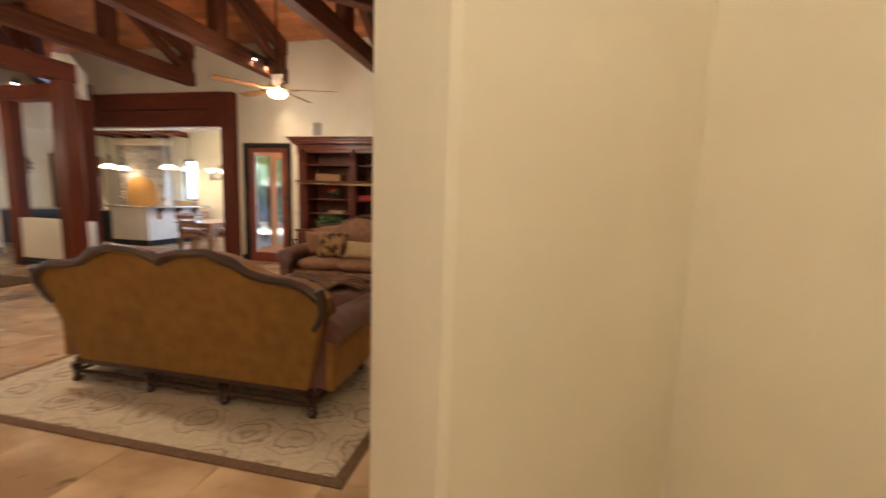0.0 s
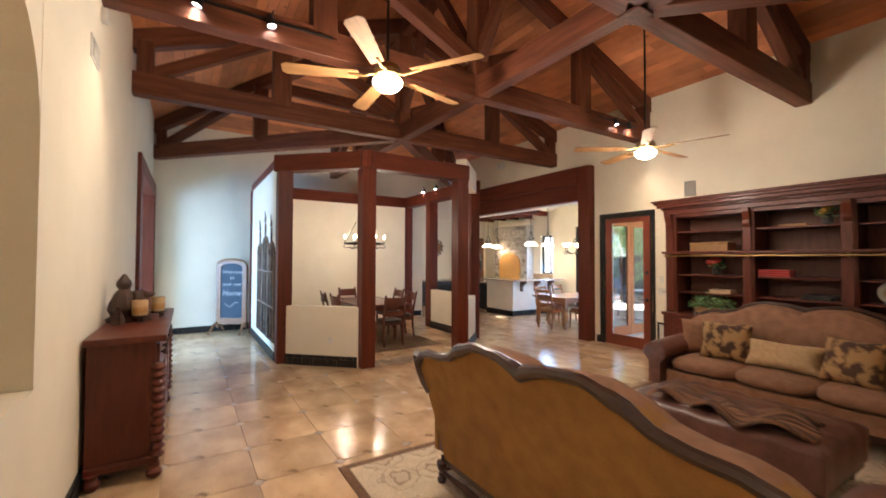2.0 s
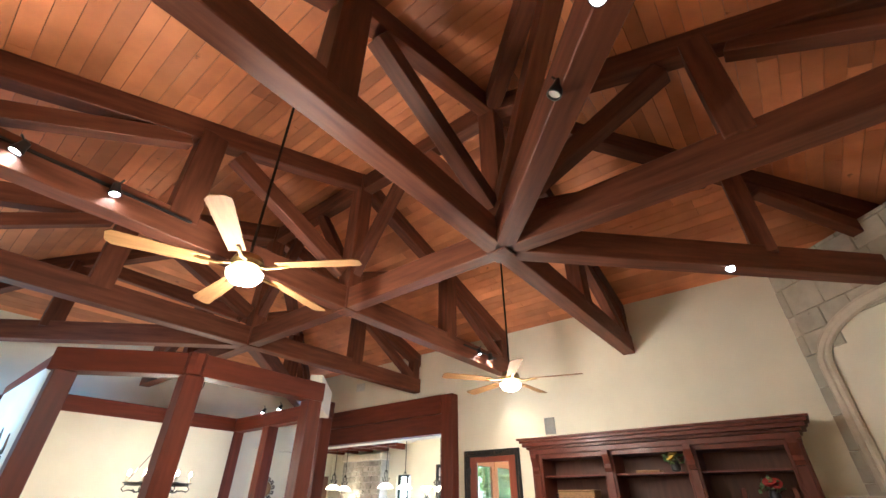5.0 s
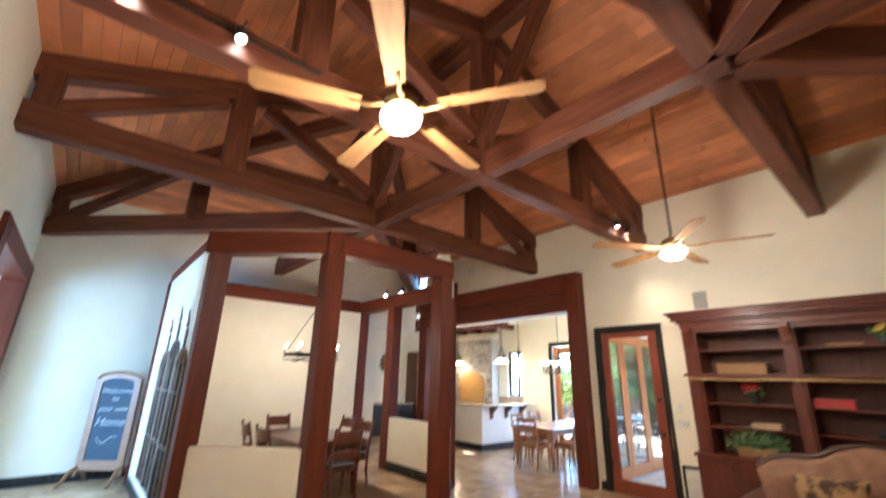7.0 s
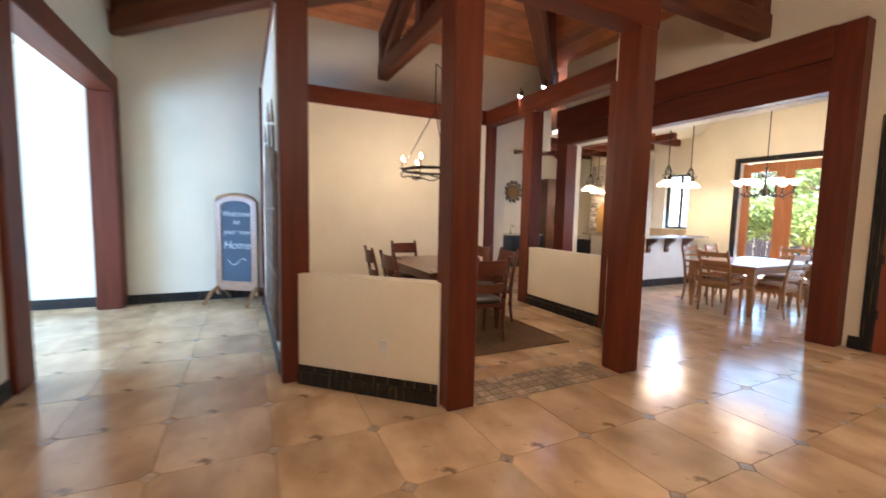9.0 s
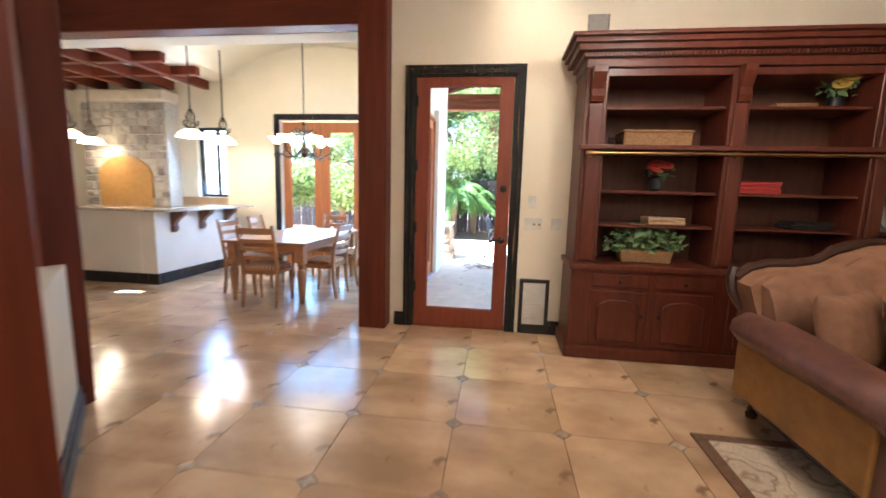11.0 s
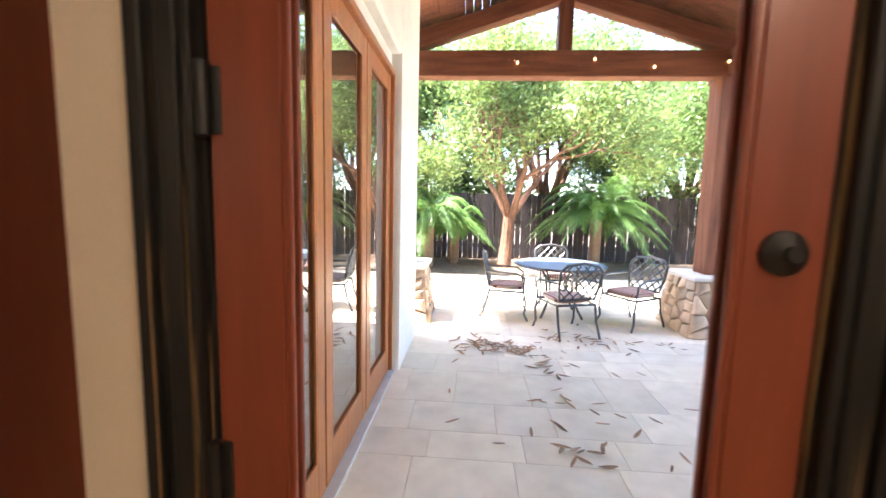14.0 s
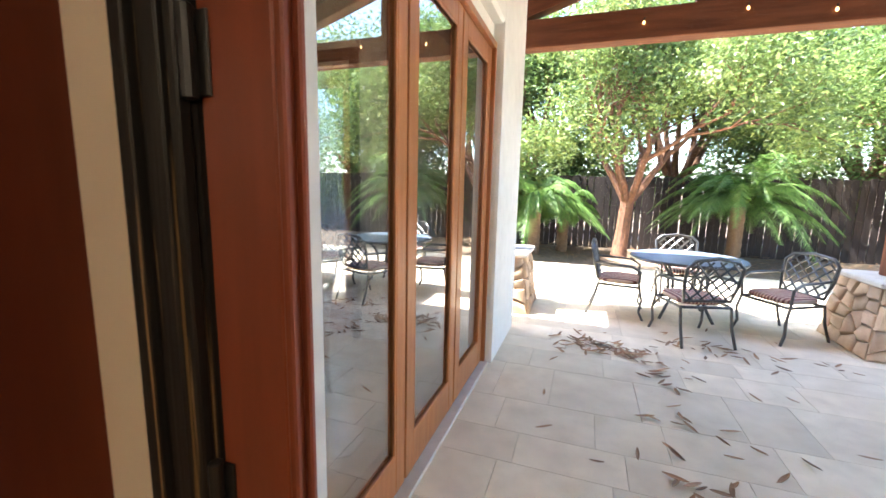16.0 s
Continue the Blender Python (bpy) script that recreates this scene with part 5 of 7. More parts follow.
box(-0.145, -0.11, -0.03, 0, 0.0, 0.52, 0.004, b), box(0.11, 0.145, -0.03, 0, 0, 0.52, 0.004, b), box(-0.11, 0.11, -0.03, 0, 0, 0.09, 0.004, b)
part("frame", b, BLACK, pd)
part("flap", box(-0.11, 0.11, -0.018, -0.002, 0.09, 0.52, 0.004), WHITE, pd, "white plastic flap")
for z in (0.14, 0.28, 0.42):
    part("rib", box(-0.085, 0.085, -0.026, -0.018, z, z + 0.035, 0.006), WHITE, pd)
GRILLE = mat("grey speaker cloth", (0.34, 0.32, 0.29), None, 0.9, 60)
ws = thing("wall_speaker", "square white in-wall speaker", "speaker", pose(-3.54, N, 2.90))
part("grille", box(-0.085, 0.085, -0.012, 0, -0.12, 0.12, 0.004), GRILLE, ws, "grey cloth grille")
part("rim", box(-0.095, 0.095, -0.006, 0, -0.13, 0.13, 0.002), GRILLE, ws)
for x, y, z, rz in ((-8.44, N, 4.22, 0), (-4.05, S, 3.30, 180)):
    v = thing("air_vent", "white slatted air vent on the wall", "vent", pose(x, y, z, 0, 0, rz), group="air vents")
    part("frame", box(-0.15, 0.15, -0.01, 0, -0.09, 0.09, 0.003), WHITE, v)
    for k in range(6):
        part("slat", box(-0.13, 0.13, -0.02, -0.01, -0.07 + k * 0.025, -0.06 + k * 0.025), WHITE, v)
ms = thing("wall_sensor", "small white presence sensor on the wall", "sensor", pose(-4.3, S, 3.72, 0, 0, 180))
part("body", box(-0.04, 0.04, -0.05, 0, -0.06, 0.06, 0.015, None, 2), WHITE, ms, smooth=True)
part("window", box(-0.025, 0.025, -0.056, -0.05, -0.045, 0.0, 0.003), CERAMIC, ms)
o = plate("outlet", "white outlet plate on the low wall", 0, 0, 0.07, 0.115, 0)
o.matrix_world = Matrix.Translation(((A[0] + B[0]) / 2 + 0.12 + 0.061, (A[1] + B[1]) / 2 + 0.12 - 0.061, 0.41)) @ pose(0, 0, 0, 0, 0, 46.7)
tagged(o, category="outlet")
plate("light_switch", "white light switch on the wall", -7.15, 1.28, 0.075, 0.12, S).matrix_world = pose(-7.15, S, 1.28, 0, 0, 180)


# ---- stone fireplace across the north-east corner ----
def fireplace():
    f = thing("fireplace", "tall limestone corner fireplace with arched niche and cast mantel", "fireplace", pose(0.95, 7.23, 0.0105, 0, 0, -45))
    # local x along the face, y into the corner
    w = 1.62
    part("core", box(-w, w, 0.06, 0.5, 0, 4.6), CAST, f)
    rng = random.Random(4)
    shared = {}
    z = 0.0
    while z < 4.55:
        h = rng.choice((0.26, 0.32, 0.38))
        h = min(h, 4.6 - z)
        x = -w
        while x < w - 0.02:
            l = min(rng.choice((0.36, 0.46, 0.58)), w - x)
            inside = 1.92 < z + h / 2 < 3.2 + 0.55 * math.sqrt(max(0.0, 1 - ((x + l / 2) / 1.02) ** 2)) and abs(x + l / 2) < 0.98
            if not inside and not (abs(x + l / 2) < 0.8 and z < 1.5):
                part("stone", box(x + 0.004, x + l - 0.004, rng.uniform(0.0, 0.012), 0.06, z + 0.004, z + h - 0.004, 0.006), STONE, f)
            x += l
        z += h
    ring = [(1.04 * math.cos(a), 3.2 + 0.56 * math.sin(a)) for a in [math.pi * i / 20 for i in range(21)]]
    for r, push in ((1.0, 0.055), (0.93, 0.04)):
        pts = [(1.04 * r, -0.02, 1.90)] + [(x * r, -0.02, 3.2 + (z - 3.2) * r) for x, z in ring] + [(-1.04 * r, -0.02, 1.90)]
        part("niche_moulding", tube(pts, push, 8), CAST, f, "cast stone arch moulding", True)
    part("niche_panel", prism([(0.98, 1.90)] + [(x * 0.95, z - 0.03) for x, z in ring] + [(-0.98, 1.90)], 0.02, 0.058), PLASTER, f, "cream plaster panel in the arch")
    part("mantel", box(-1.24, 1.24, -0.40, 0.0, 1.80, 1.86, 0.02, None, 3), CAST, f, "cast stone mantel shelf")
    part("mantel_cove", box(-1.18, 1.18, -0.34, 0.0, 1.73, 1.80, 0.03, None, 3), CAST, f)
    part("frieze", box(-1.08, 1.08, -0.22, 0.0, 1.45, 1.73, 0.012, None, 2), CAST, f, "plain cast stone frieze")
    part("frieze_moulding", box(-1.13, 1.13, -0.27, 0.0, 1.39, 1.45, 0.018, None, 2), CAST, f)
    for sx in (-1, 1):
        # S-shaped scroll legs on plinths
        leg = [(0, 0.40), (-0.16, 0.40), (-0.20, 0.48), (-0.15, 0.56), (-0.10, 0.66), (-0.11, 0.80), (-0.19, 0.94), (-0.27, 1.05), (-0.30, 1.18), (-0.26, 1.30), (-0.17, 1.35), (-0.16, 1.39), (0, 1.39)]
        part("mantel_leg", prism(leg, -0.12, 0.12, 0.015), CAST, f, "carved cast stone scroll leg", at=Matrix.Translation((sx * 0.95, 0, 0)) @ pose(0, 0, 0, 0, 0, 90))
        part("scroll", lathe([(0.0, -0.135), (0.055, -0.135), (0.075, -0.12), (0.075, 0.12), (0.055, 0.135), (0.0, 0.135)], 16, cap=False), CAST, f, "", True, at=Matrix.Translation((sx * 0.95, -0.22, 1.20)) @ pose(0, 0, 0, 0, 90, 0))
        part("leg_plinth", box(sx * 0.95 - 0.16, sx * 0.95 + 0.16, -0.24, 0.0, 0.20, 0.40, 0.012), CAST, f)
    part("firebox", box(-0.70, 0.70, 0.02, 0.058, 0.2, 1.30), BLACK, f, "black firebox opening")
    part("hearth", box(-1.36, 1.36, -0.56, 0.0, 0, 0.10, 0.02, None, 2), CAST, f, "cast stone hearth")
    part("hearth_step", box(-1.30, 1.30, -0.50, 0.0, 0.10, 0.20, 0.02, None, 2), CAST, f)


fireplace()


# ---- dining room ----
CHERRY = mat("dark cherry", (0.155, 0.042, 0.018), (0.085, 0.021, 0.010), 0.28, 4, (1, 7, 7), coat=0.35)
HONEY = mat("honey oak", (0.40, 0.185, 0.062), (0.29, 0.125, 0.038), 0.30, 4, (1, 7, 7), coat=0.35)
HIDE = mat("black leather", (0.022, 0.018, 0.016), None, 0.4, 15, bump=0.2)
COUNTER = mat("granite counter", (0.50, 0.44, 0.36), (0.22, 0.18, 0.14), 0.12, 28, soft=(0.35, 0.6))
BLACKCAB = mat("black cabinet paint", (0.022, 0.024, 0.028), (0.014, 0.015, 0.018), 0.4, 6)
BARWHITE = mat("pale bar front", (0.76, 0.72, 0.64), (0.70, 0.66, 0.58), 0.6, 3)
KITCHWOOD = mat("brown kitchen cabinet", (0.17, 0.075, 0.035), (0.11, 0.045, 0.02), 0.4, 4, (6, 6, 1))
STEEL = mat("brushed steel", (0.45, 0.45, 0.45), (0.36, 0.36, 0.36), 0.25, 6, (1, 1, 20), metal=1.0)
FIELD = mat("mixed fieldstone", (0.44, 0.39, 0.33), (0.27, 0.23, 0.20), 0.85, 6, bump=0.5, vary=0.30)
MORTAR = mat("pale mortar", (0.50, 0.46, 0.40), None, 0.95, 20, bump=0.4)
SHADE = mat("lit amber glass shade", (0.85, 0.70, 0.45), None, 0.35, 6, emit=(1.0, 0.72, 0.36, 1.1))


def stripe_mat(name, c1, c2, c3, axis=0, scale=9.0):
    m = mat(name, c1, c2, 0.85, 30, fine=0.3)
    n, li = m.node_tree.nodes, m.node_tree.links
    tc, wv, rp = n.new("ShaderNodeTexCoord"), n.new("ShaderNodeTexWave"), n.new("ShaderNodeValToRGB")
    wv.inputs["Scale"].default_value = scale
    wv.bands_direction = "XYZ"[axis]
    li.new(tc.outputs["Object"], wv.inputs["Vector"])
    e = rp.color_ramp.elements
    rp.color_ramp.interpolation = "CONSTANT"
    e[0].color, e[1].color = (*c1, 1), (*c2, 1)
    e[0].position, e[1].position = 0.0, 0.40
    k = e.new(0.72)
    k.color = (*c3, 1)
    li.new(wv.outputs["Fac"], rp.inputs[0])
    li.new(rp.outputs[0], n["Principled BSDF"].inputs["Base Color"])
    return m


STRIPE = stripe_mat("striped seat fabric", (0.46, 0.35, 0.20), (0.36, 0.24, 0.12), (0.28, 0.07, 0.04), 0, 8)
OUTSTRIPE = stripe_mat("striped outdoor fabric", (0.42, 0.30, 0.22), (0.25, 0.06, 0.05), (0.12, 0.06, 0.05), 0, 9)
rug("dining_rug", -9.9, -6.79, 3.22, 5.22, DINRUG, "flat brown rug under the dining table")


def turned_leg(h, r):
    return lathe([(r * 0.45, 0), (r * 0.6, 0.02), (r * 0.5, 0.05), (r * 0.75, h * 0.25), (r * 1.0, h * 0.55), (r * 0.95, h * 0.63), (r * 0.55, h * 0.68), (r * 0.85, h * 0.71),
                  (r * 0.55, h * 0.74), (r * 0.9, h * 0.78), (r * 0.9, h * 0.80)], 14)


def table(name, label, at, w, d, m, h=0.76):
    t = thing(name, label, "table", at)
    part("tabletop", box(-w / 2, w / 2, -d / 2, d / 2, h - 0.035, h, 0.012, None, 3), m, t, smooth=True)
    b = bmesh.new()
    for s in (-1, 1):
        box(-w / 2 + 0.12, w / 2 - 0.12, s * (d / 2 - 0.10) - 0.012, s * (d / 2 - 0.10) + 0.012, h - 0.135, h - 0.035, 0.003, b)
        box(s * (w / 2 - 0.10) - 0.012, s * (w / 2 - 0.10) + 0.012, -d / 2 + 0.12, d / 2 - 0.12, h - 0.135, h - 0.035, 0.003, b)
    part("apron", b, m, t)
    for x in (-1, 1):
        for y in (-1, 1):
            lg = turned_leg(h - 0.12, 0.055)
            box(-0.05, 0.05, -0.05, 0.05, (h - 0.12) * 0.80, h - 0.036, 0.004, lg)
            part("leg", lg, m, t, smooth=True, at=pose(x * (w / 2 - 0.10), y * (d / 2 - 0.10), 0))
    return t


def chair(name, label, at, m, seat_m, slats, group, top_h=0.11):
    """A dining chair that faces +y, its seat's middle at the origin."""
    c = thing(name, label, "chair", at, group)
    part("seat", bulge(0.45, 0.43, 0.085), seat_m, c, smooth=True, at=pose(0, 0, 0.46))
    part("seat_frame", box(-0.22, 0.22, -0.20, 0.20, 0.385, 0.44, 0.01), m, c)
    for s in (-1, 1):
        back = [(s * 0.20, -0.24, 0.0), (s * 0.20, -0.205, 0.22), (s * 0.205, -0.20, 0.44), (s * 0.205, -0.235, 0.70), (s * 0.20, -0.30, 0.97)]
        part("back_post", tube(back, 0.023, 6, None, False, (0.8, 1, 1.15, 1, 0.85)), m, c, smooth=True)
        front = [(s * 0.20, 0.20, 0.0), (s * 0.20, 0.185, 0.20), (s * 0.20, 0.18, 0.43)]
        part("front_leg", tube(front, 0.024, 8, None, False, (0.7, 0.85, 1.1)), m, c, smooth=True)
    for k in range(slats):
        z0 = 0.97 - (k + 1) * (0.40 / slats)
        hgt = top_h if k == 0 else top_h * 0.62
        b = bmesh.new()
        n = 8
        rows = []
        for i in range(n + 1):
            u = i / n * 2 - 1
            yy = -0.225 - 0.07 * ((z0 + hgt / 2 - 0.66) / 0.31) - 0.035 * (1 - u * u)
            rows.append([b.verts.new((u * 0.195, yy + dy, z0 + dz)) for dy, dz in ((0, 0), (0, hgt), (-0.02, hgt), (-0.02, 0))])
        for p, q in zip(rows, rows[1:]):
            for j in range(4):
                b.faces.new((p[j], q[j], q[(j + 1) % 4], p[(j + 1) % 4]))
        b.faces.new(rows[0]), b.faces.new(rows[-1])
        part("back_slat", b, m, c)
    return c


table("dining_table", "dark cherry rectangular dining table with turned legs", pose(-8.3, 4.27, 0.024), 1.75, 1.08, CHERRY)
first = chair("dining_chair", "dark cherry dining chair with a black leather seat", pose(-7.30, 4.30, 0.024, 0, 0, 90), CHERRY, HIDE, 2, "chairs round the dining table", 0.16)
for x, y, rz in ((-7.95, 4.86, 178), (-8.66, 4.90, 183), (-7.9, 3.68, 4), (-8.58, 3.66, -3), (-9.32, 4.25, -88)):
    copy_thing(first, pose(x, y, 0.024, 0, 0, rz))


def ring_chandelier(x, y, z):
    c = thing("chandelier", "iron ring chandelier with lit candle lamps", "chandelier", pose(x, y, z))
    n = 30
    part("ring", tube([(0.42 * math.cos(6.2832 * i / n), 0.42 * math.sin(6.2832 * i / n), 0) for i in range(n)], 0.016, 7, None, True), IRON, c, smooth=True)
    part("band", lathe([(0.43, -0.018), (0.436, 0.0), (0.43, 0.018)], 30, cap=False), IRON, c)
    part("lower_ring", tube([(0.30 * math.cos(6.2832 * i / n), 0.30 * math.sin(6.2832 * i / n), -0.09 + 0.02 * math.sin(i * 6.2832 * 6 / n)) for i in range(n)], 0.009, 6, None, True), IRON, c, smooth=True)
    for k in range(6):
        a = 6.2832 * k / 6 + 0.2
        cx, cy = 0.42 * math.cos(a), 0.42 * math.sin(a)
        cn = part("candle", lathe([(0.022, 0.02), (0.022, 0.11), (0.016, 0.115)], 10), CREAMWAX, c, "cream candle sleeve", True, at=pose(cx, cy, 0))
        part("bulb", lathe([(0.008, 0.11), (0.020, 0.13), (0.017, 0.155), (0.004, 0.185)], 10), BULB, cn, "lit candle bulb", True)
        part("drip_pan", lathe([(0.01, 0.008), (0.045, 0.015), (0.05, 0.025), (0.02, 0.022)], 12), IRON, c, smooth=True, at=pose(cx, cy, 0))
        sc = [(0.42 * math.cos(a) * f, 0.42 * math.sin(a) * f, zz) for f, zz in ((1, -0.02), (1.08, -0.06), (1.0, -0.10), (0.85, -0.08), (0.72, -0.09))]
        part("scroll", tube(sc, 0.008, 6), IRON, c, smooth=True)
        if k % 2 == 0:
            part("chain", tube([(cx, cy, 0.02), (cx * 0.5, cy * 0.5, 0.42), (0.0, 0.0, 0.80)], 0.006, 5), IRON, c)
            lamp("candle_lamp", "POINT", Matrix.Translation((x + cx, y + cy, z + 0.22)), 2.4, WARM, radius=0.03)
    part("hanging_chain", tube([(0, 0, 0.80), (0, 0, 1.40)], 0.008, 6), IRON, c)
    part("swag_chain", tube([(0, 0, 1.40), (0.2, 0.05, 1.25), (0.45, 0.05, 1.42), (0.55, 0.02, 1.85)], 0.008, 6), IRON, c)
    return c


CREAMWAX = mat("cream wax", (0.70, 0.60, 0.42), None, 0.5, 10)
ring_chandelier(-8.42, 4.22, 2.02)

# stone border set into the floor between the dining posts
border = struct("floor_border", box(-6.27, -5.86, 3.44, 4.93, 0.002, 0.0105), GROUT, "band of small tumbled stones set in the floor", "floor")

# ---- breakfast room ----
table("breakfast_table", "honey oak farmhouse table with turned legs", pose(-7.12, 9.45, 0.0105), 1.08, 1.88, HONEY)
first = chair("breakfast_chair", "honey oak ladder-back chair with a striped seat", pose(-7.10, 8.60, 0.0105, 0, 0, 4), HONEY, STRIPE, 4, "chairs round the breakfast table", 0.07)
for x, y, rz in ((-6.62, 9.15, 88), (-6.60, 9.85, 93), (-7.66, 9.08, -90), (-7.70, 9.80, -84), (-7.12, 10.45, 180)):
    copy_thing(first, pose(x, y, 0.0105, 0, 0, rz))


def bell_chandelier(x, y, z):
    c = thing("chandelier", "wrought iron chandelier with upturned amber glass shades", "chandelier", pose(x, y, z))
    part("stem", lathe([(0.01, -0.02), (0.03, 0.0), (0.045, 0.04), (0.02, 0.09), (0.028, 0.15), (0.014, 0.2), (0.014, 0.42), (0.03, 0.45), (0.01, 0.48)], 12), IRON, c, smooth=True)
    part("chain", tube([(0, 0, 0.47), (0, 0, 1.95)], 0.008, 6), IRON, c)
    for k in range(6):
        a = 6.2832 * k / 6 + 0.3
        d = lambda r, zz: (r * math.cos(a), r * math.sin(a), zz)
        part("arm", tube([d(0.03, 0.12), d(0.12, 0.0), d(0.24, -0.02), d(0.36, 0.05), d(0.38, 0.14), d(0.36, 0.17)], 0.011, 7), IRON, c, "scrolled iron arm", True)
        part("scroll", tube([d(0.05, 0.30), d(0.12, 0.38), d(0.17, 0.33), d(0.13, 0.28), d(0.09, 0.31)], 0.009, 6), IRON, c, smooth=True)
        part("lower_scroll", tube([d(0.36, 0.06), d(0.42, 0.02), d(0.40, -0.04), d(0.34, -0.03), d(0.35, 0.01)], 0.008, 6), IRON, c, smooth=True)
        part("shade", lathe([(0.025, 0.16), (0.05, 0.18), (0.075, 0.22), (0.11, 0.25), (0.107, 0.252), (0.07, 0.225), (0.03, 0.19)], 16, cap=False), SHADE, c, "lit amber glass shade", True, at=pose(*d(0.37, 0)))
    lamp("chandelier_lamp", "POINT", pose(x, y, z + 0.42), 3, WARM, radius=0.2)
    return c


bell_chandelier(-7.15, 9.70, 1.86)


def pendant(x, y, z, top):
    p = thing("pendant_lamp", "iron pendant lamp with a wide amber glass shade", "pendant lamp", pose(x, y, z), group="pendant lamps")
    part("shade", lathe([(0.03, 0.12), (0.08, 0.11), (0.15, 0.07), (0.20, 0.0), (0.195, 0.0), (0.145, 0.06), (0.07, 0.10)], 22, cap=False), SHADE, p, "lit amber glass shade", True)
    for k in range(4):
        a = 6.2832 * k / 4
        d = lambda r, zz: (r * math.cos(a), r * math.sin(a), zz)
        part("cage_bar", tube([d(0.02, 0.12), d(0.09, 0.16), d(0.05, 0.22), d(0.07, 0.30), d(0.02, 0.40)], 0.008, 6), IRON, p, smooth=True)
        part("scroll", tube([d(0.03, 0.14), d(0.12, 0.18), d(0.13, 0.23), d(0.09, 0.22)], 0.007, 6), IRON, p, smooth=True)
    part("rod", tube([(0, 0, 0.10), (0, 0, top - z)], 0.009, 6), IRON, p)
    lamp("pendant_lamp_light", "POINT", pose(x, y, z + 0.0), 1.6, WARM, radius=0.08)
    return p


for x, y, top in ((-8.85, 9.62, 3.53), (-8.85, 10.33, 3.53), (-11.0, 9.7, 3.32), (-11.6, 10.6, 3.32)):
    pendant(x, y, 2.10, top)

# ---- bar ----
bar = thing("breakfast_bar", "pale plastered breakfast bar with black baseboard", "bar", pose(0, 0, 0.0105))
part("front", box(-9.30, -9.07, 9.10, 10.85, 0, 1.03, 0.006), BARWHITE, bar)
part("return", box(-10.3, -9.30, 9.10, 9.33, 0, 1.03, 0.006), BARWHITE, bar)
part("baseboard", box(-9.07, -9.045, 9.08, 10.85, 0, 0.15, 0.004), BLACKWOOD, bar, "black baseboard")
part("baseboard", box(-10.3, -9.045, 9.075, 9.10, 0, 0.15, 0.004), BLACKWOOD, bar, "black baseboard")
for y in (9.42, 9.99, 10.58):
    corb = [(0, 0), (0.04, 0.0), (0.07, 0.06), (0.05, 0.12), (0.11, 0.19), (0.20, 0.25), (0.22, 0.31), (0, 0.31)]
    part("corbel", prism(corb, -0.045, 0.045, 0.006), KITCHWOOD, bar, "carved dark wood corbel", at=pose(-9.07, y, 0.715))
single("bar_counter", box(-9.45, -8.74, 8.90, 10.95, 1.041, 1.08, 0.012, None, 2), COUNTER, "granite counter on the breakfast bar", "counter", smooth=True)
single("bar_counter", box(-10.4, -9.455, 8.90, 9.5, 1.041, 1.08, 0.012, None, 2), COUNTER, "granite counter on the bar return", "counter", smooth=True)


# ---- French doors and window ----
for x, nm in ((-8.283, "door_2"), (-7.545, "door_3")):
    panel_door(nm, "orange fir French door with a tall glass pane", pose(x, 11.2, 0.014), 0.728, 2.56, ORANGEWOOD, 0.125, 0.16, 0.26)
casing("trim_french_door", -8.29, -6.81, 2.60, 11.08)
win = tagged(new("window_1"), "black framed kitchen window with two panes", "window", kind="structure")
b = bmesh.new()
for a, c in ((-10.1, -10.05), (-9.765, -9.715), (-9.43, -9.38)):
    box(a, c, 11.38, 11.44, 1.2, 2.5, 0.003, b)
for a, c in ((1.2, 1.25), (2.45, 2.5)):
    box(-10.05, -9.43, 11.382, 11.438, a, c, 0.003, b)
part("window_frame", b, BLACK, win)
for a, c in ((-10.05, -9.765), (-9.715, -9.43)):
    part("pane", box(a, c, 11.405, 11.413, 1.25, 2.45), GLASS, win).visible_shadow = False


# ---- kitchen ----
def cabinet(name, label, x0, x1, y0, y1, z0, z1, m, doors, face="-y", top=None):
    c = thing(name, label, "cabinet", pose(0, 0, 0))
    part("body", box(x0, x1, y0, y1, z0, z1, 0.004), m, c)
    for k in range(doors):
        if face in ("-y", "+y"):
            a, e = x0 + (x1 - x0) * k / doors + 0.012, x0 + (x1 - x0) * (k + 1) / doors - 0.012
            y = y0 if face == "-y" else y1
            s = -1 if face == "-y" else 1
            d = part("door", box(a, e, min(y, y + s * 0.02), max(y, y + s * 0.02), z0 + 0.08, z1 - 0.05, 0.004), m, c)
            part("raised_panel", box(a + 0.06, e - 0.06, min(y + s * 0.018, y + s * 0.03), max(y + s * 0.018, y + s * 0.03), z0 + 0.15, z1 - 0.12, 0.008), m, d)
        else:
            a, e = y0 + (y1 - y0) * k / doors + 0.012, y0 + (y1 - y0) * (k + 1) / doors - 0.012
            d = part("door", box(x1, x1 + 0.02, a, e, z0 + 0.08, z1 - 0.05, 0.004), m, c)
            part("raised_panel", box(x1 + 0.018, x1 + 0.03, a + 0.06, e - 0.06, z0 + 0.15, z1 - 0.12, 0.008), m, d)
    return c


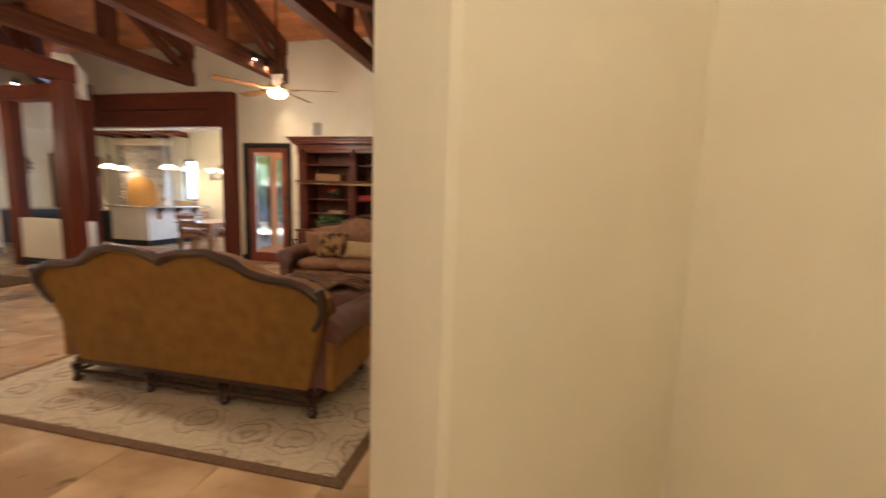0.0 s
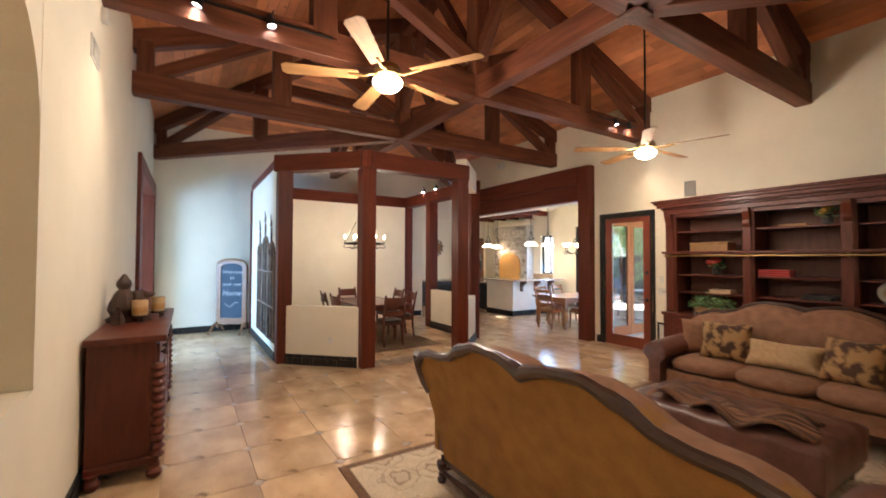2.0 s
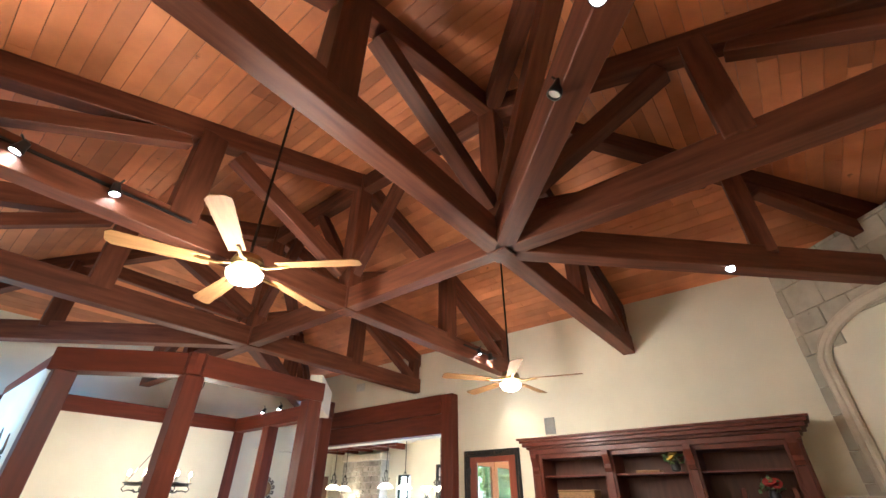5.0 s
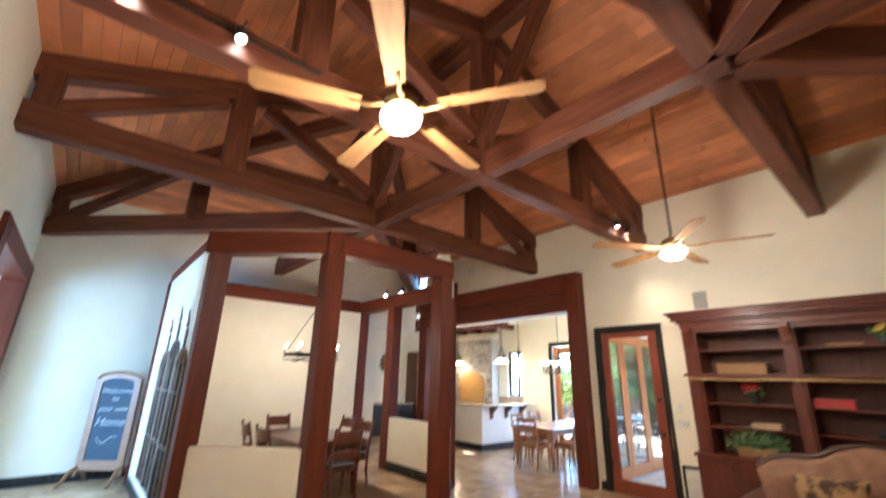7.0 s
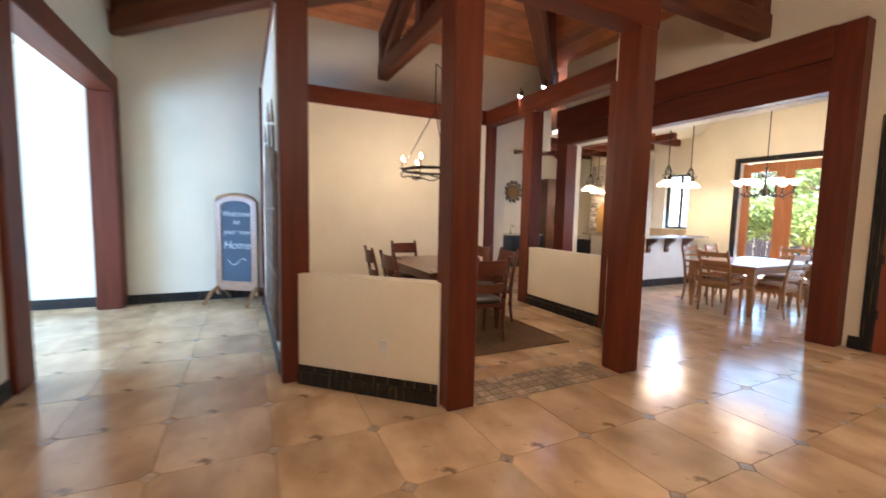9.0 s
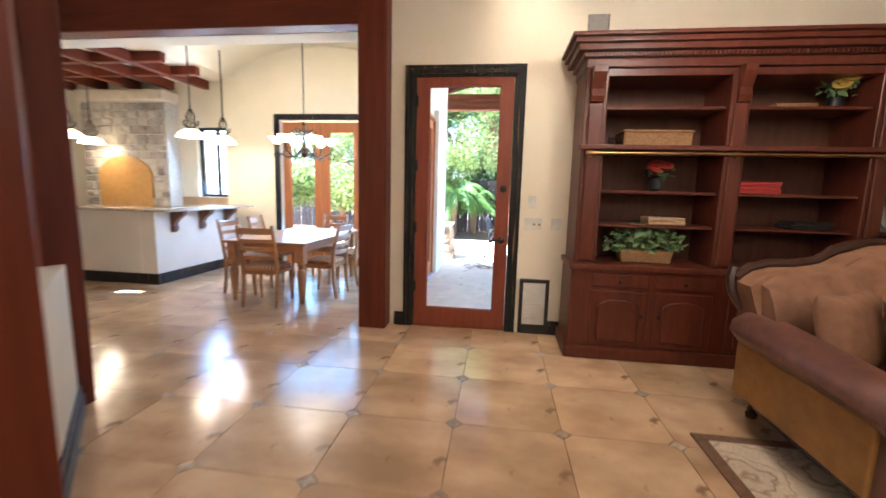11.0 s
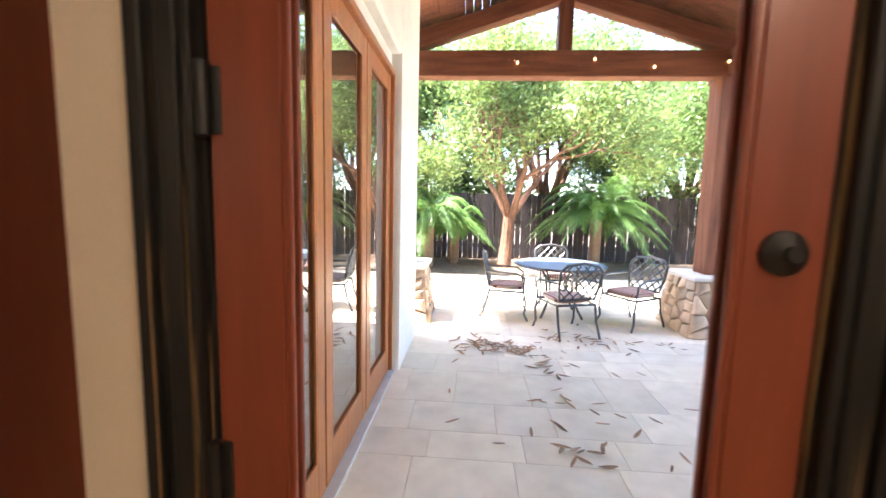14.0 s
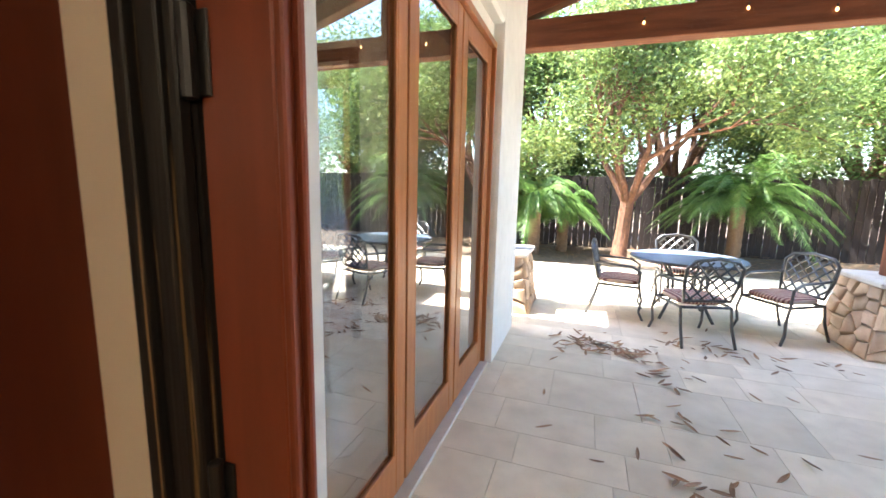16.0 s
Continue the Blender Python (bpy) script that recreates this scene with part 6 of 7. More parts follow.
cabinet("base_cabinet", "black wet bar cabinet with panelled doors", -13.19, -12.62, 7.0, 9.6, 0.0105, 0.88, BLACKCAB, 5, "+x")
single("wet_bar_counter", box(-13.19, -12.58, 6.98, 9.62, 0.881, 0.92, 0.01), COUNTER, "granite top on the wet bar", "counter")
fc = thing("bar_faucet", "small bridge faucet on the wet bar", "faucet", pose(-13.0, 8.75, 0.921))
part("spout", tube([(0, 0, 0), (0, 0, 0.2), (0.05, 0, 0.25), (0.12, 0, 0.23), (0.14, 0, 0.18)], 0.012, 8), STEEL, fc, smooth=True)
part("base", lathe([(0.03, 0), (0.03, 0.02), (0.015, 0.03)], 12), STEEL, fc, smooth=True)
md = thing("wall_medallion", "round carved dark wall medallion with a rust centre", "wall decor", pose(-13.2, 8.92, 2.12, 0, 90, 0))
part("disc", lathe([(0.0, 0.02), (0.17, 0.022), (0.19, 0.05), (0.21, 0.02), (0.21, 0.0)], 28, cap=False), WICKER, md, smooth=True)
b = bmesh.new()
for k in range(12):
    a = 6.2832 * k / 12
    tube([(0.22 * math.cos(a), 0.22 * math.sin(a), 0.02), (0.30 * math.cos(a + 0.12), 0.30 * math.sin(a + 0.12), 0.04), (0.31 * math.cos(a + 0.30), 0.31 * math.sin(a + 0.30), 0.03), (0.25 * math.cos(a + 0.32), 0.25 * math.sin(a + 0.32), 0.02), (0.24 * math.cos(a + 0.2), 0.24 * math.sin(a + 0.2), 0.02)], 0.022, 6, b)
part("scroll_rim", b, FIGURE, md, smooth=True)
cabinet("kitchen_island", "black kitchen island with panelled doors", -11.9, -10.65, 9.45, 10.05, 0.0105, 0.88, BLACKCAB, 3)
single("island_top", box(-11.95, -10.6, 9.4, 10.1, 0.881, 0.92, 0.01), COUNTER, "granite top on the kitchen island", "counter")
cabinet("tall_cabinet", "brown tall oven cabinet with panelled doors", -13.19, -12.6, 9.7, 10.75, 0.0105, 2.5, KITCHWOOD, 2, "+x")
ov = thing("wall_oven", "steel wall oven with a black glass door", "oven", pose(-12.57, 10.28, 1.25))
part("case", box(0.0, 0.03, -0.36, 0.36, 0, 0.62, 0.004), STEEL, ov)
part("glass_door", box(0.03, 0.04, -0.30, 0.30, 0.06, 0.40, 0.004), BLACK, ov)
part("handle", tube([(0.06, -0.28, 0.46), (0.06, 0.28, 0.46)], 0.01, 8), STEEL, ov)
cabinet("sink_cabinet", "cream kitchen base cabinet under the window", -10.42, -9.37, 10.72, 11.29, 0.0105, 0.88, BARWHITE, 4)
single("sink_counter", box(-10.43, -9.36, 10.68, 11.29, 0.881, 0.92, 0.01), COUNTER, "granite counter under the window", "counter")
single("backsplash", box(-10.43, -9.36, 11.26, 11.295, 0.922, 1.19, 0.004), TRAV, "tan stone backsplash under the window", "backsplash")


def stone_face(parent, w, h, rng, m, at, skip=None, size=(0.16, 0.34)):
    """Rough stones over a face w wide and h high; x along it, y out of it towards -y."""
    z = 0.0
    while z < h - 0.03:
        hh = min(rng.uniform(size[0] * 0.7, size[0] * 1.2), h - z)
        x = 0.0
        while x < w - 0.02:
            l = min(rng.uniform(*size), w - x)
            if l < 0.07:
                break
            if skip is None or not skip(x + l / 2, z + hh / 2):
                b = bmesh.new()
                ys = -rng.uniform(0.012, 0.04)
                j = lambda: rng.uniform(-0.02, 0.02)
                pts = [(x + 0.008, z + 0.02 + j()), (x + 0.03, z + 0.007), (x + l - 0.03, z + 0.007), (x + l - 0.008, z + 0.02 + j()), (x + l - 0.008, z + hh - 0.02 + j()), (x + l - 0.03, z + hh - 0.007), (x + 0.03, z + hh - 0.007), (x + 0.008, z + hh - 0.02 + j())]
                cx, cz = x + l / 2, z + hh / 2
                back = [b.verts.new((px, 0.0, pz)) for px, pz in pts]
                mid = [b.verts.new((px, ys * 0.6, pz)) for px, pz in pts]
                front = [b.verts.new((cx + (px - cx) * 0.82, ys + j() * 0.6, cz + (pz - cz) * 0.80)) for px, pz in pts]
                for a, c in ((back, mid), (mid, front)):
                    for i in range(8):
                        b.faces.new((a[i], a[(i + 1) % 8], c[(i + 1) % 8], c[i]))
                b.faces.new(front)
                part("stone", b, m, parent, at=at)
            x += l
        z += hh


hood = thing("stone_range_wall", "fieldstone range alcove with an arched opening", "range hood")
part("core", box(-12.19, -10.45, 10.98, 11.29, 0.011, 2.9), MORTAR, hood)
stone_face(hood, 1.74, 2.86, random.Random(8), FIELD, pose(-12.19, 10.98, 0.02), lambda x, z: abs(x - 0.87) < 0.55 and 0.9 < z < 1.85)
part("side", box(-10.452, -10.44, 10.98, 11.29, 0.011, 2.9), MORTAR, hood)
part("crown", box(-12.19, -10.38, 10.86, 11.29, 2.9, 3.1, 0.05, None, 3), CAST, hood, "cast stone crown", True)
part("alcove", prism([(x - 11.87, z + 0.92) for x, z in arch(1.1, 0.62, 0.38)], 10.93, 10.985), AMBER, hood, "golden tiled alcove")
rg = thing("cooking_range", "steel cooking range in the alcove", "range", pose(-11.32, 10.64, 0.0105))
part("body", box(-0.45, 0.45, -0.28, 0.27, 0, 0.90, 0.006), STEEL, rg)
part("oven_door", box(-0.40, 0.40, -0.30, -0.28, 0.15, 0.70, 0.006), BLACK, rg)
part("handle", tube([(-0.38, -0.33, 0.74), (0.38, -0.33, 0.74)], 0.012, 8), STEEL, rg)
for x in (-12.6, -11.9, -11.2, -10.5, -9.8):
    timber("ceiling_beam", (x, N + 0.4, 3.16), (x, 11.25, 3.16), 0.12, 0.155, POST, label="red-brown kitchen ceiling beam", category="beam", group="kitchen ceiling beams")
for y in (8.9, 9.7, 10.4):
    timber("ceiling_beam", (-13.1, y, 3.18), (-9.3, y, 3.18), 0.12, 0.135, POST, label="red-brown kitchen ceiling beam", category="beam", group="kitchen ceiling beams")


# ---- outdoors ----
PATIO = mat("ivory travertine paver", (0.78, 0.655, 0.475), (0.64, 0.52, 0.36), 0.6, 5, vary=0.10, bump=0.08, spot=((0.42, 0.35, 0.26), 8, 0.68))
SOIL = mat("dry leaf litter soil", (0.24, 0.17, 0.11), (0.12, 0.08, 0.05), 0.95, 14, bump=0.6)
BARK = mat("orange brown bark", (0.25, 0.115, 0.06), (0.115, 0.055, 0.032), 0.8, 9, (3, 3, 1), bump=0.6)
PALMBARK = mat("fibrous palm trunk", (0.26, 0.16, 0.09), (0.10, 0.06, 0.035), 0.95, 22, (1, 1, 3), bump=0.9)
GREEN = mat("sunlit tree leaf", (0.27, 0.305, 0.078), (0.095, 0.165, 0.047), 0.40, 3, island=0.5, spot=((0.50, 0.27, 0.05), 0.9, 0.70))
GREEN2 = mat("deep green leaf", (0.25, 0.32, 0.085), (0.095, 0.165, 0.048), 0.42, 3, island=0.5, spot=((0.42, 0.25, 0.05), 0.8, 0.72))
FROND = mat("palm leaflet", (0.20, 0.315, 0.075), (0.095, 0.185, 0.045), 0.45, 4, island=0.35)
FENCE = mat("dark stained fence board", (0.040, 0.026, 0.020), (0.022, 0.014, 0.011), 0.85, 6, (5, 5, 0.8), vary=0.25, bump=0.3)
DRY = mat("dry curled leaf", (0.38, 0.23, 0.125), (0.21, 0.095, 0.035), 0.8, 5, island=0.45)
CASTAL = mat("bronze cast aluminium", (0.12, 0.115, 0.11), (0.065, 0.062, 0.06), 0.36, 15, metal=0.6)
TABLETOP = mat("slate blue table top", (0.16, 0.20, 0.25), (0.12, 0.15, 0.19), 0.3, 8)
PIERMORTAR = mat("buff mortar", (0.42, 0.33, 0.24), None, 0.95, 20, bump=0.4)
LEDGE = mat("buff ledge stone", (0.58, 0.42, 0.28), (0.40, 0.28, 0.18), 0.85, 6, bump=0.5, vary=0.25)
CAPSTONE = mat("pale cap stone", (0.60, 0.54, 0.46), None, 0.8, 10, bump=0.2)
REDWOOD = mat("redwood patio timber", (0.20, 0.075, 0.034), (0.11, 0.038, 0.018), 0.68, 3, (0.6, 6, 6), bump=0.3, vary=0.12, ior=1.35)
for leafy in (GREEN, GREEN2, FROND):
    n, li = leafy.node_tree.nodes, leafy.node_tree.links
    tl, mx = n.new("ShaderNodeBsdfTranslucent"), n.new("ShaderNodeMixShader")
    mx.inputs[0].default_value = 0.50
    li.new(n["Principled BSDF"].inputs["Base Color"].links[0].from_socket, tl.inputs[0])
    li.new(n["Principled BSDF"].outputs[0], mx.inputs[1])
    li.new(tl.outputs[0], mx.inputs[2])
    li.new(mx.outputs[0], n["Material Output"].inputs[0])

ground = struct("ground", box(-3000, 3000, -3000, 3000, -0.6, -0.25), SOIL, "dry ground reaching the horizon", "ground")
b = bmesh.new()
k = 40
gv = {}
for i in range(k + 1):
    for j in range(13):
        x, y = -16 + 32 * i / k, 16.3 + 4.4 * j / 12
        gv[i, j] = b.verts.new((x, y, -0.05 + 0.06 * noise.noise((x, y, 0)) - (0.05 if j == 0 else 0)))
for i in range(k):
    for j in range(12):
        b.faces.new((gv[i, j], gv[i + 1, j], gv[i + 1, j + 1], gv[i, j + 1]))
struct("planting_bed", b, SOIL, "planting bed of dry soil and leaf litter", "ground", True)
patio = struct("patio", box(-5.60, 12, N + 0.25, 16.4, -0.30, -0.032), GROUT, "patio of large ivory travertine pavers", "patio")
struct("patio_north", box(-16, -5.60, 12.6, 16.4, -0.30, -0.032), PATIO, "ivory travertine patio beside the house", "patio")

# house front
DOORS = [(8.66, 9.44), (9.46, 10.24), (10.26, 11.02)]
for i, (a, c) in enumerate(DOORS):
    panel_door(f"door_{4 + i}", "orange fir folding door with a tall glass pane", Matrix.Translation((-5.527, a, 0.005)) @ pose(0, 0, 0, 0, 0, 90), c - a, 2.56, ORANGEWOOD, 0.095, 0.12, 0.20, 0.05, GLASS_COATED)
b = box(-5.60, -5.47, 8.60, 8.655, -0.02, 2.62, 0.004)
box(-5.60, -5.47, 11.025, 11.055, -0.02, 2.62, 0.004, b)
box(-5.60, -5.47, 8.655, 11.025, 2.57, 2.62, 0.004, b)
struct("trim_folding_door", b, ORANGEWOOD, "orange fir door frame", "trim")
struct("sill", box(-5.62, -5.44, 8.60, 11.055, -0.032, 0.0, 0.004), CAPSTONE, "pale stone door sill", "sill")
struct("wall_return", box(-5.60, -5.41, 11.06, 12.1, -0.03, 3.9, 0.03, None, 2), PLASTER_OUT, "pale stucco pilaster", "wall")
struct("wall_upper", box(-5.60, -5.41, N + 0.25, 11.057, 2.75, 3.9, 0.02), PLASTER_OUT, "pale stucco wall above the doors", "wall")


def clip_poly(poly, px, pz, nx, nz):
    """The part of a polygon behind the line through (px, pz) with normal (nx, nz)."""
    out = []
    for i, a in enumerate(poly):
        c = poly[(i + 1) % len(poly)]
        da, dc = (a[0] - px) * nx + (a[1] - pz) * nz, (c[0] - px) * nx + (c[1] - pz) * nz
        if da <= 0:
            out.append(a)
        if da * dc < 0:
            u = da / (da - dc)
            out.append((a[0] + (c[0] - a[0]) * u, a[1] + (c[1] - a[1]) * u))
    return out


def rubble_face(parent, w0, w1, h, rng, m, at, step=0.19, joint=0.006):
    """Irregular rubble stones over a tapered face, w0 wide below and w1 above."""
    seeds = []
    rows = max(2, round(h / (step * 0.8)))
    for r in range(rows):
        z = (r + 0.5) * h / rows
        w = w0 + (w1 - w0) * z / h
        n = max(2, round(w / step) + rng.choice((-1, 0, 0)))
        for k in range(n):
            seeds.append((w0 / 2 - w / 2 + (k + 0.5 + rng.uniform(-.3, .3)) * w / n, z + rng.uniform(-.3, .3) * h / rows))
    for i, (sx, sz) in enumerate(seeds):
        poly = [(0, 0.0), (w0, 0.0), (w0 / 2 + w1 / 2, h), (w0 / 2 - w1 / 2, h)]
        for j, (qx, qz) in enumerate(seeds):
            if j != i:
                d = math.hypot(qx - sx, qz - sz)
                nx, nz = (qx - sx) / d, (qz - sz) / d
                poly = clip_poly(poly, (sx + qx) / 2 - nx * joint, (sz + qz) / 2 - nz * joint, nx, nz)
        if len(poly) < 3:
            continue
        ys = -rng.uniform(0.022, 0.05)
        cx, cz = sum(p[0] for p in poly) / len(poly), sum(p[1] for p in poly) / len(poly)
        b = bmesh.new()
        rings = [[b.verts.new((cx + (x - cx) * k, y + (rng.uniform(-.007, .007) if k < 0.9 else 0), cz + (z - cz) * k)) for x, z in poly]
                 for k, y in ((1, 0.01), (0.97, ys * 0.6), (0.74, ys))]
        for a, c in zip(rings, rings[1:]):
            for q in range(len(poly)):
                b.faces.new((a[q], a[(q + 1) % len(poly)], c[(q + 1) % len(poly)], c[q]))
        tip = b.verts.new((cx, ys - 0.004, cz))
        for q in range(len(poly)):
            b.faces.new((rings[2][q], rings[2][(q + 1) % len(poly)], tip))
        part("stone", b, m, parent, at=at, smooth=True, sharp=50)


def pier(x, y, top_post, label, w0=0.86, w1=0.66, h=0.68):
    p = thing("stone_pier", label, "pier", pose(x, y, -0.022), group="patio piers")
    b = bmesh.new()
    lo = [b.verts.new((sx * w0 / 2 * 0.95, sy * w0 / 2 * 0.95, 0)) for sx, sy in ((-1, -1), (1, -1), (1, 1), (-1, 1))]
    hi = [b.verts.new((sx * w1 / 2 * 0.95, sy * w1 / 2 * 0.95, h)) for sx, sy in ((-1, -1), (1, -1), (1, 1), (-1, 1))]
    b.faces.new(lo), b.faces.new(hi)
    for i in range(4):
        b.faces.new((lo[i], lo[(i + 1) % 4], hi[(i + 1) % 4], hi[i]))
    part("core", b, PIERMORTAR, p)
    slope = math.degrees(math.atan2((w0 - w1) / 2, h))
    rng = random.Random(int(x * 50 + y * 7))
    for k in range(4):
        at = pose(0, 0, 0, 0, 0, 90 * k) @ Matrix.Translation((-w0 / 2, -w0 / 2 + 0.01, 0)) @ pose(0, 0, 0, -slope)
        rubble_face(p, w0, w1, h / math.cos(math.radians(slope)), rng, LEDGE, at)
    part("cap", box(-w1 / 2 - 0.06, w1 / 2 + 0.06, -w1 / 2 - 0.06, w1 / 2 + 0.06, h, h + 0.055, 0.012), CAPSTONE, p, "pale stone cap")
    timber("patio_post", (x, y, h + 0.034), (x, y, top_post), 0.29, 0.29, REDWOOD, label="square redwood patio post on a stone pier", category="post", group="patio posts")


BZ, TY, GX = 3.10, 12.88, -3.72
pier(-1.73, TY, BZ, "tapered buff stone pier with a pale cap")
pier(-1.68, 11.26, BZ, "tapered buff stone pier with a pale cap")
pier(-5.73, 13.0, BZ, "tapered buff stone pier beside the house", 0.82, 0.64, 0.69)
rt = thing("patio_truss", "redwood gable truss over the patio", "roof truss")
timber("tie_beam", (-5.9, TY, BZ), (-1.4, TY, BZ), 0.2, 0.31, REDWOOD, rt)
for sx in (-1, 1):
    timber("rafter", (GX + sx * 2.03, TY, BZ + 0.27), (GX, TY, BZ + 0.90), 0.18, 0.20, REDWOOD, rt)
timber("king_post", (GX, TY, BZ + 0.29), (GX, TY, BZ + 1.0), 0.17, 0.17, REDWOOD, rt)
timber("plate_beam", (-1.68, 8.45, BZ + 0.02), (-1.70, 13.2, BZ + 0.02), 0.22, 0.30, REDWOOD, label="redwood eave beam of the patio roof", category="beam")
for sx in (-1, 1):
    b = bmesh.new()
    for i in range(24):
        u0, u1 = i / 24, (i + 1) / 24 - 0.002
        q = []
        for u in (u0, u1):
            x, z = GX + sx * 2.45 * (1 - u), BZ + 0.42 + 0.74 * u
            q.append((x, z))
        (xa, za), (xb, zb) = q
        v = [b.verts.new(p) for p in ((xa, N + 0.3, za), (xb, N + 0.3, zb), (xb, 13.2, zb), (xa, 13.2, za), (xa, N + 0.3, za + 0.05), (xb, N + 0.3, zb + 0.05), (xb, 13.2, zb + 0.05), (xa, 13.2, za + 0.05))]
        for f in ((0, 1, 2, 3), (7, 6, 5, 4), (0, 4, 5, 1), (1, 5, 6, 2), (2, 6, 7, 3), (3, 7, 4, 0)):
            b.faces.new([v[i] for i in f])
    struct("patio_roof", b, REDWOOD, "boarded redwood patio roof", "roof")
for k in range(3):
    y = 9.4 + k * 1.15
    for sx in (-1, 1):
        timber("patio_rafter", (GX + sx * 2.25, y, BZ + 0.31), (GX, y, BZ + 0.98), 0.12, 0.16, REDWOOD, label="redwood patio rafter", category="beam", group="patio rafters")
for k in range(4):
    f = (0.30, 0.55, 0.74, 0.97)[k]
    s = thing("string_light", "small warm string light bulb under the beam", "string light", pose(-5.4 + 3.7 * f, TY - 0.12, BZ + 0.17 + 0.05 * math.sin(k * 2.2)), group="string lights")
    part("bulb", lathe([(0.004, -0.035), (0.011, -0.026), (0.011, -0.012), (0.006, 0)], 8), STRIPGLOW, s, smooth=True)
    part("socket", lathe([(0.009, 0), (0.009, 0.03)], 8), BLACK, s)
    part("wire", tube([(0, 0, 0.03), (0.02, 0.02, 0.04)], 0.003, 5), BLACK, s)


# outdoor table and chairs
def patio_table(x, y):
    t = thing("patio_table", "round slate-topped patio table with curved metal legs", "table", pose(x, y, -0.022))
    part("tabletop", lathe([(0.0, 0.705), (0.60, 0.705), (0.625, 0.715), (0.62, 0.735), (0.0, 0.737)], 40, cap=False), TABLETOP, t, smooth=True)
    part("rim", tube([(0.62 * math.cos(6.2832 * i / 40), 0.62 * math.sin(6.2832 * i / 40), 0.715) for i in range(40)], 0.016, 6, None, True), CASTAL, t, smooth=True)
    for k in range(4):
        a = math.pi / 4 + k * math.pi / 2
        p = [(r * math.cos(a), r * math.sin(a), z) for r, z in ((0.40, 0.0), (0.33, 0.10), (0.20, 0.30), (0.22, 0.5), (0.35, 0.70))]
        part("leg", tube(p, 0.018, 7), CASTAL, t, smooth=True)
    part("stretcher_ring", tube([(0.21 * math.cos(6.2832 * i / 20), 0.21 * math.sin(6.2832 * i / 20), 0.32) for i in range(20)], 0.01, 6, None, True), CASTAL, t, smooth=True)


def patio_chair(at):
    c = thing("patio_chair", "cast metal lattice-back patio chair with a striped cushion", "chair", at, "patio chairs")
    part("cushion", bulge(0.50, 0.48, 0.09), OUTSTRIPE, c, "striped red and tan cushion", True, at=pose(0, 0.02, 0.44))
    part("seat_frame", tube([(-0.25, -0.22, 0.39), (0.25, -0.22, 0.39), (0.27, 0.24, 0.39), (-0.27, 0.24, 0.39)], 0.016, 7, None, True), CASTAL, c, smooth=True)
    out = [(-0.23, 0.46), (-0.26, 0.62), (-0.27, 0.80), (-0.20, 0.87), (-0.08, 0.885), (0.0, 0.90), (0.08, 0.885), (0.20, 0.87), (0.27, 0.80), (0.26, 0.62), (0.23, 0.46)]
    lean = lambda z: -0.22 - 0.22 * (z - 0.42)
    part("back_frame", tube([(x, lean(z), z) for x, z in out], 0.018, 7, None, True), CASTAL, c, smooth=True)
    b = bmesh.new()
    for k in range(-4, 5):
        for s in (-1, 1):
            x0 = k * 0.115
            pts = []
            for i in range(9):
                z = 0.47 + i * 0.049
                x = x0 + s * (z - 0.66)
                if abs(x) < 0.255:
                    pts.append((x, lean(z), z))
            if len(pts) > 2:
                tube(pts, 0.010, 5, b)
    part("lattice", b, CASTAL, c, "diagonal metal lattice", True)
    for s in (-1, 1):
        part("arm", tube([(s * 0.26, lean(0.66), 0.66), (s * 0.29, -0.1, 0.65), (s * 0.30, 0.14, 0.64), (s * 0.29, 0.24, 0.58), (s * 0.27, 0.23, 0.40)], 0.015, 7), CASTAL, c, smooth=True)
        part("front_leg", tube([(s * 0.27, 0.23, 0.40), (s * 0.28, 0.27, 0.25), (s * 0.27, 0.25, 0.10), (s * 0.28, 0.30, 0.0)], 0.015, 7), CASTAL, c, smooth=True)
        part("back_leg", tube([(s * 0.25, -0.22, 0.40), (s * 0.25, -0.26, 0.2), (s * 0.26, -0.34, 0.0)], 0.015, 7), CASTAL, c, smooth=True)
    return c


patio_table(-3.52, 13.35)
first = patio_chair(pose(-3.60, 12.50, -0.022, 0, 0, 18))
for x, y, rz in ((-2.66, 12.95, 120), (-4.28, 13.19, -95), (-3.42, 14.16, 183)):
    copy_thing(first, pose(x, y, -0.022, 0, 0, rz))
for x, y, rz in ((0.2, 14.2, 130), (1.2, 13.4, 60)):
    copy_thing(first, pose(x, y, -0.022, 0, 0, rz))


# fence
fence = thing("fence", "dark stained board fence behind the planting", "fence", pose(0, 19.4, 0))
board = bpy.data.meshes.new("fence_board")
tmp = box(-0.07, 0.07, -0.01, 0.01, -0.1, 1.85, 0.003)
tmp.to_mesh(board)
tmp.free()
board.materials.append(FENCE)
rng = random.Random(21)
for k in range(186):
    o = new("fence_board", board)
    o.parent, o.matrix_basis = fence, pose(-14 + k * 0.1505 + rng.uniform(-0.006, 0.006), rng.uniform(-0.005, 0.005), rng.uniform(-0.02, 0.02), 0, rng.uniform(-0.6, 0.6), 0)
for z in (0.3, 1.0, 1.6):
    part("fence_rail", box(-14, 14.6, 0.012, 0.05, z, z + 0.09), FENCE, fence)


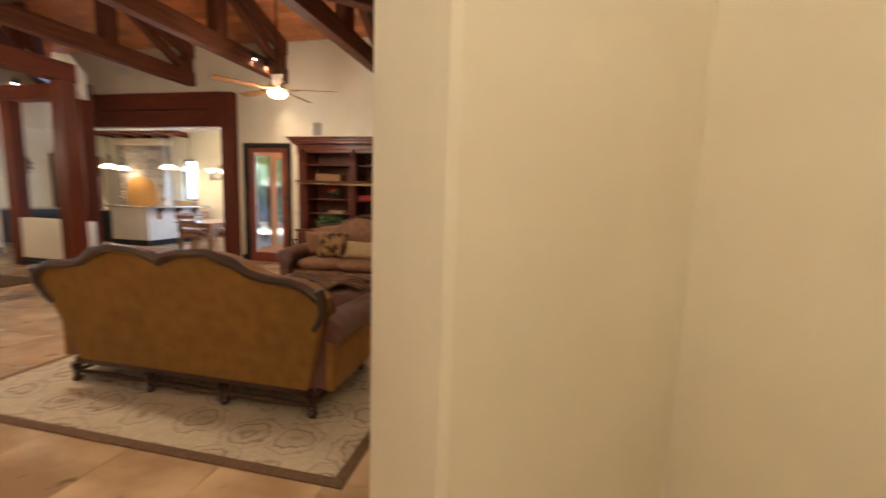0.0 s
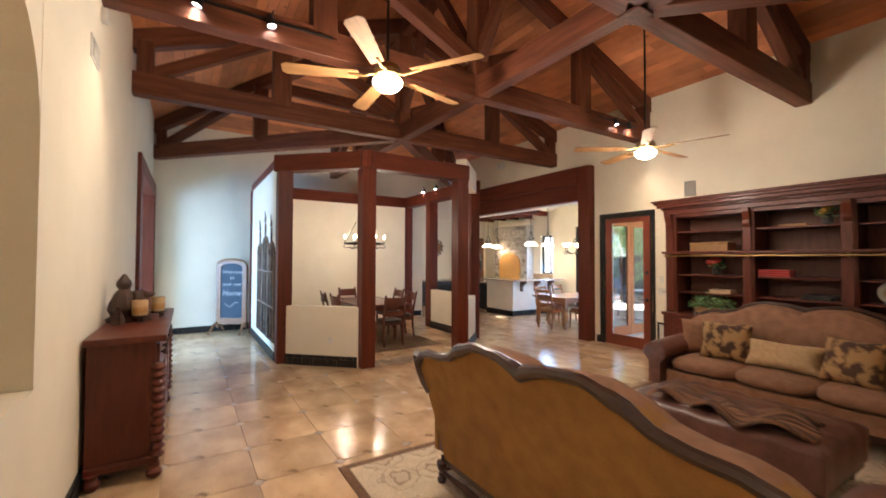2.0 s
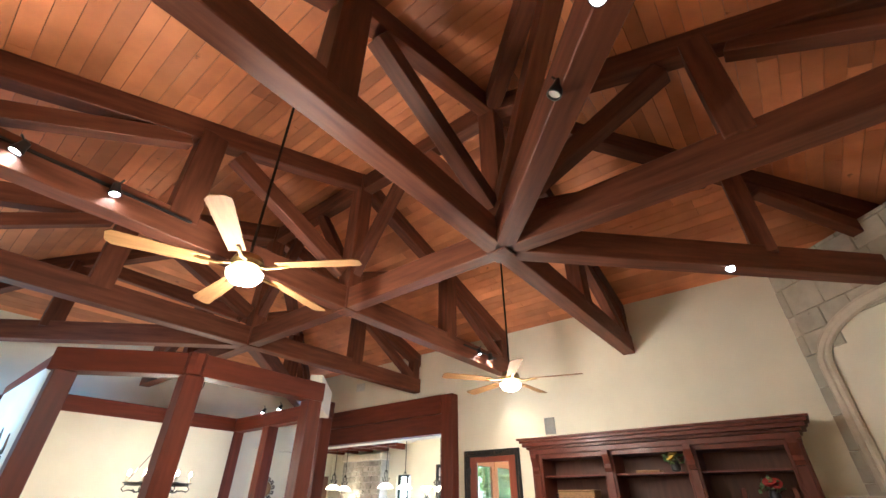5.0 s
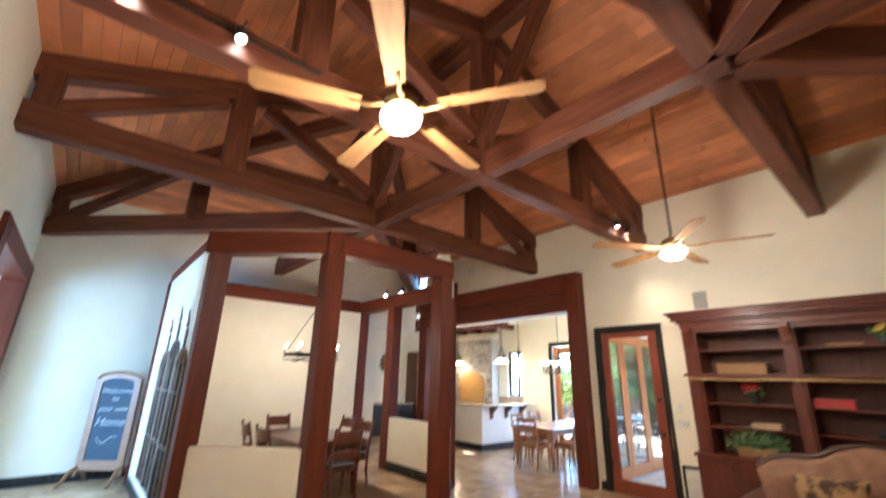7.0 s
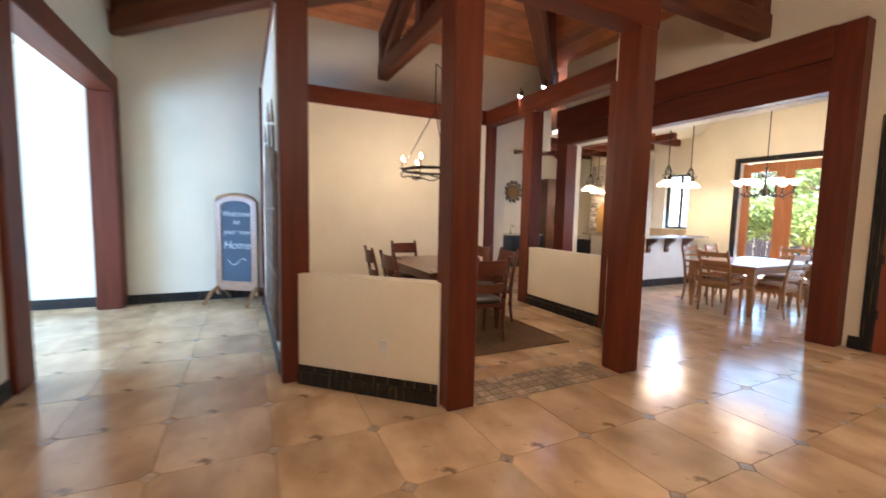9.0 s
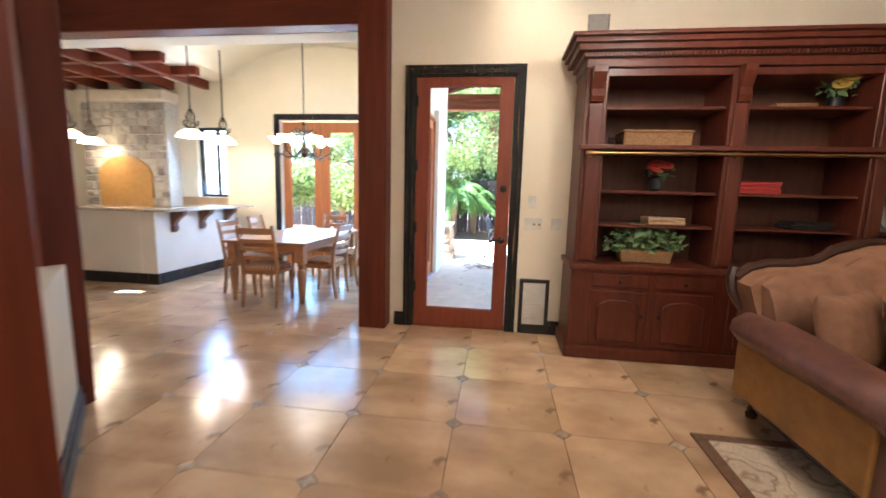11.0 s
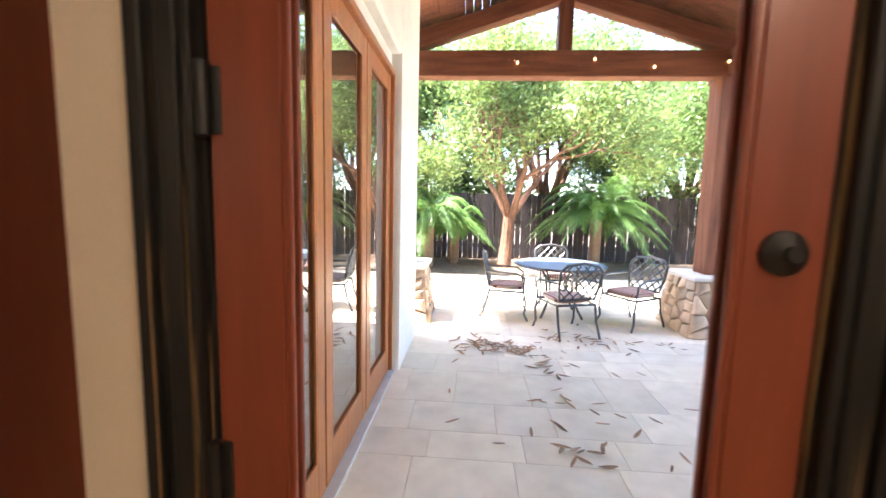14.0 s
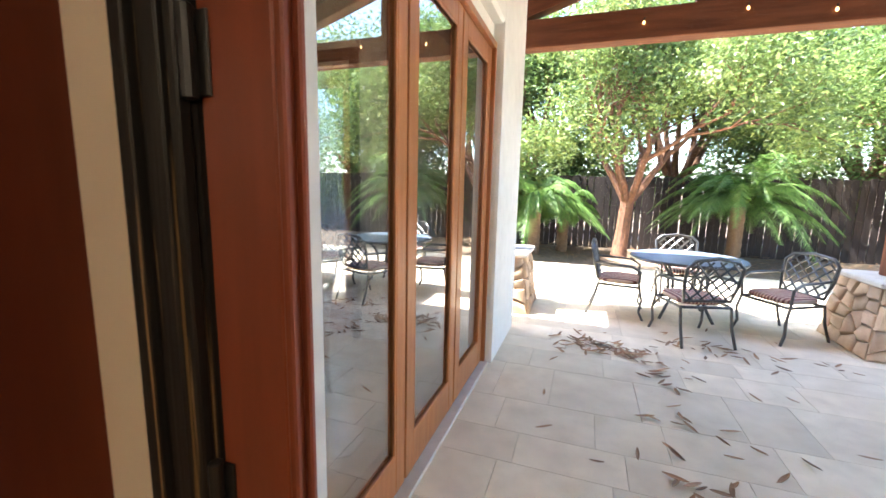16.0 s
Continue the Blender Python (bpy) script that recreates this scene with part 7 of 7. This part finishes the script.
# trees
def leaf_cloud(centres, count, size, rng, flat=0.8):
    v, f = [], []
    for _ in range(count):
        c, r = rng.choice(centres)
        d = Vector((rng.gauss(0, 1), rng.gauss(0, 1), rng.gauss(0, 0.8)))
        d = d.normalized() * r * rng.random() ** 0.45
        m = Matrix.Translation(Vector(c) + d) @ pose(0, 0, 0, rng.uniform(-70, 70), rng.uniform(-70, 70), rng.uniform(0, 360))
        s = size * rng.uniform(0.6, 1.4)
        base = len(v)
        v += [tuple(m @ Vector(q)) for q in ((0, -s, 0), (s * 0.36, 0, s * 0.12), (0, s, -s * 0.15), (-s * 0.36, 0, s * 0.12))]
        f += [[base, base + 1, base + 2], [base, base + 2, base + 3]]
    me = bpy.data.meshes.new("crown")
    me.from_pydata(v, [], f)
    return me


def limb(b, p, d, length, r, depth, rng, ends, spread=0.55):
    pts, tap = [Vector(p)], [1.0]
    n = 5
    d = Vector(d).normalized()
    for i in range(n):
        d = (d + Vector((rng.uniform(-.16, .16), rng.uniform(-.16, .16), rng.uniform(-.02, .12)))).normalized()
        pts.append(pts[-1] + d * length / n)
        tap.append(1 - 0.45 * (i + 1) / n)
    tube(pts, r, 7, b, False, tap)
    if depth == 0:
        ends.append(tuple(pts[-1]))
        ends.append(tuple(pts[-3]))
        return
    kids = rng.choice((2, 3)) if depth > 1 else 2
    for k in range(kids):
        a = rng.uniform(0, 6.28)
        side = d.orthogonal().normalized()
        side = (Matrix.Rotation(a + k * 6.28 / kids, 3, d) @ side)
        limb(b, pts[-1 - (k % 2)], d + side * spread * rng.uniform(0.7, 1.2), length * rng.uniform(0.68, 0.85), r * 0.58, depth - 1, rng, ends, spread)


def tree(x, y, label, seed, trunk_h, r, depth, crown_r, count, leaf_m, size, first_len, stems=4, bark=BARK, spread=0.55, skirt=(), skirt_leaves=0):
    rng = random.Random(seed)
    t = thing("tree", label, "tree", pose(x, y, -0.05))
    b = bmesh.new()
    lean = Vector((0.15, 0, 1))
    pts = [(0, 0, -0.1), (0.02, 0, 0.1), (0.06, 0.02, trunk_h * 0.5), (0.10, 0.0, trunk_h)]
    tube(pts, r, 10, b, False, (1.5, 1.1, 0.95, 0.9))
    ends = []
    for k in range(stems):
        a = 6.2832 * k / stems + rng.uniform(-.3, .3)
        limb(b, (0.10, 0, trunk_h - 0.1), (0.62 * math.cos(a), 0.62 * math.sin(a), 1.0), first_len, r * 0.62, depth, rng, ends, spread)
    part("trunk", b, bark, t, "forking orange-brown trunk and limbs", True)
    me = leaf_cloud([(e, crown_r * rng.uniform(0.7, 1.3)) for e in ends], count, size, rng)
    if skirt:
        wide, z0, z1 = skirt
        low = []
        for _ in range(26):
            a, q = rng.uniform(0, 6.28), rng.uniform(0.55, 1.0)
            low.append(((wide * q * math.cos(a), wide * 0.8 * q * math.sin(a), rng.uniform(z0, z1)), crown_r * rng.uniform(0.6, 1.0)))
        o = new("lower_foliage", leaf_cloud(low, skirt_leaves, size, rng))
        o.data.materials.append(leaf_m)
        o.parent = t
    me.materials.append(leaf_m)
    o = new("crown", me)
    o.parent = t
    return t


tree(-3.95, 18.0, "spreading tree with orange-brown limbs and light green leaves", 5, 1.30, 0.16, 4, 0.60, 44000, GREEN, 0.052, 1.45, 6, spread=0.62, skirt=(3.3, 2.3, 3.8), skirt_leaves=12000)
tree(1.9, 18.0, "leafy green tree behind the patio", 9, 1.2, 0.15, 3, 0.80, 32000, GREEN2, 0.056, 1.4, 5, skirt=(2.9, 1.9, 3.6), skirt_leaves=15000)
tree(-8.6, 18.3, "leafy green tree beside the fence", 14, 1.2, 0.15, 3, 0.66, 20000, GREEN, 0.062, 1.3, 4, skirt=(2.2, 1.8, 3.0), skirt_leaves=7000)
tree(5.2, 17.2, "leafy green tree at the end of the patio", 19, 1.1, 0.16, 3, 0.66, 20000, GREEN2, 0.062, 1.25, 4, skirt=(2.0, 1.8, 3.0), skirt_leaves=6000)
for x, y, seed, m in ((-12.5, 22.8, 31, GREEN2), (-7.0, 23.2, 32, GREEN2), (-2.2, 22.6, 33, GREEN2), (2.6, 22.8, 34, GREEN2), (8.0, 21.8, 35, GREEN)):
    tree(x, y, "tall leafy tree beyond the fence", seed, 1.7, 0.2, 2, 1.5, 34000, m, 0.085, 2.3, 7, skirt=(3.6, 1.0, 4.2), skirt_leaves=15000)

for x, y, seed in ((-7.6, 15.0, 51), (-9.2, 15.6, 52), (-10.8, 14.8, 53), (-6.9, 18.4, 54), (3.4, 18.7, 55)):
    tree(x, y, "bushy green shrub beside the patio", seed, 0.3, 0.09, 2, 0.55, 6000, GREEN, 0.07, 0.75, 5)


def palm(x, y, seed, h=0.75, fronds=26, long=1.35):
    rng = random.Random(seed)
    t = thing("palm", "short palm with arching feathery fronds", "palm", pose(x, y, -0.05), group="palms")
    prof = [(0.13 + 0.02 * (i % 2), h * i / 14) for i in range(15)]
    part("trunk", lathe(prof, 12), PALMBARK, t, "fibrous palm trunk", True)
    for k in range(fronds):
        a = 6.2832 * k / fronds * 3.1 + rng.uniform(-.2, .2)
        up = rng.uniform(0.3, 1.6)
        reach = rng.uniform(0.62, 1.08)
        pts = []
        for i in range(9):
            u = i / 8
            rr = long * reach * (u * (1.0 - 0.28 * up) + 0.10 * up * u * u)
            z = h + long * reach * (up * u - (0.60 + up * 0.42) * u ** 2.2)
            pts.append(Vector((rr * math.cos(a), rr * math.sin(a), z)))
        b = bmesh.new()
        tube(pts, 0.012, 5, b, False, [1 - 0.8 * i / 8 for i in range(9)])
        side = Vector((-math.sin(a), math.cos(a), 0))
        for i in range(64):
            u = 0.12 + 0.88 * i / 64
            j = min(int(u * 8), 7)
            p = pts[j].lerp(pts[j + 1], u * 8 - j)
            d = (pts[j + 1] - pts[j]).normalized()
            l = 0.30 * math.sin(math.pi * min(1, u * 0.85 + 0.15)) + 0.05
            for s in (-1, 1):
                tip = p + (side * s * 0.75 + d * 0.62 + Vector((0, 0, -0.42 + rng.uniform(-.12, .12)))) * l
                w = d * 0.011
                v = [b.verts.new(q) for q in (p - w, p + w, tip)]
                b.faces.new(v)
        part("frond", b, FROND, t)
    return t


palm(-1.66, 18.05, 2, 1.25, 64, 2.2)
palm(-5.85, 17.5, 3, 1.15, 50, 1.75)
palm(-5.25, 18.3, 6, 1.0, 34, 1.25)


# fallen leaves on the patio
rng = random.Random(77)
v, f = [], []


def dry_leaf(x, y, s, a):
    base = len(v)
    m = Matrix.Translation((x, y, -0.018)) @ pose(0, 0, 0, rng.uniform(-12, 12), rng.uniform(-12, 12), a)
    n = 5
    for i in range(n + 1):
        u = i / n * 2 - 1
        w = s * 0.17 * (1 - u * u) + 0.002
        curl = 0.012 + 0.25 * s * u * u * rng.uniform(0.2, 0.6)
        for q, lift in ((-1, 0.35), (0, 0.0), (1, 0.35)):
            v.append(tuple(m @ Vector((u * s, q * w, curl + lift * w))))
    for i in range(n):
        for q in range(2):
            p = base + i * 3 + q
            f.append([p, p + 3, p + 4, p + 1])


for cx, cy, wx, wy, n in ((-4.72, 11.90, 0.16, 0.12, 42), (-4.34, 11.76, 0.20, 0.10, 46), (-3.42, 12.18, 0.22, 0.12, 24), (-4.02, 11.30, 0.14, 0.18, 13),
                          (-4.02, 10.65, 0.22, 0.12, 7), (-4.12, 9.90, 0.12, 0.12, 9), (-2.95, 12.0, 0.3, 0.15, 8), (-3.7, 10.2, 0.25, 0.15, 4)):
    for _ in range(n):
        dry_leaf(rng.gauss(cx, wx), rng.gauss(cy, wy), rng.uniform(0.042, 0.075), rng.uniform(0, 360))
for _ in range(40):
    dry_leaf(rng.uniform(-5.2, -2.4), rng.uniform(9.0, 13.0), rng.uniform(0.035, 0.065), rng.uniform(0, 360))
me = bpy.data.meshes.new("dry_leaves")
me.from_pydata(v, [], f)
me.materials.append(DRY)
lv = new("dry_leaves", me)
tagged(lv, "scattered dry brown leaves on the patio", "leaves", kind="stuff")
so = lv.modifiers.new("thick", "SOLIDIFY")
so.thickness = 0.002
v, f = [], []
for _ in range(1500):
    dry_leaf(rng.uniform(-9, 4), rng.uniform(16.4, 19.2), rng.uniform(0.03, 0.07), rng.uniform(0, 360))
me = bpy.data.meshes.new("leaf_litter")
me.from_pydata(v, [], f)
me.materials.append(DRY)
tagged(new("leaf_litter", me), "dry leaf litter under the trees", "leaves", kind="stuff").location.z = 0.03

# pavers
pav = {}
rng = random.Random(6)
y, row = N + 0.26, 0
while y < 13.4:
    h = (0.41, 0.61, 0.41, 0.30)[row % 4]
    x = -5.59 + (0.0, -0.31, -0.12, -0.45)[row % 4]
    while x < 0.4:
        w = rng.choice((0.41, 0.61, 0.61))
        x0 = max(x, -5.59)
        wide = round(x + w - x0, 2)
        if wide > 0.06:
            key = (wide, h)
            if key not in pav:
                me = bpy.data.meshes.new("paver")
                tmp = box(0.0016, wide - 0.0016, 0.0016, h - 0.0016, -0.01, 0.0)
                tmp.to_mesh(me)
                tmp.free()
                me.materials.append(PATIO)
                pav[key] = me
            o = new("paver", pav[key])
            o.parent, o.matrix_basis = patio, pose(x0, y, -0.022)
        x += w
    y += h
    row += 1
struct("patio_sunny", box(-5.60, 12, y, 16.4, -0.032, -0.022), PATIO, "sunlit ivory travertine patio", "patio")
struct("patio_side", box(0.95, 12, N + 0.25, y - 0.004, -0.032, -0.022), PATIO, "ivory travertine patio", "patio")


# ---- floors, piece by piece ----
PX, PY, OX, OY = 0.645, 0.620, -5.22, 3.264
indoors = lambda x, y: (W - 2.4 < x < E + 0.2 and -3.6 < y < N + 0.12) or (-14.3 < x < -6.0 and N + 0.1 < y < 11.3)
floor = struct("floor", box(-14.6, E + 0.3, -3.9, N + 0.25, -0.2, 0.0), GROUT, "floor of polished travertine tiles with clipped corners and small insets", "floor")
struct("floor_breakfast", box(-14.6, -5.73, N + 0.25, 12.0, -0.2, 0.0), GROUT, "floor bed of the breakfast room", "floor")


def prism_mesh(name, outline, z0, z1, m):
    me = bpy.data.meshes.new(name)
    k = len(outline)
    v = [(x, y, z0) for x, y in outline] + [(x * 0.998, y * 0.998, z1) for x, y in outline]
    me.from_pydata(v, [], [[k + i for i in range(k)]] + [[i, (i + 1) % k, k + (i + 1) % k, k + i] for i in range(k)])
    me.materials.append(m)
    return me


hx, hy, cl = PX / 2 - 0.0016, PY / 2 - 0.0016, 0.052
octo = [(-hx + cl, -hy), (hx - cl, -hy), (hx, -hy + cl), (hx, hy - cl), (hx - cl, hy), (-hx + cl, hy), (-hx, hy - cl), (-hx, -hy + cl)]
dia = [(0, -cl + 0.004), (cl - 0.004, 0), (0, cl - 0.004), (-cl + 0.004, 0)]
tile_mesh, dot_mesh = prism_mesh("tile", octo, 0.0, 0.010, TRAV), prism_mesh("tile_inset", dia, 0.0, 0.0095, INSET)
far_v, far_f, made = [], [], 0
for i in range(-15, 12):
    for j in range(-12, 16):
        for mesh, x, y in ((tile_mesh, OX + (i + 0.5) * PX, OY + (j + 0.5) * PY), (dot_mesh, OX + i * PX, OY + j * PY)):
            if not indoors(x, y):
                continue
            near = -9.0 < x < 0.6 and 0.3 < y < 8.2
            if near:
                o = new(mesh.name.split(".")[0], mesh)
                o.parent, o.matrix_basis = floor, pose(x, y, 0, 0, 0, 0)
            else:
                base = len(far_v)
                far_v += [(v.co.x + x, v.co.y + y, v.co.z) for v in mesh.vertices]
                far_f += [[base + k for k in p.vertices] for p in mesh.polygons]
me = bpy.data.meshes.new("far_tiles")
me.from_pydata(far_v, [], far_f)
me.materials.append(TRAV_J)
o = new("far_tiles", me)
o.parent = floor
tagged(o, kind="stuff")

# tumbled stones of the border
stone_mesh = prism_mesh("border_stone", [(-0.042, -0.045), (0.042, -0.043), (0.044, 0.042), (-0.041, 0.045)], 0.0, 0.005, INSET)
for i in range(4):
    for j in range(15):
        o = new("border_stone", stone_mesh)
        o.parent, o.matrix_basis = border, pose(-6.21 + i * 0.098, 3.50 + j * 0.098, 0.0105, 0, 0, random.Random(i * 40 + j).uniform(-4, 4))
